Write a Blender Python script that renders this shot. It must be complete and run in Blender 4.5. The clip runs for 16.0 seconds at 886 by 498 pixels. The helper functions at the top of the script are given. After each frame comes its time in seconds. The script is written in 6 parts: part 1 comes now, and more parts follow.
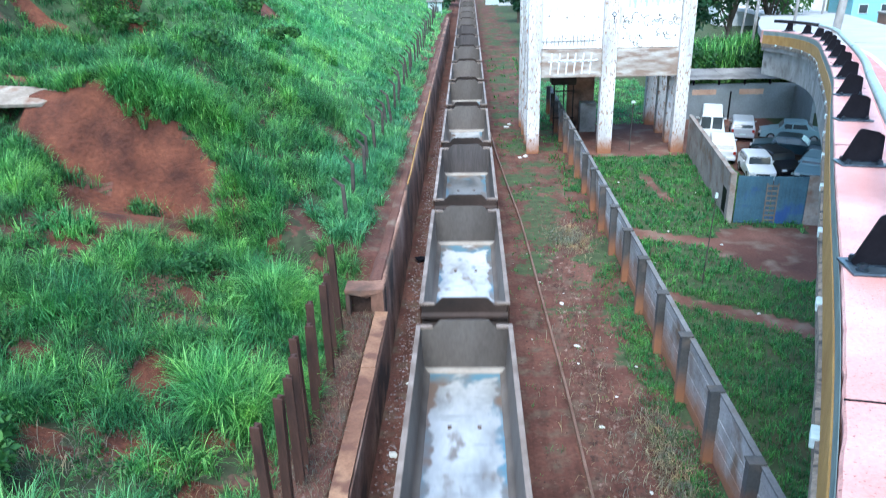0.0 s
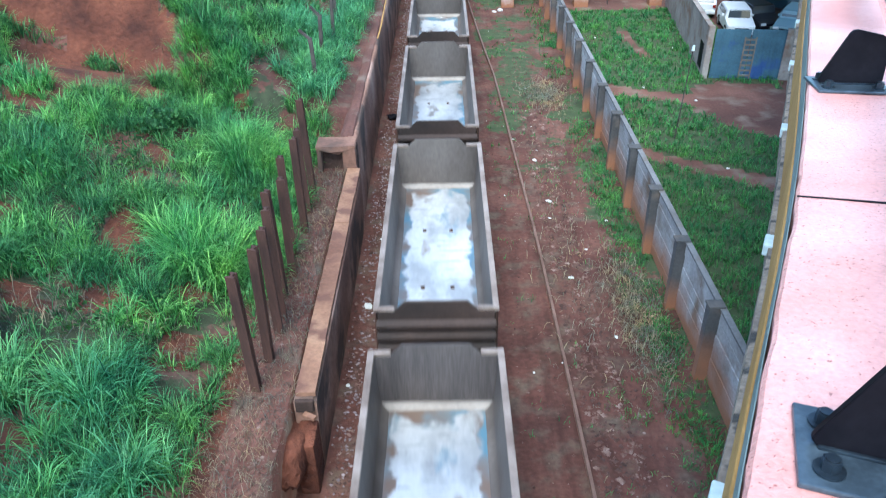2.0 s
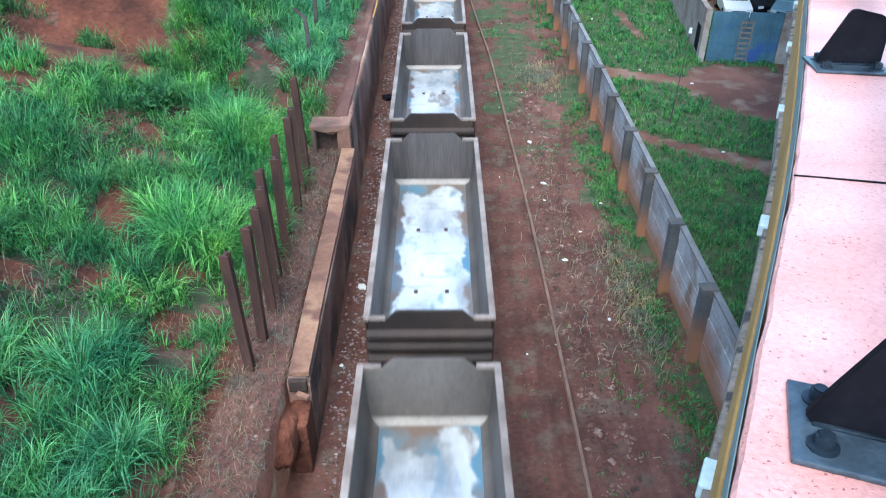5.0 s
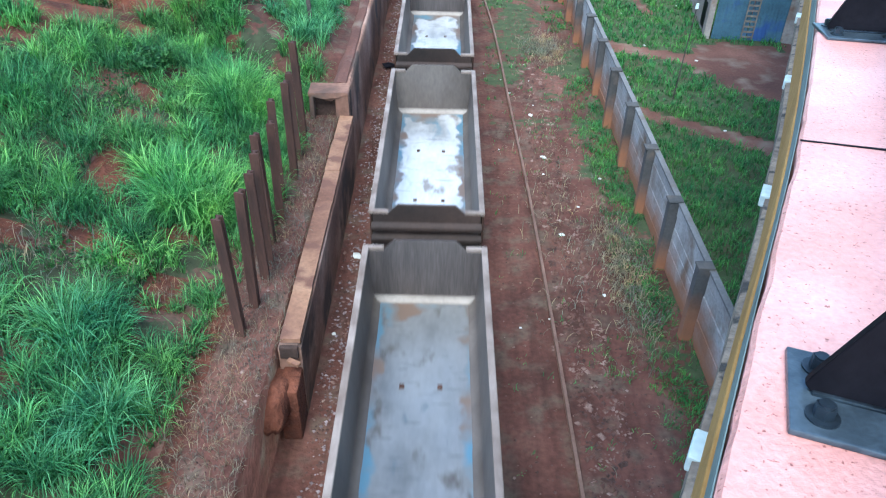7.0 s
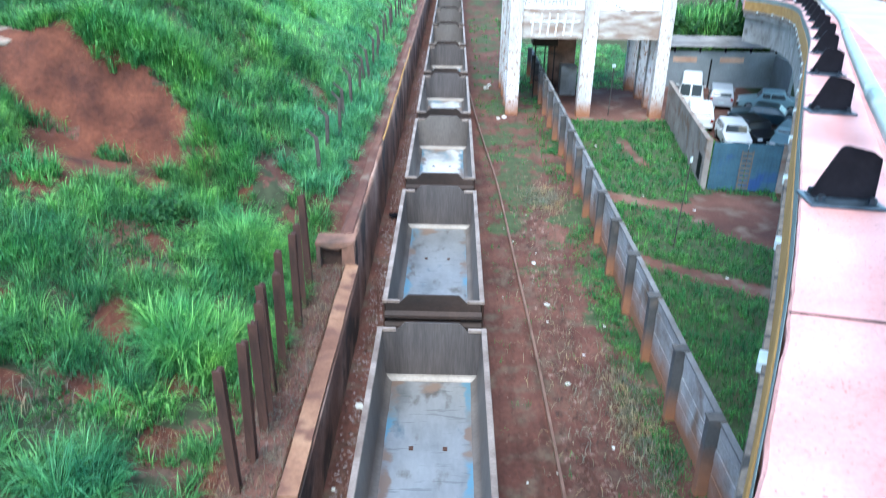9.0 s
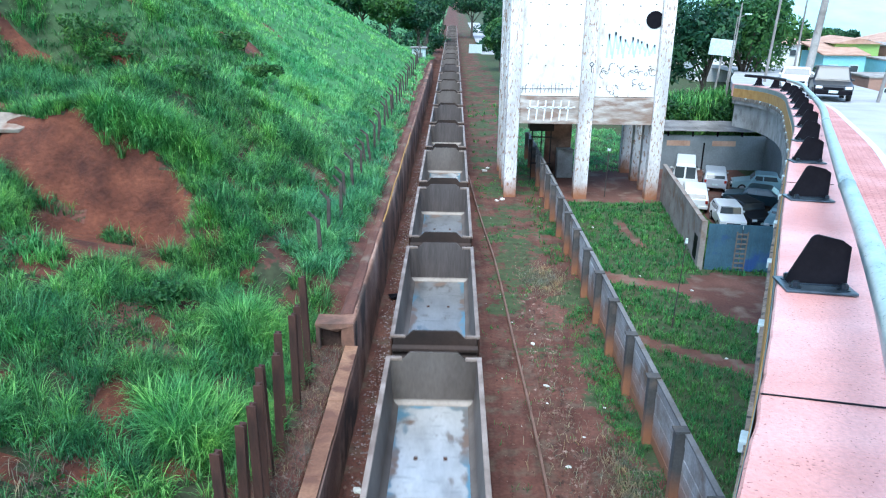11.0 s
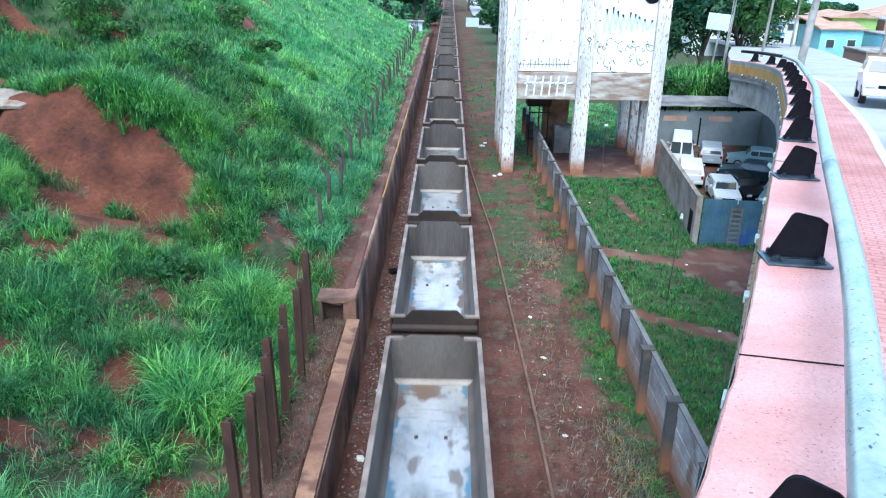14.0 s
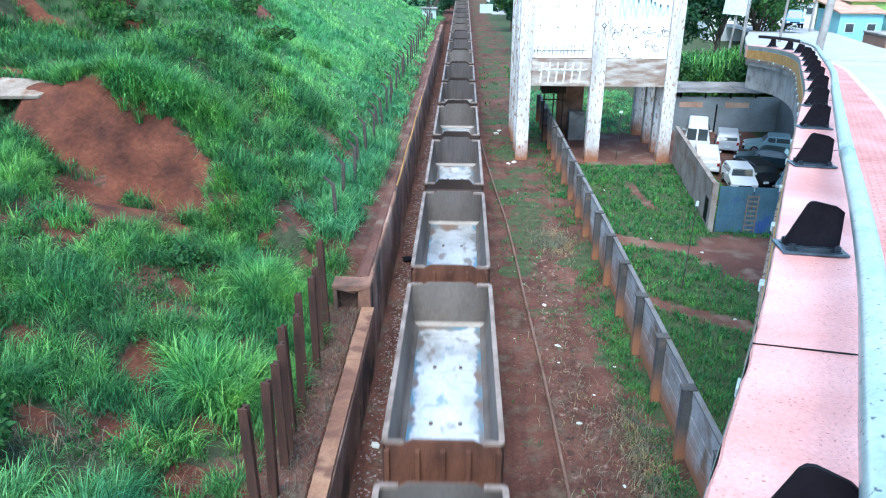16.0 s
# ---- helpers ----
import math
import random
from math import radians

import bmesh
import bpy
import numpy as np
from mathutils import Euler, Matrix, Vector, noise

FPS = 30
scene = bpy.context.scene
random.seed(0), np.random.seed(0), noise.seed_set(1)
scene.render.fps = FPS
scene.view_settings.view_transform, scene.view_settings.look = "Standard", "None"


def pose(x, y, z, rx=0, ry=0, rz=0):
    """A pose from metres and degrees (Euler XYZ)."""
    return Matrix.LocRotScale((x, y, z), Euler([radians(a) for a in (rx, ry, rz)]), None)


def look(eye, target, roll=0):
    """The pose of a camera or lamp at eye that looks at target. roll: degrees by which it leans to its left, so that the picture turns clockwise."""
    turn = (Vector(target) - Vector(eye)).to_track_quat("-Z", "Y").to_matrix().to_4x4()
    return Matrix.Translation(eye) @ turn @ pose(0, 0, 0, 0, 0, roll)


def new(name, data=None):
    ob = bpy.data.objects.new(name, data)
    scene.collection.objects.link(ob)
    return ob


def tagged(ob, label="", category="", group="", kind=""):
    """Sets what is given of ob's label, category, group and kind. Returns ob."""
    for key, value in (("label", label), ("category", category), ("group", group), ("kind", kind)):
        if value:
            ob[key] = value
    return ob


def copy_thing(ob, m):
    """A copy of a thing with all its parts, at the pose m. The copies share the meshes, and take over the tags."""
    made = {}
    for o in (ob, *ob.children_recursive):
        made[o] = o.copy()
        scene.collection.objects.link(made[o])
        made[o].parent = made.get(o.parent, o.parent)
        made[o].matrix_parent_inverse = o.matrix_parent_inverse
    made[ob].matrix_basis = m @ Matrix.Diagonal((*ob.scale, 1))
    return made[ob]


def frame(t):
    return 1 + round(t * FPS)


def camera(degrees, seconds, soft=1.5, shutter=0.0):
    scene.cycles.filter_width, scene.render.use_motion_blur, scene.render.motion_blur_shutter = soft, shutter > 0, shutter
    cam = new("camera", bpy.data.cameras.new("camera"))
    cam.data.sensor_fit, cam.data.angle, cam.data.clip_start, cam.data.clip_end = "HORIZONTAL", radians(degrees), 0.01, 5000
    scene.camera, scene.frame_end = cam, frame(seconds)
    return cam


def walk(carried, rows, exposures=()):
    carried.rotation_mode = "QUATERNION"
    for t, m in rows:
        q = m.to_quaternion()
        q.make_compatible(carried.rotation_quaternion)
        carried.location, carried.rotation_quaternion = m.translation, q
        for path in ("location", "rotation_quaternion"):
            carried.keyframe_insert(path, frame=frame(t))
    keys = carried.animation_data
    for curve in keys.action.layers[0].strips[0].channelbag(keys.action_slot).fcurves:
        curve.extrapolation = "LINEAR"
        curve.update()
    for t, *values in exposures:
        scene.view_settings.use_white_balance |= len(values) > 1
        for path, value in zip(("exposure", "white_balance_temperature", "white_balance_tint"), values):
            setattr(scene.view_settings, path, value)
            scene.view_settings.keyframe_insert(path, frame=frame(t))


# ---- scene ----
cam = camera(61.2, 16.0, soft=1.15, shutter=0.5)
PATH = [
    (0, (0.22, 1.409, 13.774), (0.146, 3.257, 13.013), -1.4),
    (0.5, (0.291, 1.496, 13.683), (0.221, 3.307, 12.837), -1.9),
    (1, (0.435, 1.488, 13.603), (0.368, 3.257, 12.672), -2.1),
    (1.5, (0.41, 1.305, 13.491), (0.367, 3.032, 12.484), -1.7),
    (2, (0.273, 1.266, 13.487), (0.263, 2.95, 12.407), -1.0),
    (2.5, (0.166, 1.234, 13.515), (0.176, 2.897, 12.404), -0.4),
    (3, (0.251, 1.272, 13.475), (0.257, 2.935, 12.363), -0.6),
    (5.5, (0.285, 1.275, 13.433), (0.289, 2.927, 12.306), 0.0),
    (6, (0.328, 1.323, 13.375), (0.331, 2.965, 12.233), 0.4),
    (6.5, (0.338, 1.359, 13.33), (0.343, 2.988, 12.17), 0.9),
    (7, (0.323, 1.363, 13.299), (0.335, 2.98, 12.122), 1.5),
    (7.5, (0.306, 1.351, 13.288), (0.32, 2.962, 12.102), 1.8),
    (8, (0.3, 1.344, 13.312), (0.312, 2.969, 12.147), 1.9),
    (8.5, (0.34, 1.355, 13.32), (0.34, 3.058, 12.271), 1.7),
    (9, (0.391, 1.415, 13.428), (0.378, 3.226, 12.58), 1.0),
    (9.5, (0.379, 1.296, 13.537), (0.364, 3.177, 12.86), 0.8),
    (9.7, (0.363, 1.192, 13.562), (0.346, 3.084, 12.914), 1.1),
    (12, (0.484, 1.132, 13.598), (0.468, 3.018, 12.933), 0.6),
    (12.5, (0.405, 0.905, 13.682), (0.4, 2.786, 13.002), 0.8),
    (13, (0.356, 0.785, 13.731), (0.359, 2.661, 13.036), 0.9),
    (13.5, (0.341, 0.736, 13.74), (0.342, 2.608, 13.035), 1.0),
    (14, (0.326, 0.705, 13.754), (0.319, 2.573, 13.04), 0.9),
    (14.5, (0.308, 0.682, 13.756), (0.29, 2.548, 13.038), 0.8),
    (15, (0.312, 0.686, 13.759), (0.289, 2.552, 13.039), 0.7),
    (15.5, (0.327, 0.68, 13.777), (0.295, 2.545, 13.054), 0.6),
    (16, (0.324, 0.68, 13.776), (0.28, 2.536, 13.031), 0.4),
]
walk(cam, [(t, look(eye, target, roll)) for t, eye, target, roll in PATH],
     exposures=[(0.0, 2.10, 5800, 2), (1.5, 2.12, 5800, 2), (7.0, 2.10, 5800, 2), (8.5, 2.35, 5800, 2), (9.0, 2.30, 5800, 2), (9.7, 2.00, 5800, 2), (12.5, 1.88, 5800, 2), (15.5, 2.02, 5800, 2), (16.0, 2.05, 5800, 2)])

# ---- light ----
world = bpy.data.worlds.new("sky_world")
scene.world = world
world.use_nodes = True
_nt = world.node_tree
_sky = _nt.nodes.new("ShaderNodeTexSky")
_sky.sky_type = "NISHITA"
_sky.sun_disc = False
_sky.sun_elevation = radians(58)
_sky.sun_rotation = radians(192)
_sky.air_density, _sky.dust_density = 1.0, 0.6
_bg = _nt.nodes["Background"]
_bg.inputs["Strength"].default_value = 0.13
_nt.links.new(_sky.outputs["Color"], _bg.inputs["Color"])
sun = new("sun", bpy.data.lights.new("sun", "SUN"))
sun.data.energy, sun.data.angle, sun.data.color = 1.5, radians(42), (1.0, 0.985, 0.96)
# the sun stands behind the camera, high, spread wide by an even cloud cover
sun.matrix_world = look((0, 0, 60), (30 * math.sin(radians(12)), 30 * math.cos(radians(12)), 60 - 48))


# ---- materials ----
def node(nt, kind, **values):
    n = nt.nodes.new(kind)
    for key, value in values.items():
        n.inputs[key.replace("_", " ")].default_value = value
    return n


def ramp(nt, fac, stops):
    r = nt.nodes.new("ShaderNodeValToRGB")
    el = r.color_ramp.elements
    while len(el) < len(stops):
        el.new(0.5)
    for e, (p, c) in zip(el, stops):
        e.position, e.color = p, (*c, 1)
    nt.links.new(fac, r.inputs["Fac"])
    return r.outputs["Color"]


def noise_of(nt, coord, scale, detail=4.0, stretch=None):
    if stretch:
        mp = nt.nodes.new("ShaderNodeMapping")
        mp.inputs["Scale"].default_value = stretch
        nt.links.new(coord, mp.inputs["Vector"])
        coord = mp.outputs["Vector"]
    n = nt.nodes.new("ShaderNodeTexNoise")
    n.inputs["Scale"].default_value, n.inputs["Detail"].default_value = scale, detail
    nt.links.new(coord, n.inputs["Vector"])
    return n.outputs["Fac"]


def mixed(nt, fac, a, b, mode="MIX"):
    m = nt.nodes.new("ShaderNodeMix")
    m.data_type, m.blend_type = "RGBA", mode
    if isinstance(fac, (int, float)):
        m.inputs[0].default_value = fac
    else:
        nt.links.new(fac, m.inputs[0])
    for sock, v in ((m.inputs[6], a), (m.inputs[7], b)):
        if isinstance(v, tuple):
            sock.default_value = (*v, 1)
        else:
            nt.links.new(v, sock)
    return m.outputs[2]


def surface(name, big, fine, scale=0.6, fscale=14, rough=0.8, metal=0.0, bump=0.3, stretch=None, stain=None, spec=0.4, vary=0.0, local=True, depth=0.02):
    """Two scales of noise: big = stops of the wide variation, fine = light and dark of the grain; stain = (colour, scale, low, high)."""
    m = bpy.data.materials.new(name)
    m.use_nodes = True
    nt = m.node_tree
    b = nt.nodes["Principled BSDF"]
    tc = nt.nodes.new("ShaderNodeTexCoord")
    co = tc.outputs["Object"] if local else nt.nodes.new("ShaderNodeNewGeometry").outputs["Position"]
    col = ramp(nt, noise_of(nt, co, scale, 5, stretch), big)
    f = noise_of(nt, co, fscale, 6, stretch)
    col = mixed(nt, 0.55, col, ramp(nt, f, [(0.3, (fine[0],) * 3), (0.7, (fine[1],) * 3)]), "MULTIPLY")
    if stain:
        c, s, lo, hi = stain
        fac = ramp(nt, noise_of(nt, co, s, 6, stretch), [(lo, (0, 0, 0)), (hi, (1, 1, 1))])
        col = mixed(nt, fac, col, c)
    if vary:
        oi = nt.nodes.new("ShaderNodeObjectInfo")
        v = ramp(nt, oi.outputs["Random"], [(0, (1 - vary,) * 3), (1, (1, 1, 1))])
        col = mixed(nt, 1.0, col, v, "MULTIPLY")
    nt.links.new(col, b.inputs["Base Color"])
    b.inputs["Roughness"].default_value, b.inputs["Metallic"].default_value = rough, metal
    b.inputs["Specular IOR Level"].default_value = spec
    bp = node(nt, "ShaderNodeBump", Strength=bump, Distance=depth)
    nt.links.new(f, bp.inputs["Height"])
    nt.links.new(bp.outputs["Normal"], b.inputs["Normal"])
    return m


def plain(name, c, rough=0.5, metal=0.0, emit=0.0):
    m = bpy.data.materials.new(name)
    m.use_nodes = True
    b = m.node_tree.nodes["Principled BSDF"]
    b.inputs["Base Color"].default_value = (*c, 1)
    b.inputs["Roughness"].default_value, b.inputs["Metallic"].default_value = rough, metal
    return m


RED1, RED2, RED3 = (0.068, 0.029, 0.021), (0.125, 0.053, 0.037), (0.20, 0.098, 0.07)
M = {}
M["soil"] = surface("red_soil", [(0.3, RED1), (0.55, RED2), (0.75, RED3)], (0.6, 1.15), 0.35, 9, 0.95, bump=0.7, stain=((0.16, 0.115, 0.085), 0.9, 0.52, 0.7), local=False)
M["scar"] = surface("bare_red_earth", [(0.32, (0.042, 0.013, 0.008)), (0.5, (0.108, 0.034, 0.018)), (0.7, (0.18, 0.060, 0.031))], (0.5, 1.2), 0.55, 5.5, 0.95, bump=1.0, depth=0.10, local=False)
M["steel_in"] = surface("wagon_inner_steel", [(0.3, (0.092, 0.074, 0.063)), (0.7, (0.185, 0.156, 0.136))], (0.7, 1.1), 0.7, 10, 0.6, 0.2, bump=0.15, stretch=(1, 1, 0.4), vary=0.35)
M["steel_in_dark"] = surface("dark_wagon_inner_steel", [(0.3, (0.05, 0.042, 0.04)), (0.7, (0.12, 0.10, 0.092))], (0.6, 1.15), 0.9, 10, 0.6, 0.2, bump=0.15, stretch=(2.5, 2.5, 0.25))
M["steel_out"] = surface("wagon_rusty_steel", [(0.3, (0.045, 0.024, 0.017)), (0.7, (0.11, 0.052, 0.034))], (0.7, 1.1), 0.8, 12, 0.75, 0.2, bump=0.3, vary=0.3)
M["steel_rim"] = surface("wagon_rim_steel", [(0.3, (0.17, 0.118, 0.09)), (0.7, (0.35, 0.28, 0.235))], (0.65, 1.1), 1.8, 16, 0.55, 0.1, bump=0.15, vary=0.25)
M["dark_steel"] = surface("dark_running_gear", [(0.3, (0.02, 0.016, 0.014)), (0.7, (0.05, 0.035, 0.028))], (0.7, 1.1), 1.5, 18, 0.7, 0.4)
M["concrete"] = surface("weathered_concrete", [(0.3, (0.20, 0.18, 0.16)), (0.7, (0.40, 0.38, 0.35))], (0.65, 1.1), 0.9, 16, 0.9, bump=0.4, stain=((0.10, 0.085, 0.075), 1.7, 0.55, 0.75), local=False)
M["redconc"] = surface("earth_stained_concrete", [(0.3, (0.12, 0.058, 0.038)), (0.5, (0.24, 0.125, 0.085)), (0.7, (0.38, 0.24, 0.18))], (0.55, 1.1), 0.5, 7, 0.95, bump=0.6, stain=((0.070, 0.045, 0.034), 0.6, 0.52, 0.64), local=False)
# concrete with the shade of the wall's hollows in its colour
M["dark_hood"] = surface("shade_darkened_concrete", [(0.3, (0.03, 0.018, 0.013)), (0.7, (0.09, 0.05, 0.036))], (0.5, 1.2), 1.4, 12, 0.95, bump=0.7, local=False)
M["tanconc"] = surface("tan_weathered_coping", [(0.3, (0.15, 0.068, 0.042)), (0.5, (0.26, 0.135, 0.080)), (0.7, (0.38, 0.22, 0.13))], (0.6, 1.1), 0.7, 11, 0.9, bump=0.7, stain=((0.13, 0.06, 0.040), 1.4, 0.48, 0.62), local=False)
M["white_conc"] = surface("old_whitewash", [(0.3, (0.66, 0.63, 0.57)), (0.6, (0.80, 0.78, 0.73))], (0.88, 1.05), 0.5, 9, 0.85, bump=0.2, stain=((0.46, 0.38, 0.30), 1.6, 0.58, 0.72), stretch=(1, 1, 0.5), local=False)
M["parapet"] = surface("worn_red_parapet_paint", [(0.3, (0.51, 0.23, 0.19)), (0.5, (0.60, 0.30, 0.26)), (0.7, (0.67, 0.38, 0.34))], (0.7, 1.1), 1.3, 45, 0.42, bump=0.9, depth=0.007, stain=((0.22, 0.075, 0.062), 55, 0.635, 0.685))
def paver_pattern(m):
    """Joints between small pavers, as relief and dirt."""
    nt = m.node_tree
    b = nt.nodes["Principled BSDF"]
    mp = nt.nodes.new("ShaderNodeMapping")
    mp.inputs["Rotation"].default_value = (0, 0, radians(24))
    nt.links.new(nt.nodes.new("ShaderNodeNewGeometry").outputs["Position"], mp.inputs["Vector"])
    br = node(nt, "ShaderNodeTexBrick", Scale=1.0, Mortar_Size=0.012, Brick_Width=0.22, Row_Height=0.11)
    br.inputs["Color1"].default_value = (1, 1, 1, 1)
    br.inputs["Color2"].default_value = (0.88, 0.88, 0.88, 1)
    br.inputs["Mortar"].default_value = (0.66, 0.63, 0.63, 1)
    nt.links.new(mp.outputs["Vector"], br.inputs["Vector"])
    nt.links.new(mixed(nt, 1.0, b.inputs["Base Color"].links[0].from_socket, br.outputs["Color"], "MULTIPLY"), b.inputs["Base Color"])
    return m


M["paving"] = paver_pattern(surface("red_sidewalk", [(0.3, (0.44, 0.19, 0.17)), (0.7, (0.60, 0.32, 0.29))], (0.7, 1.1), 0.8, 14, 0.85, bump=0.4))
M["yellow"] = surface("ochre_paint", [(0.3, (0.34, 0.175, 0.045)), (0.7, (0.47, 0.26, 0.075))], (0.75, 1.1), 2.5, 30, 0.8, bump=0.3)
M["greygreen"] = surface("grey_green_paint", [(0.3, (0.15, 0.19, 0.17)), (0.7, (0.23, 0.275, 0.25))], (0.75, 1.1), 2.5, 30, 0.8, bump=0.3)
M["asphalt"] = surface("pale_asphalt", [(0.3, (0.30, 0.30, 0.30)), (0.7, (0.40, 0.40, 0.395))], (0.8, 1.1), 0.5, 25, 0.9, bump=0.3)
M["kerb"] = surface("whitened_kerb", [(0.3, (0.5, 0.5, 0.48)), (0.7, (0.66, 0.66, 0.64))], (0.7, 1.05), 1.5, 15, 0.85)
M["black"] = surface("black_paint_and_shade", [(0.3, (0.005, 0.005, 0.007)), (0.7, (0.011, 0.010, 0.013))], (0.7, 1.2), 3, 30, 0.5, bump=0.12, spec=0.05)
M["galv"] = surface("chipped_pale_green_pipe_paint", [(0.3, (0.27, 0.36, 0.36)), (0.7, (0.42, 0.49, 0.48))], (0.7, 1.1), 4, 30, 0.28, 0.3, bump=0.2, depth=0.004, stain=((0.06, 0.07, 0.07), 34, 0.62, 0.68))
M["plate"] = surface("blue_grey_base_plate", [(0.3, (0.026, 0.038, 0.05)), (0.7, (0.085, 0.115, 0.14))], (0.6, 1.2), 7, 45, 0.3, 0.4, bump=0.35, depth=0.006)
M["rail"] = surface("rusty_rail", [(0.3, (0.14, 0.075, 0.05)), (0.7, (0.27, 0.16, 0.115))], (0.7, 1.1), 1.2, 20, 0.6, 0.4)
M["pile"] = surface("rusty_pile_steel", [(0.3, (0.035, 0.017, 0.013)), (0.7, (0.095, 0.042, 0.028))], (0.55, 1.15), 1.5, 14, 0.85, 0.15, stretch=(2, 2, 0.4))


# ---- mesh helpers ----
def place(name, data, parent=None):
    ob = new(name, data)
    if parent is not None:
        ob.parent = parent
    return ob


def part(name, bm, material, parent=None, label="", smooth=False):
    me = bpy.data.meshes.new(name)
    bm.normal_update()
    bm.to_mesh(me)
    bm.free()
    me.materials.append(material)
    if smooth:
        me.polygons.foreach_set("use_smooth", [True] * len(me.polygons))
    ob = place(name, me, parent)
    if label:
        ob["label"] = label
    return ob


def soup(name, verts, faces, material, parent=None, label="", smooth=False):
    me = bpy.data.meshes.new(name)
    me.from_pydata(verts, [], faces)
    me.materials.append(material)
    if smooth:
        me.polygons.foreach_set("use_smooth", [True] * len(me.polygons))
    ob = place(name, me, parent)
    if label:
        ob["label"] = label
    return ob


def thing(name, m, label, category, group="", kind=""):
    ob = new(name)
    ob.empty_display_size = 0.2
    ob.matrix_world = m
    return tagged(ob, label, category, group, kind)


def box(bm, c, s, bevel=0.0, rot=None):
    """A box of centre c and size s, with bevelled edges."""
    r = bmesh.ops.create_cube(bm, size=1)
    vs = r["verts"]
    bmesh.ops.scale(bm, vec=s, verts=vs)
    if bevel:
        es = list({e for v in vs for e in v.link_edges})
        out = bmesh.ops.bevel(bm, geom=es, offset=bevel, segments=2, affect="EDGES", profile=0.6)
        vs = list({v for f in out["faces"] for v in f.verts} | {v for v in vs if v.is_valid})
    if rot is not None:
        bmesh.ops.rotate(bm, cent=(0, 0, 0), matrix=rot, verts=vs)
    bmesh.ops.translate(bm, vec=c, verts=vs)
    return vs


def bm_box(c, s, bevel=0.0, rot=None):
    bm = bmesh.new()
    box(bm, c, s, bevel, rot)
    return bm


def cyl(bm, a, b, r1, r2=None, n=12, caps=True):
    a, b = Vector(a), Vector(b)
    d = b - a
    q = d.to_track_quat("Z", "Y").to_matrix().to_4x4()
    m = Matrix.Translation((a + b) / 2) @ q
    return bmesh.ops.create_cone(bm, cap_ends=caps, segments=n, radius1=r1, radius2=r1 if r2 is None else r2, depth=d.length, matrix=m)["verts"]


def prism(bm, outline, axis_vec, bevel=0.0):
    """The outline, a list of points, swept by axis_vec."""
    vs = [bm.verts.new(p) for p in outline]
    f = bm.faces.new(vs)
    r = bmesh.ops.extrude_face_region(bm, geom=[f])
    bmesh.ops.translate(bm, vec=axis_vec, verts=[v for v in r["geom"] if isinstance(v, bmesh.types.BMVert)])
    bmesh.ops.recalc_face_normals(bm, faces=bm.faces[:])
    if bevel:
        bmesh.ops.bevel(bm, geom=bm.edges[:], offset=bevel, segments=2, affect="EDGES")


def sweep(path, profile, closed=True):
    """A profile of (across, up) points carried along path, a list of (point, across-vector); returns verts, faces."""
    n = len(profile)
    vs, fs = [], []
    for p, a in path:
        vs += [(p[0] + a[0] * u, p[1] + a[1] * u, p[2] + w) for u, w in profile]
    for i in range(len(path) - 1):
        for j in range(n if closed else n - 1):
            k = (j + 1) % n
            fs.append((i * n + j, i * n + k, (i + 1) * n + k, (i + 1) * n + j))
    if closed:
        fs += [tuple(range(n))[::-1], tuple(range((len(path) - 1) * n, len(path) * n))]
    return vs, fs


def smooth_step(a, b, x):
    t = min(1.0, max(0.0, (x - a) / (b - a)))
    return t * t * (3 - 2 * t)


# ---- ground: one sheet, level by the track, a slipped bank and a hill beside it ----
WALL_X = -2.75


def wall_top(y):
    return 2.1 + 0.8 * smooth_step(23.8, 24.6, y)


def scarp(x, y):
    """0 below the slip's broken edge, 1 above it."""
    d = max(0.0, -x - 3.1)
    edge = 27.5 + 4.0 * smooth_step(3, 9, d) + 2.2 * smooth_step(12, 17, d) + 1.0 * math.exp(-((d - 11.5) / 2.0) ** 2) + 0.7 * noise.noise(Vector((x * 0.6, 2.0, 0)))
    return smooth_step(edge - 1.7 - 0.6 * smooth_step(5, 9, d), edge + 0.25, y)


def hill_z(x, y):
    """Height of the bank left of the retaining wall."""
    d = max(0.0, -x - 3.1)
    n1 = noise.noise(Vector((x * 0.13, y * 0.13, 3.1)))
    n2 = noise.noise(Vector((x * 0.5, y * 0.5, 7.7)))
    low = 2.06 - 0.035 * min(d, 2.0) + 0.36 * max(0.0, d - 2.0) + 0.5 * n1 * min(1, d / 4)
    high = 2.85 + 0.30 * min(d, 2.6) + 0.62 * max(0.0, d - 2.6) + 0.8 * n1 * min(1, d / 5)
    # a bench with a path above the slip
    bench = 8.0 + 0.10 * (d - 12)
    w = smooth_step(11, 14, d) * (1 - smooth_step(20, 27, d)) * (1 - smooth_step(44, 52, y)) * smooth_step(30, 33, y)
    high = high * (1 - w) + bench * w
    k = scarp(x, y)
    z = low * (1 - k) + high * k + 0.14 * n2 * min(1, d / 2)
    z -= 1.0 * math.exp(-((x + 14.3) / 3.2) ** 2 - ((y - 29.0) / 1.9) ** 2)
    z -= 0.9 * math.exp(-((x + 11.6) / 1.7) ** 2 - ((y - 30.3) / 0.9) ** 2)
    if -19 < x < -9 and 25 < y < 34:
        raw = 4 * k * (1 - k)
        z += raw * (0.35 * noise.noise(Vector((x * 1.1, y * 0.5, 13))) + 0.22 * noise.noise(Vector((x * 2.6, y * 1.8, 17))))
    return z


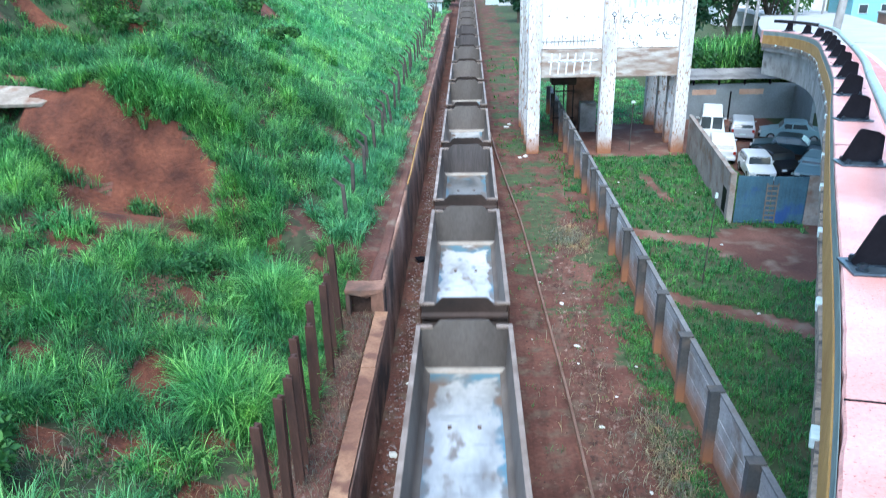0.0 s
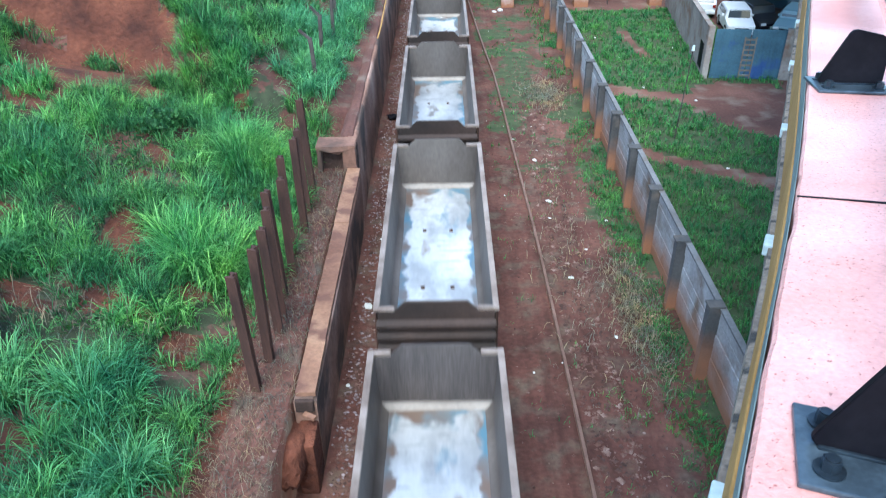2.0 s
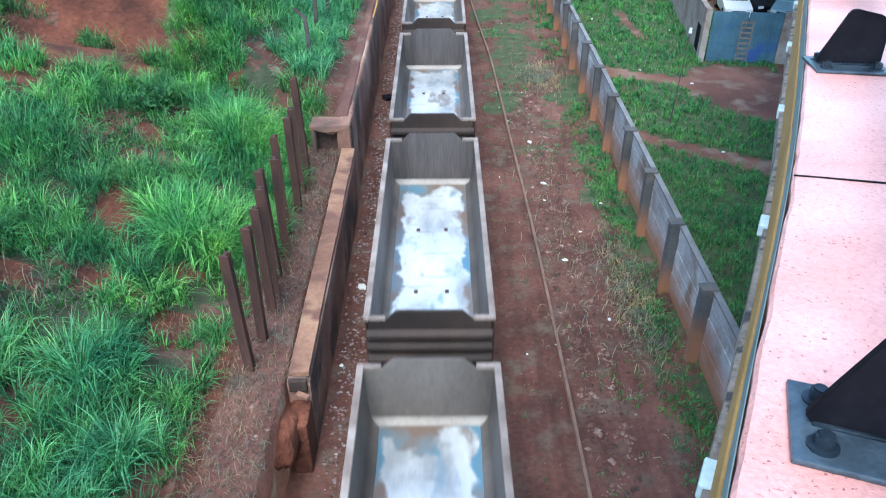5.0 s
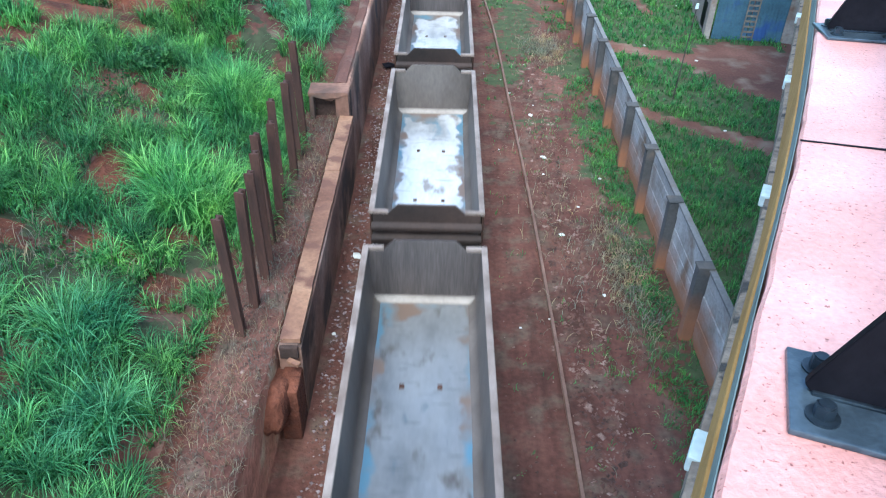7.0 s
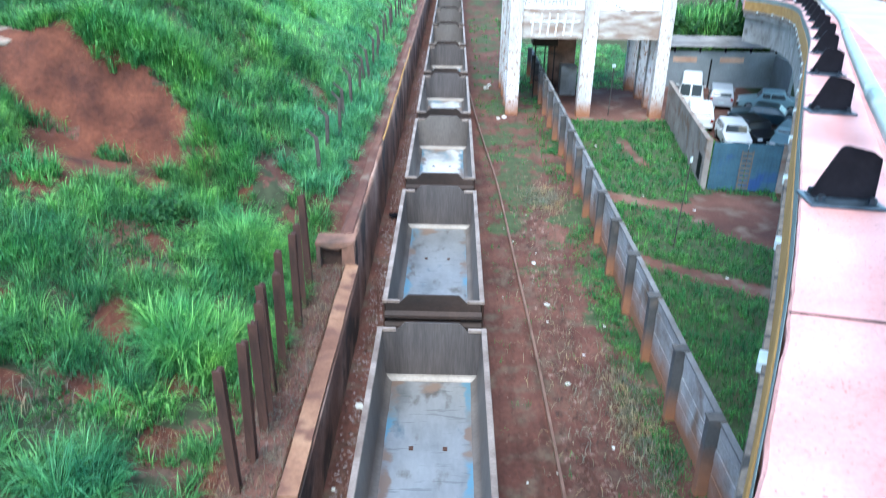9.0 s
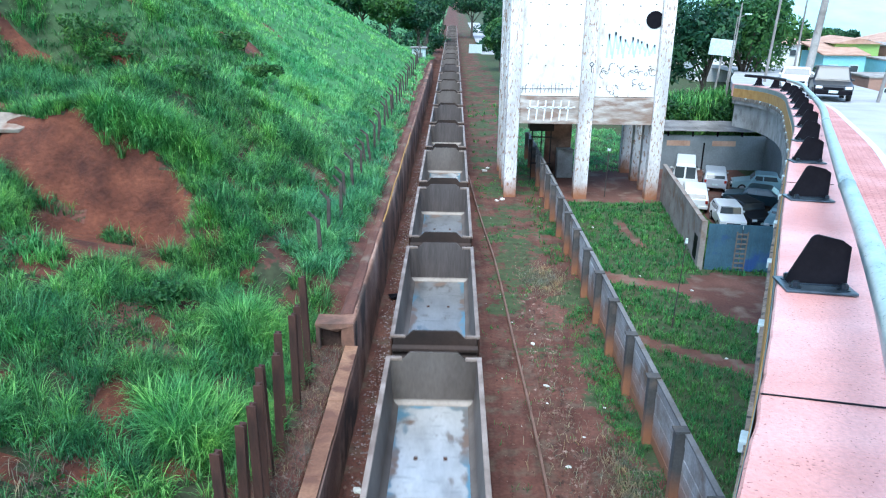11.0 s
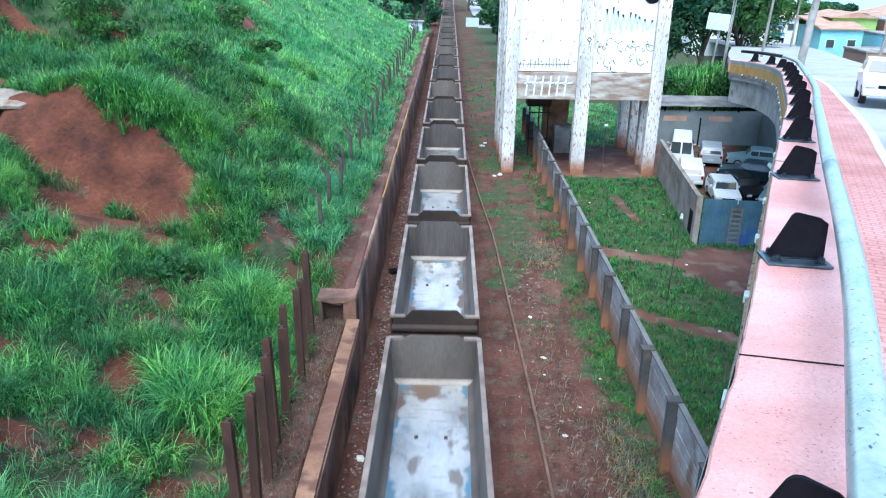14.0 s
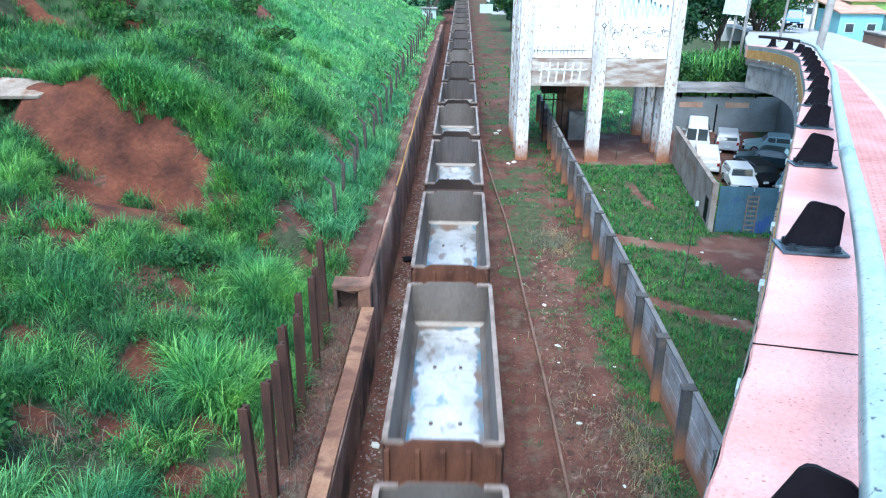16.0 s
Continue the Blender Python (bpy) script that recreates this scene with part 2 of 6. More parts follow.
def ground_z(x, y):
    if x > -3.15:
        base = 0.03 * noise.noise(Vector((x * 0.7, y * 0.7, 0))) + 0.05 * noise.noise(Vector((x * 0.16, y * 0.16, 5)))
        rut = -0.06 * math.exp(-((x - 4.6) / 0.35) ** 2) * smooth_step(30, 20, y) if 3.8 < x < 5.4 else 0
        return base + rut - 0.02
    return hill_z(x, y)


def build_ground():
    xs = [-900, -400, -200, -120, -80, -60]
    x = -50.0
    while x < -20:
        xs.append(x); x += 1.0
    while x < -3.2:
        xs.append(x); x += 0.4
    xs += [-3.16, -3.14]
    x = -2.9
    while x < 8:
        xs.append(x); x += 0.3
    while x < 18:
        xs.append(x); x += 0.35
    while x < 30:
        xs.append(x); x += 0.8
    xs += [34, 40, 50, 65, 90, 140, 250, 500, 900]
    ys = [-300, -100, -40, -15, -5, 0]
    y = 4.0
    while y < 46:
        ys.append(y); y += 0.4
    while y < 90:
        ys.append(y); y += 1.2
    ys += [95, 102, 110, 120, 132, 146, 160, 180, 210, 260, 340, 500, 900, 1500]
    nx = len(xs)
    vs = []
    for yy in ys:
        for xx in xs:
            z = ground_z(xx, yy) if yy >= 0 else ground_z(xx, 0.0)
            if xx < -3.15:
                z = min(z, 19 + 1.5 * noise.noise(Vector((xx * .05, yy * .05, 1))))
                # the hill falls away at its far end
                z *= 1 - smooth_step(118, 170, yy)
            vs.append((xx, yy, z))
    fs = []
    for j in range(len(ys) - 1):
        for i in range(nx - 1):
            fs.append((j * nx + i, j * nx + i + 1, (j + 1) * nx + i + 1, (j + 1) * nx + i))
    ob = soup("ground", vs, fs, M["ground"], smooth=True)
    ob.data.materials.append(M["scar"])
    ob.data.materials.append(M["soil"])
    idx = [0] * len(fs)
    for k, f in enumerate(fs):
        cx, cy = sum(vs[i][0] for i in f) / 4, sum(vs[i][1] for i in f) / 4
        if -27 < cx < -4.3 and 9 < cy < 78 and bare(cx, cy):
            idx[k] = 1
        if 7.1 < cx < 24 and 10 < cy < 64 and field_green(cx, cy) < 0.3:
            idx[k] = 2
    ob.data.polygons.foreach_set("material_index", idx)
    return tagged(ob, "red earth with worn grass beside the track and a slipped grassy bank", "ground", kind="structure")


def ground_material():
    m = bpy.data.materials.new("earth_and_turf")
    m.use_nodes = True
    nt = m.node_tree
    b = nt.nodes["Principled BSDF"]
    geo = nt.nodes.new("ShaderNodeNewGeometry")
    co = geo.outputs["Position"]
    sep = nt.nodes.new("ShaderNodeSeparateXYZ")
    nt.links.new(co, sep.inputs[0])
    big = noise_of(nt, co, 0.45, 6)
    fine = noise_of(nt, co, 7, 8)
    soil = ramp(nt, big, [(0.25, (0.060, 0.027, 0.021)), (0.5, (0.108, 0.046, 0.034)), (0.75, (0.18, 0.085, 0.062))])
    soil = mixed(nt, ramp(nt, noise_of(nt, co, 1.3, 7), [(0.5, (0, 0, 0)), (0.68, (1, 1, 1))]), soil, (0.12, 0.085, 0.062))
    soil = mixed(nt, 0.6, soil, ramp(nt, fine, [(0.3, (0.55,) * 3), (0.7, (1.2,) * 3)]), "MULTIPLY")
    ruts = ramp(nt, noise_of(nt, co, 2.0, 6, (1.3, 0.16, 1)), [(0.36, (0.5,) * 3), (0.52, (1.0,) * 3), (0.75, (1.12,) * 3)])
    soil = mixed(nt, 0.5, soil, ruts, "MULTIPLY")
    turf = ramp(nt, noise_of(nt, co, 2.5, 6), [(0.3, (0.036, 0.052, 0.024)), (0.7, (0.066, 0.088, 0.040))])
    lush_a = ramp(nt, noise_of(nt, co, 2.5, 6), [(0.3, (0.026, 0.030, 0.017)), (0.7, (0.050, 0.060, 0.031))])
    # far bank turf: sunlit haze is put into this brighter green
    lush_lit = ramp(nt, noise_of(nt, co, 1.5, 6), [(0.3, (0.04, 0.115, 0.042)), (0.7, (0.085, 0.23, 0.08))])
    # turf grows beyond the boundary wall, in strips along the track, and on the bank
    def step(sock, a, c):
        r = nt.nodes.new("ShaderNodeMapRange")
        r.interpolation_type = "SMOOTHSTEP"
        r.inputs["From Min"].default_value, r.inputs["From Max"].default_value = a, c
        nt.links.new(sock, r.inputs["Value"])
        return r.outputs["Result"]
    def calc(op, p, q):
        n = nt.nodes.new("ShaderNodeMath")
        n.operation = op
        for s, v in zip(n.inputs, (p, q)):
            if isinstance(v, (int, float)):
                s.default_value = v
            else:
                nt.links.new(v, s)
        return n.outputs[0]
    X, Y, Z = sep.outputs
    field = step(X, 6.6, 7.4)
    lush = mixed(nt, step(Y, 42, 58), lush_a, lush_lit)
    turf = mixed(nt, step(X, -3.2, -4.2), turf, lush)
    strip = calc("MULTIPLY", step(X, 5.0, 6.0), 0.62)
    far = calc("MULTIPLY", calc("MULTIPLY", step(Y, 24, 34), step(X, 1.9, 2.6)), 0.42)
    bank = calc("MULTIPLY", step(X, -3.6, -5.2), calc("ADD", 0.6, calc("MULTIPLY", step(Y, 40, 50), 0.7)))
    amount = calc("MAXIMUM", calc("MAXIMUM", field, strip), calc("MAXIMUM", far, bank))
    patch = step(calc("ADD", noise_of(nt, co, 0.38, 5), calc("MULTIPLY", calc("SUBTRACT", noise_of(nt, co, 3.5, 5), 0.5), 0.35)), 0.62, 0.36)
    fac = step(calc("ADD", amount, calc("MULTIPLY", calc("SUBTRACT", patch, 0.5), 0.9)), 0.42, 0.62)
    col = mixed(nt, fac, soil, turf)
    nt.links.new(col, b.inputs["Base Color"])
    b.inputs["Roughness"].default_value = 0.95
    b.inputs["Specular IOR Level"].default_value = 0.2
    bp = node(nt, "ShaderNodeBump", Strength=0.8, Distance=0.05)
    nt.links.new(fine, bp.inputs["Height"])
    nt.links.new(bp.outputs["Normal"], b.inputs["Normal"])
    return m


# bare places on the bank: centre, half sizes, turn
BARE = [(-14.6, 28.4, 1.6, 1.6), (-13.0, 26.2, 1.3, 2.2), (-12.8, 24.4, 0.9, 1.4), (-12.4, 27.4, 2.1, 1.7), (-11.4, 28.9, 1.2, 1.4), (-14.4, 27.2, 1.0, 1.3), (-14.8, 59.3, 1.5, 1.3), (-16.5, 72.0, 1.8, 1.6), (-19.5, 47.2, 1.2, 0.9), (-8.35, 18.4, 0.55, 1.1), (-8.7, 20.9, 0.5, 0.9), (-19.6, 34.6, 1.6, 0.7), (-20.3, 47.3, 1.0, 1.0),
        (-15.3, 57.2, 1.4, 1.3), (-24.5, 45.5, 2.0, 0.6), (-8.4, 24.6, 0.7, 0.6), (-8.6, 22.6, 0.6, 0.5), (-21.5, 52, 1.2, 0.8), (-6.0, 14.6, 0.5, 0.5), (-7.5, 15.5, 0.9, 0.5), (-9.6, 15.1, 0.8, 0.5), (-6.2, 16.5, 0.4, 0.5), (-11.2, 17.8, 0.5, 0.6), (-10.2, 26.6, 0.6, 0.7), (-7.4, 26.9, 0.45, 0.5)]


def bare(x, y):
    for bx, by, rx, ry in BARE:
        k = ((x - bx) / rx) ** 2 + ((y - by) / ry) ** 2
        if k < 1 + 0.35 * noise.noise(Vector((x * 1.3, y * 1.3, 0))):
            return True
    # the slip's raw face
    if -18.6 < x < -9.9 and 0.03 < scarp(x, y) < 0.93 + 0.05 * noise.noise(Vector((x * 2, y * 2, 5))):
        return True
    # trodden earth between the wall and the piles
    lim = -4.15 - 0.55 * smooth_step(18, 13, y) + 0.25 * noise.noise(Vector((0, y * 0.8, 4)))
    if y < 24.3 and x > lim - 0.15 * (y < 15):
        return True
    if y >= 24.3 and x > -3.55 - 0.25 * noise.noise(Vector((1, y * 0.5, 4))) - 0.5 * smooth_step(34, 25, y):
        return True
    return False


def field_green(x, y):
    """How densely low turf grows right of the track, 0 to 1."""
    p = 0.5 + 0.9 * noise.noise(Vector((x * 0.42, y * 0.3, 21))) + 0.4 * noise.noise(Vector((x * 1.6, y * 1.6, 2)))
    if x > 7.15:
        # worn paths across the field
        for (x0, y0, x1, y1, w) in ((7.2, 37.5, 16.5, 33.0, 0.45), (7.2, 30.2, 16, 24.5, 0.4), (10.9, 46.5, 11.3, 42.0, 0.3)):
            u = max(0, min(1, ((x - x0) * (x1 - x0) + (y - y0) * (y1 - y0)) / ((x1 - x0) ** 2 + (y1 - y0) ** 2)))
            if math.hypot(x - x0 - u * (x1 - x0), y - y0 - u * (y1 - y0)) < w * (1 + 0.5 * p):
                return 0.0
        if ((x - 14.8) / 2.9) ** 2 + ((y - 34.2) / 3.2) ** 2 < 1 + 0.4 * p - 0.2:
            return 0.0
        if y > 51 or x > 16.8:
            return 0.25 if x < 17 and p > 0.5 else (0.9 if y > 62 and x < 15 else 0.0)
        return 1.0
    if x > 5.6:
        return 0.8 if p > 0.38 else 0.12
    if x > 2.2 and y > 25:
        return 0.5 if p > 0.66 + 0.25 * math.exp(-((x - 4.6) / 0.7) ** 2) else 0.06
    return 0.3 if p > 0.95 else 0.02


M["ground"] = ground_material()
build_ground()


# ---- wagons ----
PITCH, LEN, HALF, TOP = 10.75, 9.28, 1.5, 2.7


def edge_mask(nt, sock, lo, hi):
    r = nt.nodes.new("ShaderNodeMapRange")
    r.interpolation_type = "SMOOTHSTEP"
    r.inputs["From Min"].default_value, r.inputs["From Max"].default_value = lo, hi
    nt.links.new(sock, r.inputs["Value"])
    return r.outputs["Result"]


def wagon_floor_material(name="wagon_floor_steel", tone=1.0):
    """Bare steel floor: polished by ore, with rust and bluish scale towards the ends."""
    m = bpy.data.materials.new(name)
    m.use_nodes = True
    nt = m.node_tree
    b = nt.nodes["Principled BSDF"]
    tc = nt.nodes.new("ShaderNodeTexCoord")
    co = tc.outputs["Object"]
    oi = nt.nodes.new("ShaderNodeObjectInfo")
    sh = nt.nodes.new("ShaderNodeVectorMath")
    sh.operation = "MULTIPLY_ADD"
    sh.inputs[1].default_value = (1, 1, 1)
    nt.links.new(co, sh.inputs[0])
    cb = nt.nodes.new("ShaderNodeCombineXYZ")
    mu = nt.nodes.new("ShaderNodeMath")
    mu.operation = "MULTIPLY"
    mu.inputs[1].default_value = 63.0
    nt.links.new(oi.outputs["Random"], mu.inputs[0])
    nt.links.new(mu.outputs[0], cb.inputs[2])
    nt.links.new(cb.outputs[0], sh.inputs[2])
    co = sh.outputs[0]
    n1 = noise_of(nt, co, 0.55, 5, (1.5, 0.8, 1))
    n2 = noise_of(nt, co, 0.9, 6, (1.6, 0.7, 1))
    n3 = noise_of(nt, co, 3, 4, (3, 1.2, 1))
    col = ramp(nt, n1, [(0.34, (0.36, 0.36, 0.355)), (0.46, (0.56, 0.56, 0.55)), (0.66, (0.70, 0.70, 0.69))])
    col = mixed(nt, ramp(nt, n2, [(0.60, (0, 0, 0)), (0.68, (0.8, 0.8, 0.8))]), col, (0.22, 0.17, 0.135))
    col = mixed(nt, ramp(nt, n2, [(0.30, (0.8, 0.8, 0.8)), (0.38, (0, 0, 0))]), col, (0.22, 0.31, 0.36))
    col = mixed(nt, 0.3, col, ramp(nt, n3, [(0.3, (0.7,) * 3), (0.7, (1.1,) * 3)]), "MULTIPLY")
    # fine cross marks left by tipping
    marks = noise_of(nt, co, 2.2, 3, (0.5, 3.2, 1))
    col = mixed(nt, ramp(nt, marks, [(0.60, (0, 0, 0)), (0.66, (0.45,) * 3)]), col, (0.24, 0.25, 0.25))
    v = ramp(nt, oi.outputs["Random"], [(0, (0.75 * tone,) * 3), (0.45, (tone,) * 3), (1, (1.05 * tone,) * 3)])
    col = mixed(nt, 1.0, col, v, "MULTIPLY")
    nt.links.new(col, b.inputs["Base Color"])
    sx = nt.nodes.new("ShaderNodeSeparateXYZ")
    nt.links.new(tc.outputs["Object"], sx.inputs[0])
    ab = nt.nodes.new("ShaderNodeMath"); ab.operation = "ABSOLUTE"
    nt.links.new(sx.outputs[0], ab.inputs[0])
    ad = nt.nodes.new("ShaderNodeMath"); ad.operation = "MULTIPLY_ADD"; ad.inputs[1].default_value = 0.9
    nt.links.new(noise_of(nt, co, 1.6, 6), ad.inputs[0]); nt.links.new(ab.outputs[0], ad.inputs[2])
    rim_tone = ramp(nt, noise_of(nt, co, 0.8, 5), [(0.40, (0.13, 0.25, 0.32)), (0.50, (0.20, 0.22, 0.225)), (0.62, (0.21, 0.145, 0.11))])
    col = mixed(nt, edge_mask(nt, ad.outputs[0], 1.34, 1.46), col, rim_tone)
    # rust and blue scale gather at the two ends
    ey = nt.nodes.new("ShaderNodeMath"); ey.operation = "SUBTRACT"; ey.inputs[1].default_value = LEN / 2
    nt.links.new(sx.outputs[1], ey.inputs[0])
    ea = nt.nodes.new("ShaderNodeMath"); ea.operation = "ABSOLUTE"
    nt.links.new(ey.outputs[0], ea.inputs[0])
    eb = nt.nodes.new("ShaderNodeMath"); eb.operation = "MULTIPLY_ADD"; eb.inputs[1].default_value = 4.5
    nt.links.new(noise_of(nt, co, 0.9, 6), eb.inputs[0]); nt.links.new(ea.outputs[0], eb.inputs[2])
    col = mixed(nt, edge_mask(nt, eb.outputs[0], 6.1, 6.5), col, rim_tone)
    nt.links.new(col, b.inputs["Base Color"])
    b.inputs["Metallic"].default_value = 0.4
    rr = ramp(nt, n2, [(0.35, (0.3,) * 3), (0.65, (0.5,) * 3)])
    nt.links.new(rr, b.inputs["Roughness"])
    return m


M["floor"] = wagon_floor_material()
M["floor_dark"] = wagon_floor_material("dull_wagon_floor_steel", 0.4)
M["floor_mid"] = wagon_floor_material("worn_wagon_floor_steel", 0.75)
# nearly black brown for the end belts and outer end sheets
M["belt"] = surface("dark_end_steel", [(0.3, (0.022, 0.016, 0.013)), (0.7, (0.062, 0.038, 0.029))], (0.6, 1.15), 1.0, 12, 0.75, 0.2, bump=0.25, vary=0.3)
M["rust_end"] = surface("orange_rust_steel", [(0.3, (0.07, 0.028, 0.017)), (0.7, (0.17, 0.07, 0.04))], (0.6, 1.15), 1.2, 14, 0.85, 0.1, bump=0.3, stretch=(1.5, 1.5, 0.5))
M["cove"] = surface("scoured_pale_steel", [(0.3, (0.22, 0.185, 0.155)), (0.7, (0.36, 0.32, 0.28))], (0.7, 1.1), 1.2, 12, 0.6, 0.1, bump=0.1)


def make_wagon(rounded=False):
    """An open ore wagon: a steel tub with a flat rim, hump-topped ends and rounded lower corners. Origin at the rail, at its rear end."""
    w = thing("ore_wagon", pose(0, 0, 0), "empty open-top ore wagon of rusty brown steel", "wagon", "train of ore wagons")
    T, FL = 0.09, 1.12
    yi0, yi1 = 0.10, LEN - 0.10
    xi = HALF - 0.13

    def inner_profile():
        pts = [(xi, TOP - 0.02), (xi - 0.06, FL + 0.48)]
        for k in range(7):
            a = radians(90 * k / 6)
            pts.append((xi - 0.08 - 0.20 * (1 - math.cos(a)), FL + 0.24 - 0.24 * math.sin(a)))
        return pts
    right = inner_profile()
    # inner side sheets
    for s in (1, -1):
        prof = right
        vs, fs = [], []
        ny = 13
        for i in range(ny):
            y = yi0 + (yi1 - yi0) * i / (ny - 1)
            for (x, z) in prof:
                vs.append((s * x, y, z))
        n = len(prof)
        for i in range(ny - 1):
            for j in range(n - 1):
                f = (i * n + j, i * n + j + 1, (i + 1) * n + j + 1, (i + 1) * n + j)
                fs.append(f if s < 0 else f[::-1])
        soup("side_lining", vs, fs, M["steel_in"], w, smooth=True)
    # floor with slight waves and welded patch plates
    xf = xi - 0.27
    vs, fs = [], []
    nx, ny = 9, 25
    for i in range(ny):
        for j in range(nx):
            x, y = -xf + 2 * xf * j / (nx - 1), yi0 + (yi1 - yi0) * i / (ny - 1)
            vs.append((x, y, FL + 0.012 * noise.noise(Vector((x * 1.1, y * 0.9, 2)))))
    for i in range(ny - 1):
        for j in range(nx - 1):
            fs.append((i * nx + j, i * nx + j + 1, (i + 1) * nx + j + 1, (i + 1) * nx + j))
    floor = soup("floor", vs, fs, M["floor"], w, "scoured bare steel floor", smooth=True)
    for (x, y) in ((-0.42, 3.1), (0.42, 3.1), (-0.42, 6.2), (0.42, 6.2)):
        part("drain_plate", bm_box((x, y, FL + 0.014), (0.11, 0.13, 0.028), 0.006), M["steel_out"], floor, "small rusty drain plate")
    # ends: a sheet that rises to a hump between sloping shoulders
    for y0, s in ((0.0, 1), (LEN - 0.09, -1)):
        hump = [(-xi - 0.03, FL - 0.1), (xi + 0.03, FL - 0.1), (xi + 0.03, TOP - 0.02), (0.98, TOP - 0.02), (0.74, TOP + 0.23), (-0.74, TOP + 0.23), (-0.98, TOP - 0.02), (-xi - 0.03, TOP - 0.02)]
        if rounded:
            hump = [(x, z if z <= TOP else TOP + 0.10) for x, z in hump]
        yi, yo = (0.045, 0.0) if s > 0 else (LEN - 0.09, LEN - 0.045)
        bm = bmesh.new()
        prism(bm, [(x, yi, z) for x, z in hump], (0, 0.045, 0), 0.01)
        end = part("end_wall", bm, M["steel_in"], w)
        bm = bmesh.new()
        prism(bm, [(x, yo, z) for x, z in hump], (0, 0.045, 0), 0.01)
        part("outer_skin", bm, M["rust_end"] if rounded else M["belt"], end, "dark rusty outer sheet")
        # cove where the end meets the floor
        bm = bmesh.new()
        yy = yi0 if s > 0 else yi1
        cove = [(0, 0.002)] + [(0.15 * (1 - math.sin(radians(q))), 0.002 + 0.15 * (1 - math.cos(radians(q)))) for q in (0, 22, 45, 68, 90)]
        prism(bm, [(-xf - 0.2, yy + s * u, FL + v) for u, v in cove], (2 * xf + 0.4, 0, 0))
        part("corner_fillet", bm, M["cove"], end, "pale scoured cove")
        # outside: posts or belts on the end
        yo = -0.05 if s > 0 else LEN + 0.05
        if rounded:
            for x in (-1.36, -0.62, 0.0, 0.62, 1.36):
                part("end_post", bm_box((x, yo, 1.7), (0.12, 0.1, 1.7), 0.012), M["rust_end"], end)
        else:
            for z in (1.2, 1.56, 1.92, 2.28):
                bm = bmesh.new()
                prism(bm, [(-1.43, yo + s * 0.05, z - 0.14), (-1.43, yo - s * 0.09, z - 0.05), (-1.43, yo - s * 0.09, z + 0.05), (-1.43, yo + s * 0.05, z + 0.14)], (2.86, 0, 0), 0.01)
                part("end_belt", bm, M["belt"], end)
    # rim along the sides and in short returns at the corners
    for s in (1, -1):
        inset = 0.16 if rounded else 0.0
        part("top_rim", bm_box((s * (HALF - 0.075), LEN / 2, TOP), (0.15, LEN - 2 * inset, 0.11), 0.025), M["steel_rim"], w, "worn flat top rim")
        for y, e in ((0.0, 1), (LEN, -1)):
            if rounded:
                # a quarter-round corner
                arc = [(HALF - 0.16 + 0.16 * math.sin(radians(q)), 0.16 - 0.16 * math.cos(radians(q))) for q in (0, 22, 45, 68, 90)]
                arc += [(HALF - 0.15, 0.16), (HALF - 0.19, 0.12), (HALF - 0.55, 0.11), (HALF - 0.55, 0.0)]
                bm = bmesh.new()
                prism(bm, [(s * u, y + e * v, TOP - 0.05) for u, v in arc], (0, 0, 0.1), 0.012)
                part("corner_rim", bm, M["steel_rim"], w)
            else:
                part("corner_rim", bm_box((s * 1.18, y + e * 0.06, TOP - 0.004), (0.38, 0.12, 0.10), 0.02), M["steel_rim"], w)
        part("side_sheet", bm_box((s * (HALF - 0.06), LEN / 2, 1.8), (0.02, LEN - 0.04, 1.75)), M["steel_out"], w)
        for k in range(9):
            part("side_post", bm_box((s * (HALF - 0.035), 0.3 + k * (LEN - 0.6) / 8, 1.8), (0.07, 0.12, 1.66), 0.01), M["steel_out"], w)
        part("side_sill", bm_box((s * (HALF - 0.06), LEN / 2, 0.95), (0.12, LEN, 0.2), 0.015), M["steel_out"], w)
    # frame, couplers and bogies
    part("centre_sill", bm_box((0, LEN / 2, 0.82), (0.5, LEN + 0.4, 0.35), 0.02), M["dark_steel"], w)
    for y, s in ((-0.3, -1), (LEN + 0.3, 1)):
        bm = bmesh.new()
        box(bm, (0, y + s * 0.12, 0.82), (0.22, 0.66, 0.22), 0.03)
        box(bm, (0.05, y + s * 0.36, 0.82), (0.32, 0.2, 0.3), 0.05)
        part("coupler", bm, M["dark_steel"], w)
        part("end_platform", bm_box((0, y, 1.02), (2.6, 0.42, 0.06), 0.01), M["steel_out"], w)
    for yb in (1.75, LEN - 1.75):
        bogie = part("bogie", bm_box((0, yb, 0.5), (1.7, 0.4, 0.22), 0.04), M["dark_steel"], w)
        for s in (1, -1):
            bm = bmesh.new()
            prism(bm, [(s * 0.86 - 0.06, yb - 1.05, 0.42), (s * 0.86 - 0.06, yb + 1.05, 0.42), (s * 0.86 - 0.06, yb + 0.9, 0.62), (s * 0.86 - 0.06, yb + 0.3, 0.74), (s * 0.86 - 0.06, yb - 0.3, 0.74), (s * 0.86 - 0.06, yb - 0.9, 0.62)], (0.12, 0, 0), 0.02)
            part("bogie_side", bm, M["dark_steel"], bogie)
            for d in (-0.8, 0.8):
                bm = bmesh.new()
                cyl(bm, (s * 0.5 - 0.06, yb + d, 0.42), (s * 0.5 + 0.06, yb + d, 0.42), 0.41, n=20)
                cyl(bm, (s * 0.5 - s * 0.06 - 0.02, yb + d, 0.42), (s * 0.5 - s * 0.06 + 0.02, yb + d, 0.42), 0.44, n=20)
                part("wheel", bm, M["dark_steel"], bogie)
    return w


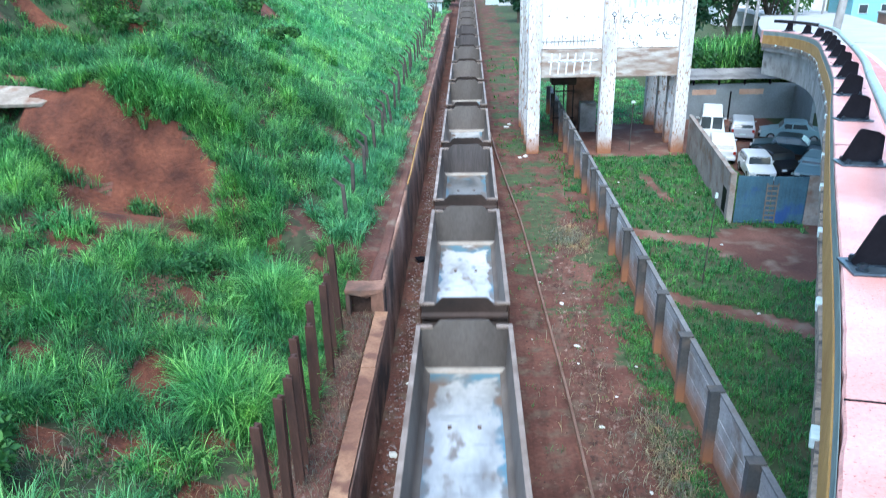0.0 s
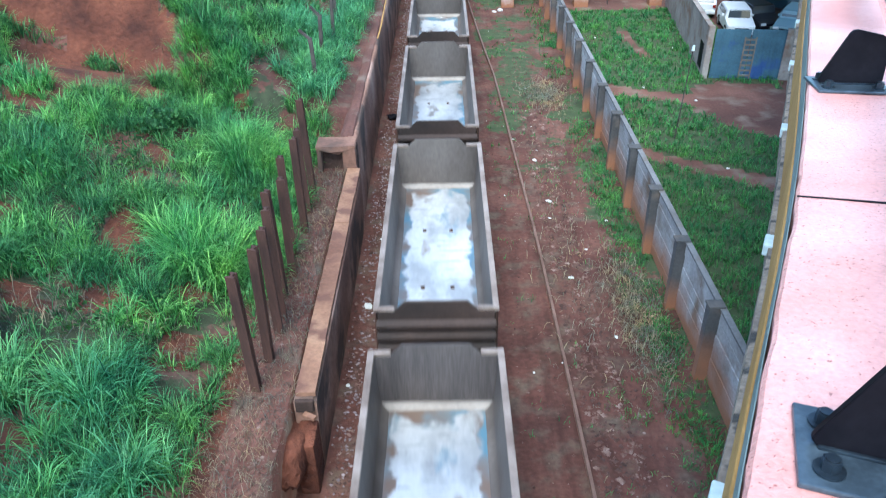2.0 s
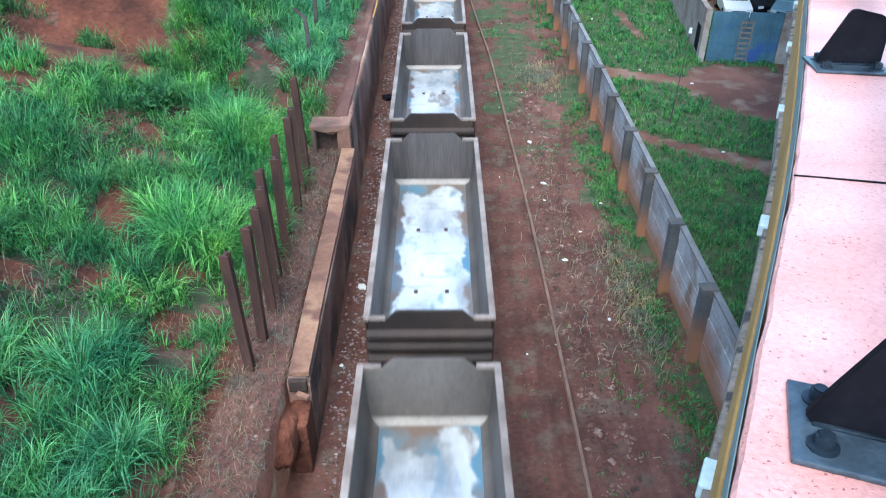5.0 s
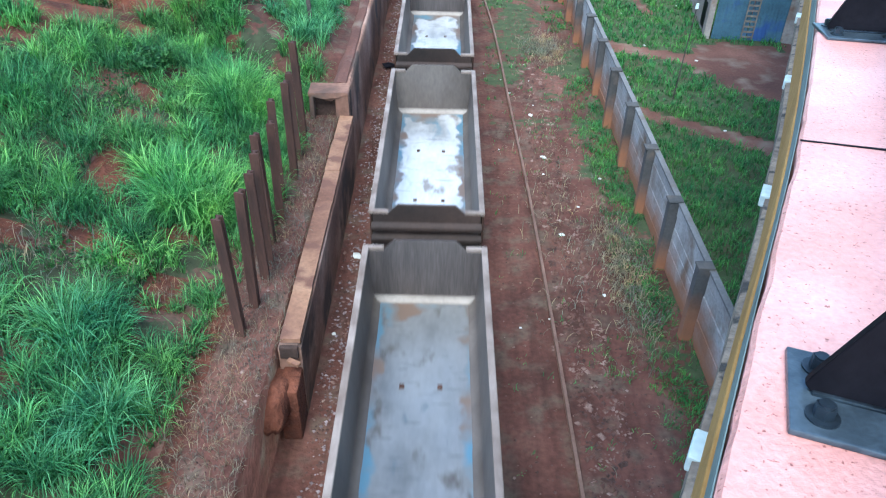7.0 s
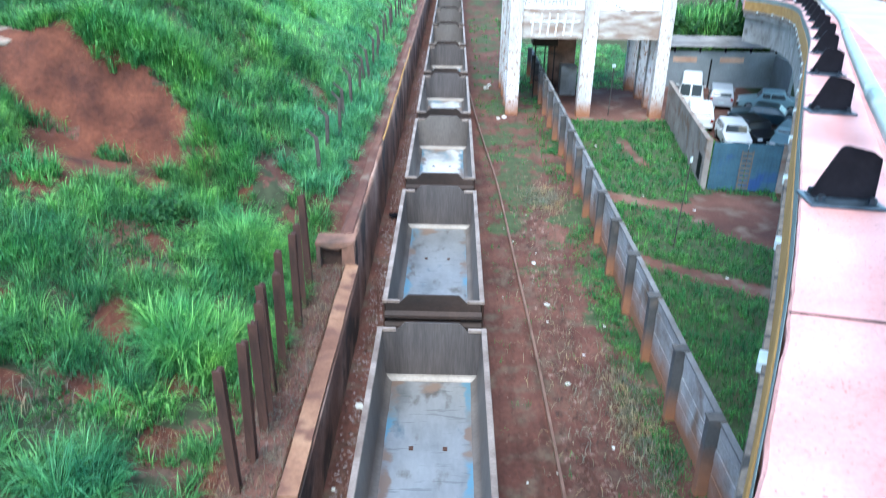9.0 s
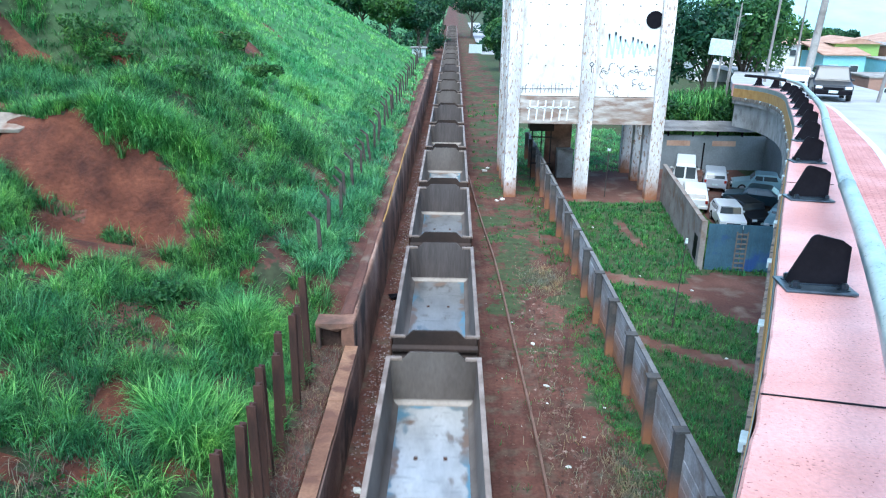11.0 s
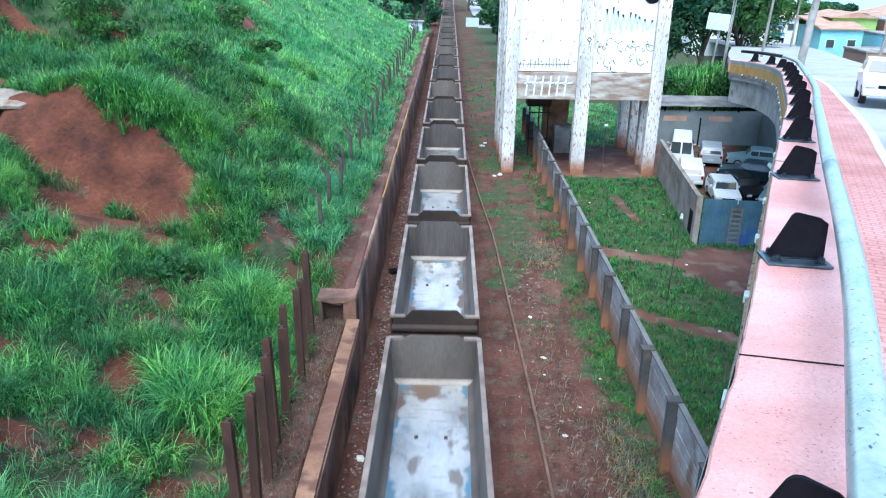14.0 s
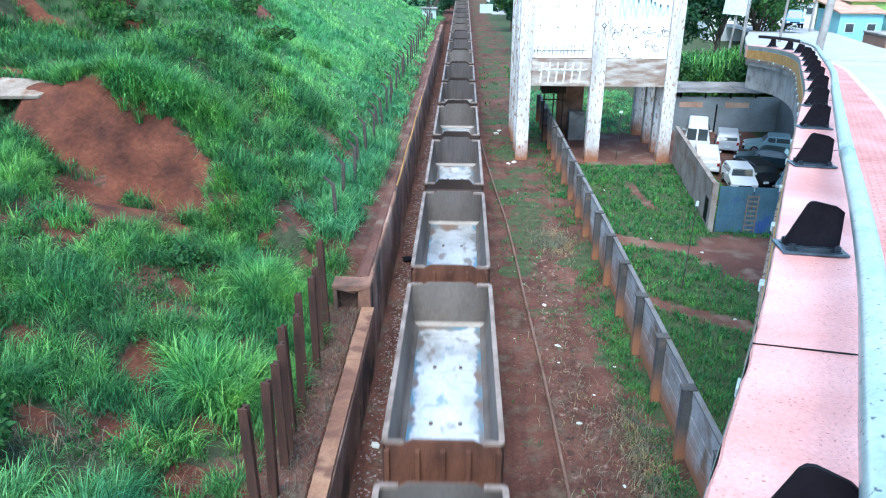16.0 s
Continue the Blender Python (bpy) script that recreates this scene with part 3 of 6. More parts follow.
TRAIN = [(0.0, 2.0), (0.5, 5.35), (1.0, 8.66), (1.5, 11.98), (2.0, 15.42), (2.5, 18.85), (3.0, 22.2), (3.2, 23.54), (4.3, 31.0), (5.3, 37.95), (5.5, 39.35),
         (6.0, 42.86), (6.5, 46.29), (7.0, 49.71), (7.5, 53.15), (8.0, 56.62), (8.5, 60.15), (9.0, 63.6), (9.5, 67.15), (9.7, 68.6), (10.8, 76.1), (11.8, 83.1), (12.0, 84.5),
         (12.5, 88.0), (13.0, 91.5), (13.5, 95.0), (14.0, 98.5), (14.5, 102.0), (14.7, 103.35), (14.75, 103.45), (15.05, 103.5), (15.12, 103.8), (15.3, 107.6), (15.5, 109.0), (16.0, 112.4)]
first_wagon = make_wagon()
wagons = [(first_wagon, -12 * PITCH)]
round_wagon = make_wagon(True)
round_wagon["label"] = "empty open-top ore wagon with rounded rim corners and rusty end posts"
for k in range(-11, 17):
    if k == -10:
        wagons.append((round_wagon, k * PITCH))
        continue
    wagons.append((copy_thing(round_wagon if k in (-9, -8) else first_wagon, pose(0, k * PITCH, 0)), k * PITCH))
    if k in (-8, -6, 1):
        for o in wagons[-1][0].children:
            if o.name.startswith("floor"):
                o.material_slots[0].link = "OBJECT"
                o.material_slots[0].material = M["floor_mid"]
    # these wagons get the darker, streaked steel on their end sheets
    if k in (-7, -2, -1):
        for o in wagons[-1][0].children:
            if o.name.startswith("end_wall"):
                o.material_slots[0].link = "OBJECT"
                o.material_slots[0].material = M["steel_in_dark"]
        wagons[-1][0]["label"] = "empty open-top ore wagon with darker end sheets"
    if k in (-5, -4, 3, 8, 9):
        for o in wagons[-1][0].children:
            if o.name.startswith("floor"):
                o.material_slots[0].link = "OBJECT"
                o.material_slots[0].material = M["floor_dark"]
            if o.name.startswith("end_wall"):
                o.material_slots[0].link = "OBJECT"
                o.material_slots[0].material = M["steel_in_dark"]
        wagons[-1][0]["label"] = "empty open-top ore wagon with a dull dark steel floor"


# ---- retaining wall, boundary wall, tower, bridge: large forms ----
def path_with_across(pts):
    out = []
    for i, p in enumerate(pts):
        a, b = Vector(pts[max(0, i - 1)]), Vector(pts[min(len(pts) - 1, i + 1)])
        d = (b - a)
        d.z = 0
        d.normalize()
        out.append((p, (d.y, -d.x)))
    return out

def build_retaining_wall():
    w = thing("retaining_wall", pose(0, 0, 0), "earth-stained concrete retaining wall beside the track", "wall", kind="structure")
    # low part, with a broken near end
    pts = [(WALL_X, y, 0) for y in (13.1, 15, 17, 19, 21, 23.9)]
    vs, fs = sweep([(p, (1, 0)) for p in pts], [(0.16, -0.3), (0.16, 2.02), (0.08, 2.1), (-0.30, 2.1), (-0.34, 2.04), (-0.34, -0.3)])
    vs = [(x + 0.03 * noise.noise(Vector((y, z, 1))), y, z + (0.03 * noise.noise(Vector((x * 3, y * 1.3, 0))) if z > 1 else 0)) for x, y, z in vs]
    soup("low_wall", vs, fs, M["redconc"], w)
    ys = [24.0 + 1.5 * i for i in range(66)]
    vs, fs = sweep([((WALL_X, y, 0), (1, 0)) for y in ys], [(0.10, -0.3), (0.0, 2.82), (-0.05, 2.9), (-0.35, 2.9), (-0.42, 2.84), (-0.42, -0.3)])
    vs = [(x + 0.04 * noise.noise(Vector((y * .6, z, 1))), y, z + (0.08 * noise.noise(Vector((x, y * 0.7, 0))) if z > 1 else 0)) for x, y, z in vs]
    soup("high_wall", vs, fs, M["redconc"], w)
    for k in range(6):
        y = 13.2 + 1.8 * k
        part("coping_slab", bm_box((WALL_X - 0.09 + 0.02 * random.uniform(-1, 1), y + 0.9, 2.14 + 0.02 * random.uniform(-1, 1)), (0.44, 1.799, 0.12), 0.008), M["tanconc"], w, "tan weathered coping slab")
    # the higher wall's return: a broken slab over a hollow
    # back of the hollow, its shade painted in with a dark colour
    part("end_block", bm_box((-3.36, 24.52, 2.15), (1.30, 0.4, 1.4), 0.06), M["dark_hood"], w, "block coloured dark as the hollow's shade under the wall's return")
    for cx, sx in ((-2.86, 0.26), (-3.95, 0.16)):
        part("end_cheek", bm_box((cx, 24.22, 2.2), (sx, 0.4, 1.3), 0.06), M["redconc"], w)
    bm = bmesh.new()
    prism(bm, [(-4.05, 24.02, 2.84), (-3.6, 23.98, 2.78), (-3.3, 24.05, 2.66), (-3.1, 23.98, 2.82), (-2.72, 24.0, 2.9), (-2.74, 24.0, 3.0), (-3.3, 24.0, 2.97), (-4.05, 24.0, 2.98)], (0, 0.85, 0), 0.02)
    part("end_ledge", bm, M["redconc"], w, "ragged concrete ledge")
    part("broken_stub", bm_box((-2.8, 12.7, 0.75), (0.42, 0.8, 1.5), 0.06), M["scar"], w)
    # solid block whose dark colour stands for shade in the broken end
    part("end_hollow", bm_box((-2.84, 13.06, 1.96), (0.40, 0.12, 0.32), 0.03), M["dark_hood"], w, "block coloured dark as the shade in the wall's broken end")
    bm = bmesh.new()
    bmesh.ops.create_icosphere(bm, subdivisions=3, radius=1.0)
    for v in bm.verts:
        k = 1 + 0.25 * noise.noise(v.co * 1.7) + 0.12 * noise.noise(v.co * 5)
        v.co = Vector((-3.05 + 0.34 * v.co.x * k, 12.5 + 0.95 * v.co.y * k, 1.22 + (0.42 - 0.25 * v.co.y) * v.co.z * k))
    part("fallen_earth", bm, M["scar"], w, "fallen red earth against the broken wall end", smooth=True)
    part("broken_brick", bm_box((-2.72, 12.86, 1.84), (0.30, 0.12, 0.08), 0.01, Matrix.Rotation(radians(-28), 3, "Z")), M["tanconc"], w, "pale broken piece of coping")
    # earth and rubble lying on the higher wall behind a thin lip
    ys = [24.9 + 0.6 * i for i in range(110)]
    vs, fs = sweep([((WALL_X, y, 0), (1, 0)) for y in ys], [(-0.10, 2.86), (-0.16, 2.96), (-0.30, 2.99), (-0.46, 2.95), (-0.62, 2.80)])
    vs = [(x + 0.05 * noise.noise(Vector((y * 1.3, z * 2, 4))), y, z + 0.05 * noise.noise(Vector((x * 3, y * 1.1, 6)))) for x, y, z in vs]
    soup("earth_fill", vs, fs, M["soil"], w, "red earth lying on the wall top")
    hose = [(WALL_X - 0.06 + 0.03 * math.sin(y * 0.7), y, 2.95 + 0.02 * math.sin(y * 1.9)) for y in range(36, 61, 2)]
    vs, fs = sweep([(p, (1, 0)) for p in hose], [(0.035 * math.cos(radians(q)), 0.035 * math.sin(radians(q))) for q in range(0, 360, 60)])
    tagged(soup("hose", vs, fs, M["yellow"]), "thin ochre hose lying along the wall top", "hose")


build_retaining_wall()

POSTS = [15.95 + 3.03 * i for i in range(-1, 17)]


def build_boundary_wall():
    """Concrete posts with plank-like slabs between them and a thin coping."""
    w = thing("boundary_wall", pose(0, 0, 0), "weathered grey concrete panel wall, red soil splashed along its foot", "wall", kind="structure")
    H = 2.25
    bm = bm_box((0, 0, H / 2 - 0.1), (0.34, 0.26, H + 0.36), 0.02)
    post = part("post", bm, M["postconc"], w)
    post.location = (6.84, POSTS[0], 0)
    for i, y in enumerate(POSTS[1:]):
        o = place("post", post.data, w)
        o.location = (6.84 + 0.03 * random.uniform(-1, 1), y, random.uniform(-0.05, 0.03))
    cap = part("post_cap", bm_box((0, 0, 0), (0.42, 0.32, 0.06), 0.012), M["postconc"], w)
    cap.location = (6.84, POSTS[0], H + 0.1)
    for y in POSTS[1:]:
        o = place("post_cap", cap.data, w)
        o.location = (6.84, y, H + 0.1)
    rows = 6
    hh = H / rows
    plank = part("slab", bm_box((0, 0, 0), (0.09, 2.82, hh - 0.02), 0.012), M["wallconc"], w)
    plank.location = (7.0, POSTS[0] + 1.515, hh / 2)
    for i, y in enumerate(POSTS[:-1]):
        for r in range(rows):
            if i == 0 and r == 0:
                continue
            o = place("slab", plank.data, w)
            o.location = (7.0 + random.uniform(-0.014, 0.014), y + 1.515, hh * (r + 0.5))
    cop = part("coping", bm_box((0, 0, 0), (0.17, 2.82, 0.07), 0.012), M["copeconc"], w)
    cop.location = (7.0, POSTS[0] + 1.515, H + 0.035)
    for y in POSTS[1:-1]:
        o = place("coping", cop.data, w)
        o.location = (7.0, y + 1.515, H + 0.035)


def wall_concrete(name="panel_wall_concrete", dark=1.0, stain=((0.13, 0.105, 0.085), 1.3, 0.55, 0.72), stretch=None):
    """Grey concrete whose lowest half metre is splashed with red soil, with dark streaks."""
    m = surface(name, [(0.3, (0.25 * dark, 0.232 * dark, 0.218 * dark)), (0.7, (0.44 * dark, 0.428 * dark, 0.418 * dark))], (0.6, 1.12), 0.8, 12, 0.9, bump=0.4, stain=stain, stretch=stretch, local=False)
    nt = m.node_tree
    b = nt.nodes["Principled BSDF"]
    col = b.inputs["Base Color"].links[0].from_socket
    geo = nt.nodes.new("ShaderNodeNewGeometry")
    sep = nt.nodes.new("ShaderNodeSeparateXYZ")
    nt.links.new(geo.outputs["Position"], sep.inputs[0])
    ad = nt.nodes.new("ShaderNodeMath")
    ad.operation = "MULTIPLY_ADD"
    ad.inputs[1].default_value = 1.6
    nt.links.new(noise_of(nt, geo.outputs["Position"], 1.1, 6), ad.inputs[0])
    nt.links.new(sep.outputs[2], ad.inputs[2])
    fac = ramp(nt, ad.outputs[0], [(0.0, (1, 1, 1)), (1.0, (0, 0, 0))])
    fac.node.color_ramp.elements[0].position, fac.node.color_ramp.elements[1].position = 0.45, 0.98
    mr = nt.nodes.new("ShaderNodeMapRange")
    mr.inputs["From Min"].default_value, mr.inputs["From Max"].default_value = 0.0, 2.25
    nt.links.new(ad.outputs[0], mr.inputs["Value"])
    nt.links.new(mr.outputs["Result"], fac.node.inputs["Fac"])
    nt.links.new(mixed(nt, fac, col, (0.28, 0.122, 0.062)), b.inputs["Base Color"])
    return m


M["wallconc"] = wall_concrete(stain=((0.15, 0.105, 0.075), 0.9, 0.50, 0.66))
M["pillar"] = wall_concrete("stained_whitewashed_pillar", 1.75, ((0.30, 0.20, 0.145), 9.0, 0.55, 0.62), (1, 1, 0.3))
M["copeconc"] = wall_concrete("dirty_wall_coping", 0.45)
M["postconc"] = wall_concrete("wall_post_concrete", 0.2)
build_boundary_wall()


def build_tower():
    t = thing("silo_tower", pose(0, 0, 0), "tall whitewashed concrete silo on stilts, stained and scrawled on", "tower")
    x0, x1, y0, y1 = 4.1, 14.9, 52.0, 61.0
    zb, zt, top = 5.1, 7.0, 16.5
    for x in (4.55, 9.45, 14.4):
        for y in (52.35, 60.6):
            part("pillar", bm_box((x, y, top / 2 - 0.1), (0.85 if x != 9.45 else 0.95, 0.7, top + 0.2), 0.03), M["pillar"], t)
    for y in (55.1, 57.9):
        for x in (4.45, 14.5):
            part("pillar", bm_box((x, y, top / 2 - 0.1), (0.6, 0.6, top + 0.2), 0.03), M["pillar"], t)
    # ring beam under the bin
    for (cx, cy, sx, sy) in ((9.47, 52.42, 10.0, 0.5), (9.47, 60.6, 10.0, 0.5), (4.5, 56.5, 0.45, 8.4), (14.45, 56.5, 0.45, 8.4)):
        part("ring_beam", bm_box((cx, cy, (zb + zt) / 2), (sx, sy, zt - zb - 0.1), 0.02), M["beam_conc"], t)
    # bin walls, set back a little from the pillars' faces
    for (cx, cy, sx, sy) in ((7.0, 52.5, 4.0, 0.25), (11.93, 52.5, 4.1, 0.25), (9.47, 60.6, 10.0, 0.25), (4.5, 56.5, 0.25, 8.2), (14.45, 56.5, 0.25, 8.2)):
        part("bin_wall", bm_box((cx, cy, (zt + top) / 2), (sx, sy, top - zt), 0.01), M["white_conc"], t)
    part("bin_floor", bm_box((9.47, 56.5, zt - 0.05), (9.5, 7.8, 0.3)), M["beam_conc"], t)
    part("roof_slab", bm_box((9.47, 56.5, top + 0.1), (11.6, 9.8, 0.25), 0.03), M["beam_conc"], t)
    # tie-bolt holes in rows
    hole = None
    for x in (5.4, 6.6, 7.8, 8.7, 10.3, 11.4, 12.5, 13.6):
        for z in (7.7, 9.0, 10.3, 11.6, 12.9):
            if hole is None:
                bm = bmesh.new()
                cyl(bm, (0, 0.02, 0), (0, -0.012, 0), 0.045, n=8)
                hole = part("tie_hole", bm, M["black"], t)
                hole.location = (x, 52.37, z)
            else:
                o = place("tie_hole", hole.data, t)
                o.location = (x + random.uniform(-.08, .08), 52.37, z + random.uniform(-.1, .1))
    # round dark opening high on the front
    bm = bmesh.new()
    cyl(bm, (13.55, 52.4, 12.0), (13.55, 52.33, 12.0), 0.56, n=24)
    part("round_opening", bm, M["black"], t)
    return t


M["beam_conc"] = surface("dirty_beam_concrete", [(0.3, (0.33, 0.28, 0.235)), (0.65, (0.58, 0.53, 0.47))], (0.6, 1.1), 0.9, 9, 0.9, bump=0.4, stain=((0.24, 0.165, 0.125), 2.2, 0.40, 0.62), stretch=(0.35, 1, 1.4), local=False)
tower = build_tower()

# ---- bridge: a curving ramp that falls away from the walker ----
EDGE = [(-2.6, -5.2), (-0.9, -1.5), (0.58, 1.6), (1.28, 3.05), (2.07, 4.65), (2.875, 6.4), (4.3, 9.62), (6.9, 15.4), (9.03, 20.1), (12.0, 27.3), (14.3, 33.0), (15.55, 37.2), (16.0, 40.5), (15.8, 43.2)]


def deck_z(y):
    return 11.75 - 0.068 * (y - 2.8)


def resample(pts, step):
    """A Catmull-Rom curve through the points, at even steps."""
    out = []
    P = [Vector(p) for p in pts]
    for i in range(len(P) - 1):
        p0, p1, p2, p3 = P[max(0, i - 1)], P[i], P[i + 1], P[min(len(P) - 1, i + 2)]
        n = max(2, int((p2 - p1).length / 0.1))
        for k in range(n):
            u = k / n
            out.append(0.5 * ((2 * p1) + (p2 - p0) * u + (2 * p0 - 5 * p1 + 4 * p2 - p3) * u * u + (3 * p1 - p0 - 3 * p2 + p3) * u ** 3))
    out.append(P[-1])
    res, acc = [out[0]], 0.0
    for a, b in zip(out, out[1:]):
        acc += (b - a).length
        if acc >= step:
            res.append(b)
            acc = 0.0
    return res


EDGE_CURVE = resample(EDGE, 0.5)
EDGE_PATH = path_with_across([(p.x, p.y, deck_z(p.y)) for p in EDGE_CURVE])
PAR_W = 0.68


def build_bridge():
    b = thing("bridge", pose(0, 0, 0), "curving concrete road bridge with red parapet and ochre edge band", "bridge", kind="structure")
    def strip(name, prof, mat, label=""):
        vs, fs = sweep(EDGE_PATH, prof)
        return soup(name, vs, fs, M[mat], b, label)
    fine = resample(EDGE, 0.05)
    fpath = path_with_across([(p.x, p.y, deck_z(p.y)) for p in fine])
    prof = [(0.0, -0.66), (0.0, -0.022), (0.014, 0.0), (0.12, 0.0), (0.3, 0.0), (PAR_W - 0.012, 0.0), (PAR_W, -0.012), (PAR_W, -0.66)]
    vs, fs = sweep(fpath, prof)
    out = []
    for i, (x, y, z) in enumerate(vs):
        j = i % len(prof)
        if j in (1, 2):
            a = fpath[i // len(prof)][1]
            e = 0.016 * noise.noise(Vector((x * 2.2, y * 2.2, 1))) + 0.014 * noise.noise(Vector((x * 9, y * 9, 2)))
            x, y, z = x + a[0] * abs(e), y + a[1] * abs(e), z - (0.5 * abs(e) if j == 2 else 0)
        elif j in (3, 4):
            z += 0.004 * noise.noise(Vector((x * 1.5, y * 1.5, 5)))
        out.append((x, y, z))
    soup("parapet", out, fs, M["parapet"], b, "worn salmon-red painted parapet top")
    strip("grey_band", [(-0.006, -0.24), (-0.006, -0.05), (-0.002, -0.045), (-0.002, -0.24)], "greygreen", "grey-green painted upper face")
    strip("ochre_band", [(-0.018, -0.68), (-0.018, -0.25), (-0.014, -0.243), (-0.002, -0.243), (-0.002, -0.68)], "yellow", "ochre painted lower face")
    strip("deck_slab", [(0.0, -1.05), (0.0, -0.68), (9.5, -0.68), (9.5, -1.05)], "concrete")
    strip("girder", [(0.15, -2.3), (0.15, -1.07), (0.6, -1.07), (0.6, -2.3)], "concrete")
    strip("girder", [(5.0, -2.3), (5.0, -1.07), (5.5, -1.07), (5.5, -2.3)], "concrete")
    strip("sidewalk", [(PAR_W + 0.003, -0.66), (PAR_W + 0.003, -0.42), (1.75, -0.42), (1.75, -0.66)], "paving", "red paved sidewalk")
    strip("kerb", [(1.753, -0.66), (1.753, -0.415), (1.93, -0.42), (1.93, -0.66)], "kerb")
    strip("road", [(1.933, -0.66), (1.933, -0.56), (9.0, -0.56), (9.0, -0.66)], "asphalt")
    strip("far_parapet", [(9.003, -0.66), (9.003, 0.15), (9.25, 0.15), (9.25, -0.66)], "yellow")
    for y in (22.0, 41.5):
        k = min(range(len(EDGE_CURVE)), key=lambda i: abs(EDGE_CURVE[i].y - y))
        p, a = EDGE_PATH[k]
        for off in (5.2, 8.4):
            h = p[2] - 1.1
            part("pier", bm_box((p[0] + a[0] * off, p[1] + a[1] * off, h / 2), (0.9, 0.9, h), 0.05), M["concrete"], b)
    return b


bridge = build_bridge()



# ---- track ----
def build_rails():
    siding = [(3.45, 2), (3.42, 10), (3.40, 15), (3.36, 19), (3.30, 23), (3.14, 28.5), (2.87, 38), (2.5, 44), (2.1, 51), (1.8, 58)]
    prof = [(-0.035, 0.0), (-0.035, 0.03), (-0.01, 0.045), (-0.01, 0.08), (-0.036, 0.09), (-0.036, 0.13), (0.036, 0.13), (0.036, 0.09), (0.01, 0.08), (0.01, 0.045), (0.035, 0.03), (0.035, 0.0)]
    pts = resample(siding, 0.8)
    wide = [(u * 1.15, w * 1.25) for u, w in prof]
    vs, fs = sweep(path_with_across([(p.x, p.y, -0.03) for p in pts]), wide)
    tagged(soup("siding_rail", vs, fs, M["rail"]), "rusty siding rail half sunk in red earth", "rail", kind="structure")
    for x in (-0.535, 0.535):
        vs, fs = sweep(path_with_across([(x, y, -0.12) for y in (-160, -60, 0, 40, 80, 140, 200, 320)]), prof)
        tagged(soup("track_rail", vs, fs, M["rail"]), "worn steel running rail under the wagons", "rail", kind="structure")


build_rails()


# ---- piles and hill fence ----
def build_piles():
    """Old rails driven upright into the foot of the bank."""
    prof = [(-0.07, -0.06), (0.07, -0.06), (0.07, -0.03), (0.02, -0.02), (0.02, 0.03), (0.05, 0.045), (0.05, 0.075), (-0.05, 0.075), (-0.05, 0.045), (-0.02, 0.03), (-0.02, -0.02), (-0.07, -0.03)]
    for y in (13.5, 14.42, 15.5, 16.1, 16.95, 17.9, 19.0, 20.2, 21.3, 22.5):
        x = -3.84 - 0.02 * (y - 13.5) + random.uniform(-0.1, 0.1)
        h = 3.02 + random.uniform(-0.22, 0.15) + (0.35 if y == 22.5 else 0)
        bm = bmesh.new()
        prism(bm, [(u * 1.5, v * 1.5, -0.5) for u, v in prof], (0, 0, h + 0.5), 0.004)
        ob = part("bank_post", bm, M["pile"])
        ob.matrix_world = pose(x, y, hill_z(x, y) - 0.05, random.uniform(-1.2, 1.2), random.uniform(-1.6, 1.0), random.uniform(-14, 14))
        tagged(ob, "rusty upright rail driven in as a bank pile", "pile", "row of piles")


build_piles()


def build_hill_fence():
    y, k = 29.0, 0
    while y < 150:
        x = -4.7 + random.uniform(-0.08, 0.08)
        z = hill_z(x, y) if y < 118 else 3.2
        bm = bmesh.new()
        box(bm, (0, 0, 0.85), (0.14, 0.14, 2.0), 0.012)
        box(bm, (-0.17, 0, 1.98), (0.10, 0.10, 0.55), 0.01, rot=Matrix.Rotation(radians(-45), 3, "Y"))
        ob = part("fence_post", bm, M["oldpost"])
        ob.matrix_world = pose(x, y, z, random.uniform(-4, 4), random.uniform(-7, 3), random.uniform(-8, 8))
        tagged(ob, "leaning old concrete fence post with bent top", "fence post", "posts along the bank")
        y += random.choice((1.9, 2.3, 2.6)) + 0.012 * y
        k += 1


M["oldpost"] = surface("mossy_old_post", [(0.3, (0.03, 0.025, 0.022)), (0.7, (0.09, 0.075, 0.065))], (0.6, 1.1), 2, 16, 0.95, bump=0.4)
build_hill_fence()


M["tanslab"] = surface("earth_dusted_slab", [(0.3, (0.20, 0.155, 0.12)), (0.7, (0.36, 0.31, 0.25))], (0.6, 1.1), 0.9, 9, 0.95, bump=0.5, stain=((0.17, 0.09, 0.06), 1.2, 0.52, 0.68))


def build_path_slab():
    bm = bmesh.new()
    prism(bm, [(-2.4, -0.9, 0), (0.7, -0.75, 0), (1.25, -0.15, 0), (1.5, 0.55, 0), (-2.4, 0.8, 0)], (0, 0, 0.16), 0.02)
    ob = part("path_slab", bm, M["tanslab"])
    ob.matrix_world = pose(-18.1, 32.2, hill_z(-18.1, 33.2) - 0.25, 20, 2, 6)
    tagged(ob, "broken pale concrete path slab at the slip's edge", "slab")


build_path_slab()


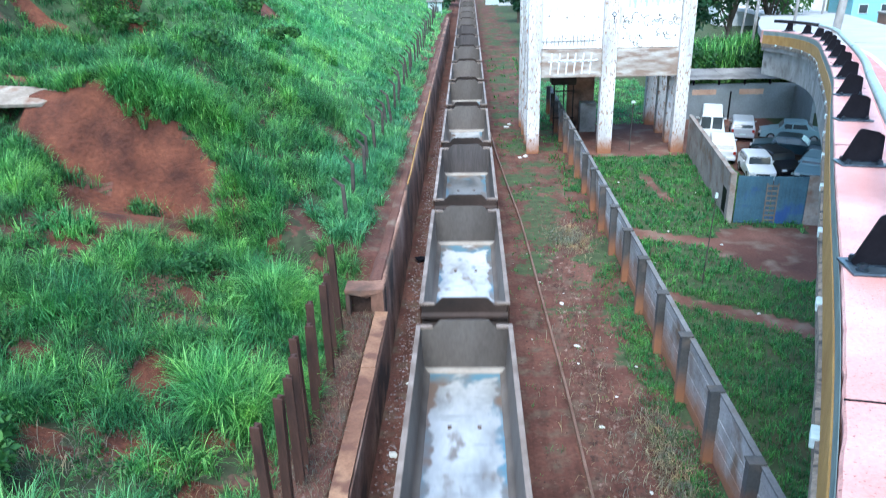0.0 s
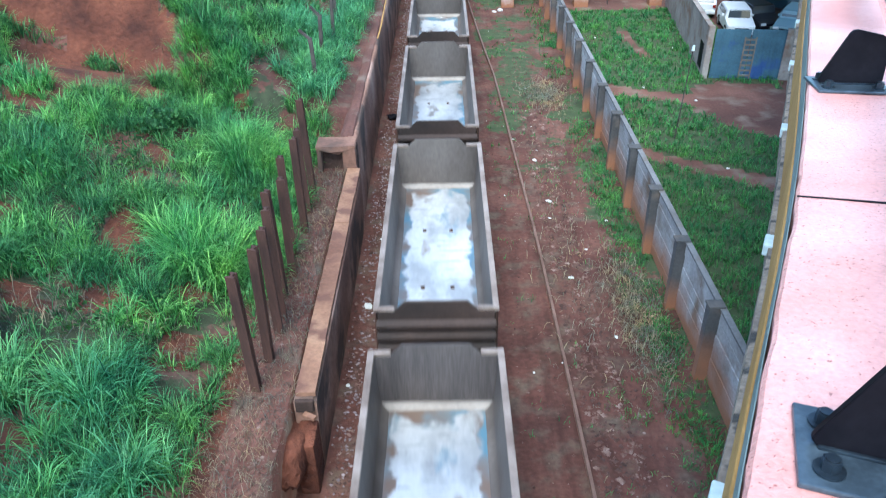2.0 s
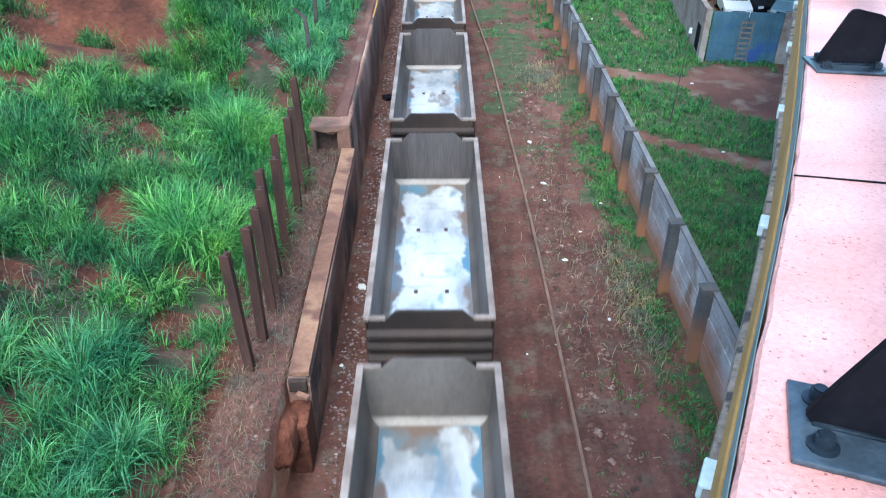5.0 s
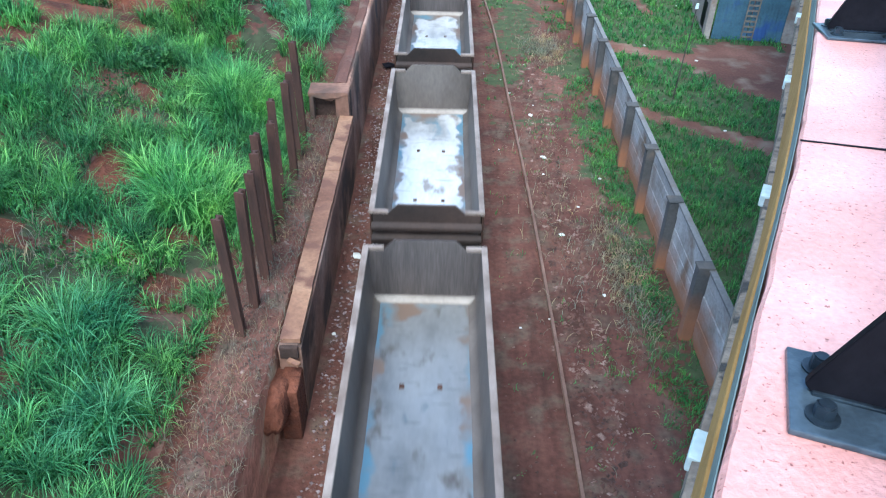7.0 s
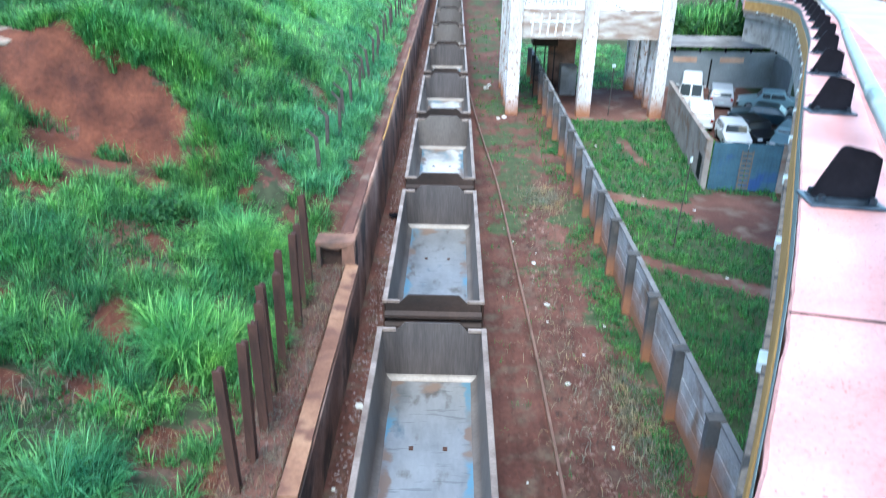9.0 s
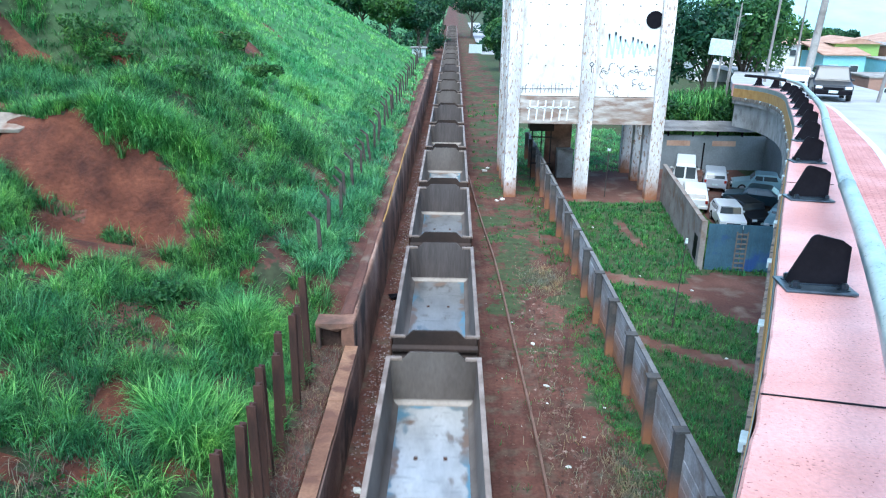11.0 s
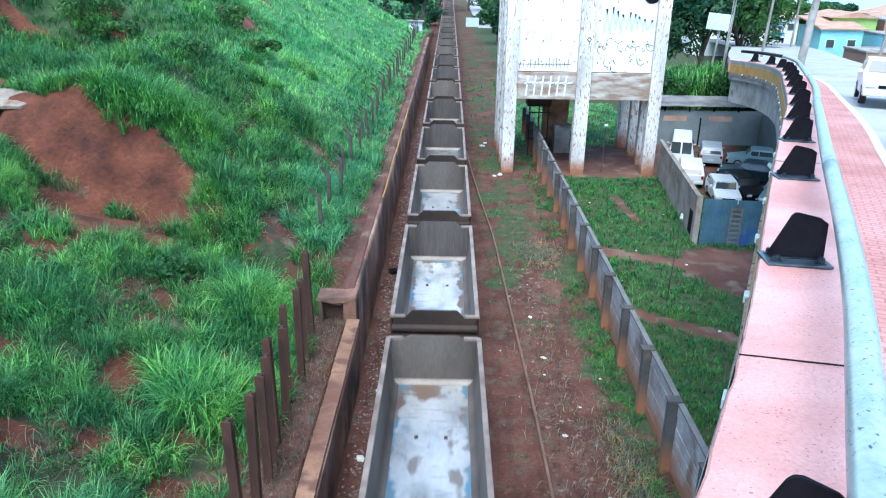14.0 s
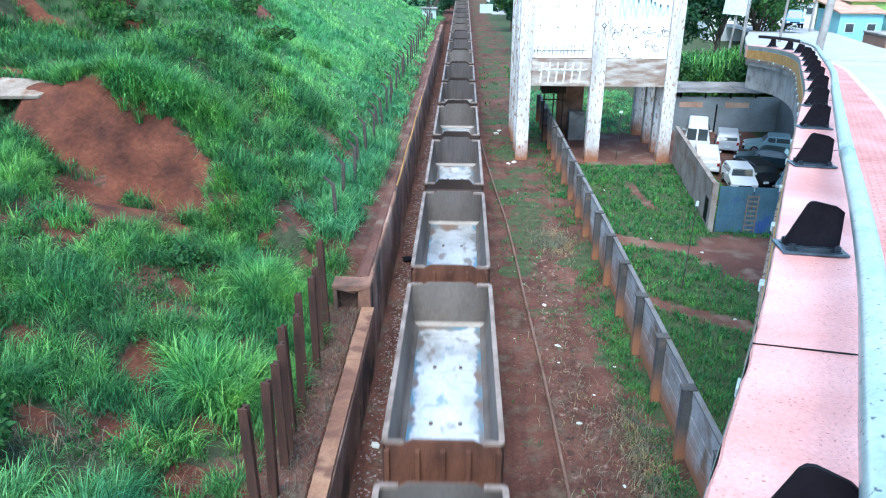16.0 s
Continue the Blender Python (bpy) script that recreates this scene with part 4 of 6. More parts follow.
# ---- grass ----
def leaf_material(name, dark, mid, light, seed_scale=0.35):
    m = bpy.data.materials.new(name)
    m.use_nodes = True
    nt = m.node_tree
    b = nt.nodes["Principled BSDF"]
    geo = nt.nodes.new("ShaderNodeNewGeometry")
    isl = geo.outputs["Random Per Island"]
    c1 = ramp(nt, isl, [(0.0, dark), (0.5, mid), (1.0, light)])
    c2 = ramp(nt, noise_of(nt, geo.outputs["Position"], seed_scale, 4), [(0.35, (0.62, 0.82, 0.86)), (0.68, (1.25, 1.12, 0.85))])
    col = mixed(nt, 1.0, c1, c2, "MULTIPLY")
    c3 = ramp(nt, noise_of(nt, geo.outputs["Position"], seed_scale * 3.6, 3), [(0.34, (0.55, 0.66, 0.72)), (0.5, (0.95, 0.97, 0.95)), (0.66, (1.38, 1.28, 1.05))])
    col = mixed(nt, 1.0, col, c3, "MULTIPLY")
    nt.links.new(col, b.inputs["Base Color"])
    b.inputs["Roughness"].default_value = 0.5
    b.inputs["Specular IOR Level"].default_value = 0.25
    tr = nt.nodes.new("ShaderNodeBsdfTranslucent")
    nt.links.new(col, tr.inputs["Color"])
    mx = nt.nodes.new("ShaderNodeMixShader")
    mx.inputs[0].default_value = 0.35
    nt.links.new(b.outputs[0], mx.inputs[1])
    nt.links.new(tr.outputs[0], mx.inputs[2])
    nt.links.new(mx.outputs[0], nt.nodes["Material Output"].inputs["Surface"])
    return m


M["grass"] = leaf_material("lush_grass", (0.018, 0.070, 0.026), (0.062, 0.195, 0.066), (0.185, 0.43, 0.155))
M["tuft"] = leaf_material("tall_guinea_grass", (0.030, 0.115, 0.030), (0.105, 0.33, 0.085), (0.29, 0.58, 0.20))
# lighter copy of the bank grass, with sunlight and haze in its colour
M["far_grass"] = leaf_material("sun_painted_far_grass", (0.085, 0.26, 0.100), (0.175, 0.46, 0.18), (0.30, 0.60, 0.27), 0.2)
M["damp_grass"] = leaf_material("blue_green_grass", (0.024, 0.100, 0.042), (0.085, 0.275, 0.112), (0.23, 0.51, 0.25))
M["turf"] = leaf_material("low_turf", (0.030, 0.115, 0.038), (0.060, 0.21, 0.062), (0.13, 0.34, 0.105), 0.5)
M["straw"] = leaf_material("dry_stalks", (0.085, 0.060, 0.046), (0.17, 0.13, 0.10), (0.30, 0.245, 0.19), 0.8)
M["pale_straw"] = leaf_material("bleached_stalks", (0.15, 0.12, 0.09), (0.27, 0.225, 0.17), (0.42, 0.36, 0.28), 0.8)
M["leaf"] = leaf_material("tree_leaves", (0.025, 0.075, 0.025), (0.045, 0.125, 0.04), (0.09, 0.20, 0.06), 0.25)
M["leaf_dark"] = leaf_material("dark_tree_leaves", (0.015, 0.05, 0.03), (0.028, 0.085, 0.045), (0.05, 0.13, 0.06), 0.25)

rng = np.random.default_rng(7)


def blades(name, root, length, width, lean, mat, label, category, seg=3, ang=None):
    """Arching blades, one tapering strip each, all in one mesh. root: (n, 3); length, width, lean, ang: (n,)."""
    n = len(root)
    if ang is None:
        ang = rng.uniform(0, 2 * np.pi, n)
    out = np.stack([np.cos(ang), np.sin(ang), np.zeros(n)], 1)
    side = np.stack([-np.sin(ang), np.cos(ang), np.zeros(n)], 1)
    per = 2 * seg + 1
    V = np.zeros((n, per, 3), np.float32)
    c = root.astype(float).copy()
    for k in range(seg + 1):
        t = k / seg
        if k:
            # the tilt from the vertical grows along the blade until the tip hangs
            tilt = lean * (0.12 + 1.75 * (t - 0.5 / seg) ** 1.5)
            c = c + out * (length / seg * np.sin(tilt))[:, None] + np.array([0, 0, 1.0]) * (length / seg * np.cos(tilt))[:, None]
        if k < seg:
            off = side * (width * (0.75 + 0.9 * t - 1.2 * t * t) / 2)[:, None]
            V[:, 2 * k], V[:, 2 * k + 1] = c - off, c + off
        else:
            V[:, per - 1] = c
    base = (np.arange(n) * per)[:, None]
    q = np.concatenate([base + np.array([2 * k, 2 * k + 1, 2 * k + 3, 2 * k + 2]) for k in range(seg - 1)], 1).reshape(-1)
    tri = (base + np.array([per - 3, per - 2, per - 1])).reshape(-1)
    loops = np.concatenate([q, tri]).astype(np.int32)
    sizes = np.concatenate([np.full((seg - 1) * n, 4), np.full(n, 3)]).astype(np.int32)
    me = bpy.data.meshes.new(name)
    me.vertices.add(n * per)
    me.vertices.foreach_set("co", V.reshape(-1))
    me.loops.add(len(loops))
    me.loops.foreach_set("vertex_index", loops)
    me.polygons.add(len(sizes))
    me.polygons.foreach_set("loop_start", np.concatenate([[0], np.cumsum(sizes)[:-1]]).astype(np.int32))
    me.update(calc_edges=True)
    me.materials.append(mat)
    ob = new(name, me)
    return tagged(ob, label, category, kind="stuff")


class Sward:
    """Gathers tussocks, then builds them as one mesh."""
    def __init__(self):
        self.rows = [[], [], [], [], []]

    def tussock(self, x, y, z, n, spread, length, width, lo, hi):
        a = rng.uniform(0, 2 * np.pi, n)
        r = spread * np.sqrt(rng.uniform(0, 1, n))
        root = np.stack([x + r * np.cos(a), y + r * np.sin(a), np.full(n, z - 0.04)], 1)
        for row, v in zip(self.rows, (root, length * rng.uniform(0.5, 1.1, n), width * rng.uniform(0.7, 1.25, n), rng.uniform(lo, hi, n), a + rng.normal(0, 0.5, n))):
            row.append(v)

    def build(self, name, mat, label, seg):
        root, length, width, lean, ang = (np.concatenate(r) for r in self.rows)
        return blades(name, root, length, width, lean, mat, label, "grass", seg, ang)


def hill_far(x, y):
    return min(hill_z(x, y), 19.0) * (1 - smooth_step(118, 170, y))


def build_hill_grass():
    low, far, tall, damp = Sward(), Sward(), Sward(), Sward()
    # (x range, y range, tussocks per m2, blades, length, width)
    zones = [((-17, -3.4), (8.5, 27), 10.0, 34, 1.1, 0.018), ((-25, -3.4), (27, 45), 6.5, 30, 1.2, 0.026)]
    for (xa, xb), (ya, yb), dens, nb, ln, wd in zones:
        count = int((xb - xa) * (yb - ya) * dens)
        for x, y in zip(rng.uniform(xa, xb, count), rng.uniform(ya, yb, count)):
            if x > -3.3 or bare(x, y):
                continue
            p = noise.noise(Vector((x * 0.42, y * 0.42, 11))) + 0.5 * noise.noise(Vector((x * 1.1, y * 1.1, 4)))
            thin = 0.8 * math.exp(-((x + 9.2) / 1.1) ** 2 - ((y - 21.0) / 1.6) ** 2) + 0.6 * math.exp(-((x + 8.6) / 2.2) ** 2 - ((y - 14.6) / 1.1) ** 2) + 0.7 * math.exp(-((x + 12.9) / 1.4) ** 2 - ((y - 24.2) / 1.3) ** 2)
            if p < -0.24 + thin and rng.uniform() < 0.9:
                continue
            g = max(0.45, 0.85 + 0.7 * p - 0.4 * thin)
            sward = damp if x > -6.8 and y > 27.5 else low
            sward.tussock(x, y, hill_far(x, y), int(nb * (0.7 + 0.4 * g)), 0.10 + 0.12 * g, ln * g, wd, 0.5, 1.6)
    for (xa, xb), (ya, yb), dens, nb, ln, wd in (((-34, -3.4), (44, 72), 7.5, 12, 0.85, 0.036), ((-44, -3.4), (72, 165), 2.2, 8, 0.85, 0.07)):
        count = int((xb - xa) * (yb - ya) * dens)
        for x, y in zip(rng.uniform(xa, xb, count), rng.uniform(ya, yb, count)):
            p = noise.noise(Vector((x * 0.3, y * 0.3, 11)))
            if x > -3.5 or bare(x, y) or (p < -0.3 and rng.uniform() < 0.4):
                continue
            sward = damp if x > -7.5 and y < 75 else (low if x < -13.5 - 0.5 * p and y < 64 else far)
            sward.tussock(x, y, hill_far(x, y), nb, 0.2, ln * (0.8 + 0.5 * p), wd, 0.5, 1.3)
    # tall drooping stands: centre, radius, tussocks, blade length
    stands = [(-6.1, 23.6, 1.2, 60, 2.0), (-6.0, 17.9, 1.2, 64, 1.95), (-5.0, 18.8, 0.5, 14, 1.6), (-7.0, 20.9, 0.35, 8, 1.1), (-7.0, 12.7, 0.8, 20, 1.5), (-5.7, 10.8, 0.6, 14, 1.4), (-6.5, 9.8, 0.6, 12, 1.4), (-8.6, 12.2, 0.9, 16, 1.4),
              (-9.9, 17.0, 1.0, 14, 1.05), (-11.4, 19.6, 1.1, 16, 1.1), (-10.6, 15.6, 0.8, 8, 0.95), (-11.2, 23.0, 1.1, 18, 1.1), (-9.8, 24.6, 0.7, 10, 1.0), (-13.4, 24.6, 1.0, 14, 1.1), (-7.3, 15.2, 0.4, 6, 0.95), (-8.0, 26.6, 0.8, 14, 1.1), (-8.8, 28.4, 0.8, 18, 1.25), (-7.2, 27.8, 0.7, 12, 1.2),
              (-13.9, 32.0, 0.55, 24, 1.8), (-16.4, 27.6, 1.0, 26, 1.5), (-15.6, 26.2, 0.8, 18, 1.4), (-17.2, 29.2, 0.8, 14, 1.3), (-13.0, 32.2, 0.7, 34, 1.9), (-12.1, 32.2, 0.7, 36, 2.0), (-11.2, 32.4, 0.7, 36, 2.0), (-10.3, 32.6, 0.7, 26, 1.8), (-12.0, 33.6, 1.0, 24, 1.6), (-13.7, 33.2, 0.4, 8, 1.1), (-16.2, 32.3, 0.55, 14, 0.95), (-9.7, 31.6, 0.5, 12, 1.1), (-10.4, 44.6, 1.0, 16, 1.5), (-14.6, 36.2, 0.9, 12, 1.1), (-17.0, 36.0, 0.9, 12, 1.0)]
    r2 = random.Random(3)
    for cx, cy in ((-20.4, 46.6), (-21.6, 47.4), (-14.2, 40.2), (-14.9, 42.0), (-18.0, 44.5), (-24.5, 47), (-12.0, 48.0), (-16.0, 52.5), (-19.0, 52.0), (-9.0, 40.0), (-8.0, 36.5), (-10.0, 54.0), (-13.0, 60.0)):
        stands.append((cx, cy, 1.0, 10, 1.4))
    for _ in range(120):
        x, y = r2.uniform(-18, -4.6), r2.uniform(9, 46)
        if not bare(x, y):
            stands.append((x, y, 0.3, 2, r2.uniform(0.8, 1.2)))
    for k in range(60):
        x = -18.6 + 8.9 * k / 59
        y = 27.0
        while scarp(x, y) < 0.96:
            y += 0.1
        stands.append((x, y + 0.15, 0.15, 1, r2.uniform(0.6, 1.0)))
    for cx, cy, rad, n, ln in stands:
        for _ in range(n):
            a, r = rng.uniform(0, 2 * np.pi), rad * math.sqrt(rng.uniform(0, 1))
            px, py = cx + r * math.cos(a), cy + r * math.sin(a)
            size = ln * rng.uniform(0.75, 1.1) * (1.08 - 0.35 * (r / rad) ** 2)
            (damp if cy < 14 else tall).tussock(px, py, hill_far(px, py), 44, 0.17, size, 0.021 if cy < 30 else 0.03, 0.45, 1.5)
    for cx, cy, n in ((-4.75, 31.0, 12), (-4.9, 30.0, 8), (-4.5, 33.2, 9), (-4.4, 36.0, 9), (-4.4, 38.5, 9), (-5.6, 34.0, 9), (-5.2, 41.0, 9), (-4.5, 44.0, 9), (-5.0, 28.4, 5)):
        for _ in range(n):
            px, py = rng.normal(cx, 0.4), rng.normal(cy, 0.5)
            if px < -3.75:
                damp.tussock(px, py, hill_far(px, py), 40, 0.16, 1.25 * rng.uniform(0.7, 1.1), 0.026, 0.5, 1.6)
    low.build("bank_grass", M["grass"], "lush green grass covering the bank", 3)
    far.build("upper_bank_grass", M["far_grass"], "upper bank grass with sunlit haze put into its green", 2)
    tall.build("grass_tufts", M["tuft"], "tall drooping bright green grass tufts", 4)
    damp.build("wall_foot_grass", M["damp_grass"], "blue-green grass hanging over the retaining wall", 3)
    # short shoots fringing the raw earth
    fringe = Sward()
    for _ in range(9000):
        x, y = r2.uniform(-20.5, -4.4), r2.uniform(9, 46)
        if not bare(x, y) and any(bare(x + dx, y + dy) for dx, dy in ((0.35, 0), (-0.35, 0), (0, -0.4), (0, 0.3))):
            fringe.tussock(x, y, hill_z(x, y), 16, 0.1, r2.uniform(0.3, 0.6), 0.02, 0.4, 1.2)
    fringe.build("fringe_grass", M["grass"], "short grass shoots fringing the raw earth", 3)
    # fallen dead stems across the slip and the thin places
    sx = np.concatenate([rng.normal(-10.9, 0.8, 70), rng.normal(-9.2, 0.7, 260), rng.normal(-8.7, 1.2, 300)])
    sy = np.concatenate([rng.normal(29.2, 0.5, 70), rng.normal(21.0, 1.0, 260), rng.normal(14.5, 0.7, 300)])
    sz = np.array([hill_z(p, q) for p, q in zip(sx, sy)])
    blades("dead_stems", np.stack([sx, sy, sz], 1), rng.uniform(0.3, 0.9, len(sx)), np.full(len(sx), 0.016), rng.uniform(0.9, 1.6, len(sx)), M["straw"], "fallen grey stems on the bare slope", "dry grass")
    # dry stalks on the trodden earth and on the wall
    n = 15000
    x = rng.uniform(-6.2, -3.1, n); y = rng.uniform(9, 24, n)
    keep = np.array([bare(p, q) for p, q in zip(x, y)]) & (rng.uniform(0, 1, n) < 0.6)
    x, y = x[keep], y[keep]
    z = np.array([hill_z(p, q) for p, q in zip(x, y)])
    m = len(x)
    blades("dry_stalks", np.stack([x, y, z - 0.01], 1), rng.uniform(0.12, 0.42, m), np.full(m, 0.011), rng.uniform(0.9, 1.5, m), M["straw"], "grey dry stalks strewn on the trodden earth", "dry grass")


build_hill_grass()


def build_turf():
    R, L, W = [], [], []
    for (xa, xb), (ya, yb), dens, nb, ln, wd in (((1.9, 7.1), (11, 30), 34, 5, 0.15, 0.018), ((1.9, 7.1), (30, 62), 14, 5, 0.15, 0.03), ((7.0, 17), (12, 30), 34, 5, 0.30, 0.022), ((7.0, 17), (30, 51), 20, 5, 0.30, 0.034), ((1.9, 6), (62, 100), 4, 5, 0.3, 0.06)):
        count = int((xb - xa) * (yb - ya) * dens)
        for x, y in zip(rng.uniform(xa, xb, count), rng.uniform(ya, yb, count)):
            if rng.uniform() > field_green(x, y):
                continue
            h = ln * (1.0 + 0.8 * noise.noise(Vector((x * 0.9, y * 0.9, 9)))) * (1.7 if 5.6 < x < 6.7 else 1.0)
            R.append(np.stack([x + rng.normal(0, 0.07, nb), y + rng.normal(0, 0.07, nb), np.full(nb, ground_z(x, y) - 0.01)], 1))
            L.append(h * rng.uniform(0.5, 1.3, nb)); W.append(np.full(nb, wd))
    R, L, W = np.concatenate(R), np.concatenate(L), np.concatenate(W)
    blades("field_grass", R, L, W, rng.uniform(0.4, 1.2, len(R)), M["turf"], "short green turf growing in patches on red earth", "grass")
    verge = Sward()
    for x, y in zip(rng.uniform(5.95, 6.65, 520), rng.uniform(11, 46, 520)):
        p = noise.noise(Vector((x * 0.5, y * 0.45, 31)))
        if p > 0.1 or (y < 14.5 and x > 6.0):
            verge.tussock(x, y, ground_z(x, y), 13, 0.18, 0.24 + 0.3 * max(0.0, p), 0.018, 0.5, 1.6)
    verge.build("verge_grass", M["turf"], "dark green grass clumps along the foot of the wall", 3)
    meadow = Sward()
    for x, y in zip(rng.uniform(5.5, 17.3, 1500), rng.uniform(60.5, 80, 1500)):
        meadow.tussock(x, y, 0.0, 8, 0.25, 0.4, 0.05, 0.5, 1.3)
    # the lit look of this meadow comes from the lighter grass colour
    meadow.build("meadow_grass", M["far_grass"], "meadow grass behind the silo, its green lifted as if sunlit", 2)
    # dry weeds in a heap beside the track and along the wall
    xs, ys = [], []
    for cx, cy, rx, ry, n in ((5.2, 36.0, 1.0, 2.2, 1500), (5.75, 18.6, 0.75, 3.2, 1700), (4.4, 23, 1.6, 8, 500)):
        xs.append(rng.normal(cx, rx * 0.5, n)); ys.append(rng.normal(cy, ry * 0.5, n))
    x, y = np.concatenate(xs), np.concatenate(ys)
    keep = (x > 2.0) & (x < 6.7)
    x, y = x[keep], y[keep]
    m = len(x)
    blades("dry_weeds", np.stack([x, y, np.full(m, 0.0)], 1), rng.uniform(0.15, 0.45, m), np.full(m, 0.016), rng.uniform(0.9, 1.5, m), M["pale_straw"], "flattened dry weeds beside the track", "dry grass")


build_turf()

# ---- parapet fittings ----
def edge_at(y):
    """Point on the parapet's outer edge, the across vector and the direction of travel, at a given y."""
    k = min(range(len(EDGE_CURVE)), key=lambda i: abs(EDGE_CURVE[i].y - y))
    a, b = EDGE_CURVE[max(0, k - 1)], EDGE_CURVE[min(len(EDGE_CURVE) - 1, k + 1)]
    d = (b - a).normalized()
    u = (y - a.y) / (b.y - a.y) if abs(b.y - a.y) > 1e-6 else 0
    p = a + (b - a) * u
    return Vector((p.x, y, deck_z(y))), math.degrees(math.atan2(-d.x, d.y))


M["bolt"] = surface("dark_bolt_steel", [(0.3, (0.010, 0.014, 0.02)), (0.7, (0.035, 0.05, 0.065))], (0.6, 1.2), 12, 60, 0.28, 0.5, bump=0.2, depth=0.003)


def make_bracket(reach=0.59):
    """A bolted base plate with an upright tapered fin that carries the pipe. x across the parapet, y along it."""
    t = thing("rail_bracket", pose(0, 0, 0), "black steel fin bracket bolted to the red parapet", "bracket", "brackets along the parapet")
    plate = part("base_plate", bm_box((0.15 + (reach - 0.15) / 2, 0, 0.011), (reach - 0.15, 0.37, 0.022), 0.007), M["plate"], t, "blue-grey steel base plate")
    bm = bmesh.new()
    k = (reach - 0.22) / 0.37
    out = [(0.21, 0.024), (0.188, 0.047), (0.198, 0.08)]
    out += [(0.335, 0.385), (0.355, 0.405), (0.385, 0.41), (0.19 + 0.31 * k, 0.375), (0.19 + 0.365 * k, 0.33), (0.19 + 0.37 * k, 0.022)]
    prism(bm, [(x, -0.014, z) for x, z in out], (0, 0.028, 0), 0.003)
    part("fin", bm, M["black"], t, "black painted tapered steel fin")
    part("weld_bead", bm_box((0.2 + (reach - 0.22) / 2, 0, 0.026), (reach - 0.24, 0.05, 0.016), 0.006), M["bolt"], plate, "weld bead along the fin's foot")
    for x in (0.235, reach - 0.08):
        for y in (-0.105, 0.105):
            bm = bmesh.new()
            cyl(bm, (x, y, 0.02), (x, y, 0.029), 0.046, n=24)
            cyl(bm, (x, y, 0.029), (x, y, 0.066), 0.029, n=6)
            cyl(bm, (x, y, 0.066), (x, y, 0.072), 0.021, n=14)
            part("bolt", bm, M["bolt"], plate, "hexagonal bolt with washer")
    return t


def bracket_pose(y):
    p, turn = edge_at(y + 0.07)
    return pose(p.x - 0.035, p.y, p.z - 0.001, -3.9, 0, turn + 6)


def square_bracket_pose(y):
    """A bracket set askew to the parapet, its front outer corner near the edge at y."""
    p, turn = edge_at(y)
    turn += 17
    c, sn = math.cos(radians(turn)), math.sin(radians(turn))
    x0, y0 = p.x + 0.085 - (0.15 * c + 0.185 * sn), y - (0.15 * sn - 0.185 * c)
    return pose(x0, y0, deck_z(y0) - 0.001, -3.9, 0, turn)


first_bracket = make_bracket()
first_bracket.matrix_world = bracket_pose(-0.6)
copy_thing(first_bracket, bracket_pose(2.84))
askew_bracket = make_bracket(0.66)
askew_bracket.matrix_world = square_bracket_pose(6.33)
for y in (9.87, 13.04, 16.0, 18.9, 21.8, 24.6, 27.3, 30.0, 32.6, 35.3, 38.0, 40.6):
    copy_thing(askew_bracket, square_bracket_pose(y))


def build_pipe():
    n, r = 14, 0.078
    prof = [(0.55 + r * math.cos(2 * math.pi * k / n), 0.44 + r * math.sin(2 * math.pi * k / n)) for k in range(n)]
    t = thing("pipe_rail", pose(0, 0, 0), "long pale green steel pipe handrail with chipped paint", "handrail")
    k = 0
    while k < len(EDGE_PATH) - 2:
        e = min(len(EDGE_PATH) - 1, k + 14)
        vs, fs = sweep(EDGE_PATH[k:e + 1], prof)
        # beyond y 31 black stands in for the shade on the pipe's near side
        sec = soup("pipe_section", vs, fs, M["galv"] if EDGE_PATH[k][0][1] < 31 else M["black"], t, "" if EDGE_PATH[k][0][1] < 31 else "pipe section with its shaded side put in as black", smooth=True)
        if e < len(EDGE_PATH) - 1:
            ring = [(0.55 + (u - 0.55) * 1.06, 0.44 + (w - 0.44) * 1.06) for u, w in prof]
            (p0, a0), (p1, a1) = EDGE_PATH[e], EDGE_PATH[e + 1]
            mid = tuple(p0[i] + (p1[i] - p0[i]) * 0.16 for i in range(3))
            vs, fs = sweep([(p0, a0), (mid, a0)], ring)
            soup("weld_sleeve", vs, fs, M["galv"], sec, smooth=True)
        k = e


build_pipe()


def build_parapet_details():
    # joints cut across the parapet's top, and small white stubs under its outer edge
    for y in (4.62, 11.2, 17.3, 23.2):
        p, turn = edge_at(y)
        ob = part("expansion_joint", bm_box((0.31, 0, 0.0), (0.60, 0.012, 0.006)), M["black"], bridge, "dark open joint")
        ob.matrix_world = pose(p.x, p.y, p.z + 0.001, -3.9, 0, turn + 14)
    y = 1.1
    first = None
    while y < 42.5:
        p, turn = edge_at(y)
        m = pose(p.x, p.y, p.z - 0.72, 0, 0, turn)
        if first is None:
            first = part("drain_stub", bm_box((-0.034, 0, 0), (0.068, 0.16, 0.08), 0.01), M["white"], bridge, "white painted drain stub")
            first.matrix_world = m
        else:
            o = place("drain_stub", first.data, bridge)
            o.matrix_world = m
        y += 2.12
    vs, fs = sweep(EDGE_PATH, [(-0.045, -0.86), (-0.045, -0.70), (0.02, -0.682), (0.02, -0.86)])
    vs = [(x + 0.02 * noise.noise(Vector((x * 6, y * 6, z))), y, z + 0.02 * noise.noise(Vector((x * 5, y * 5, 1)))) for x, y, z in vs]
    soup("rough_edge", vs, fs, M["rubble"], bridge, "rough pebbly broken concrete edge")


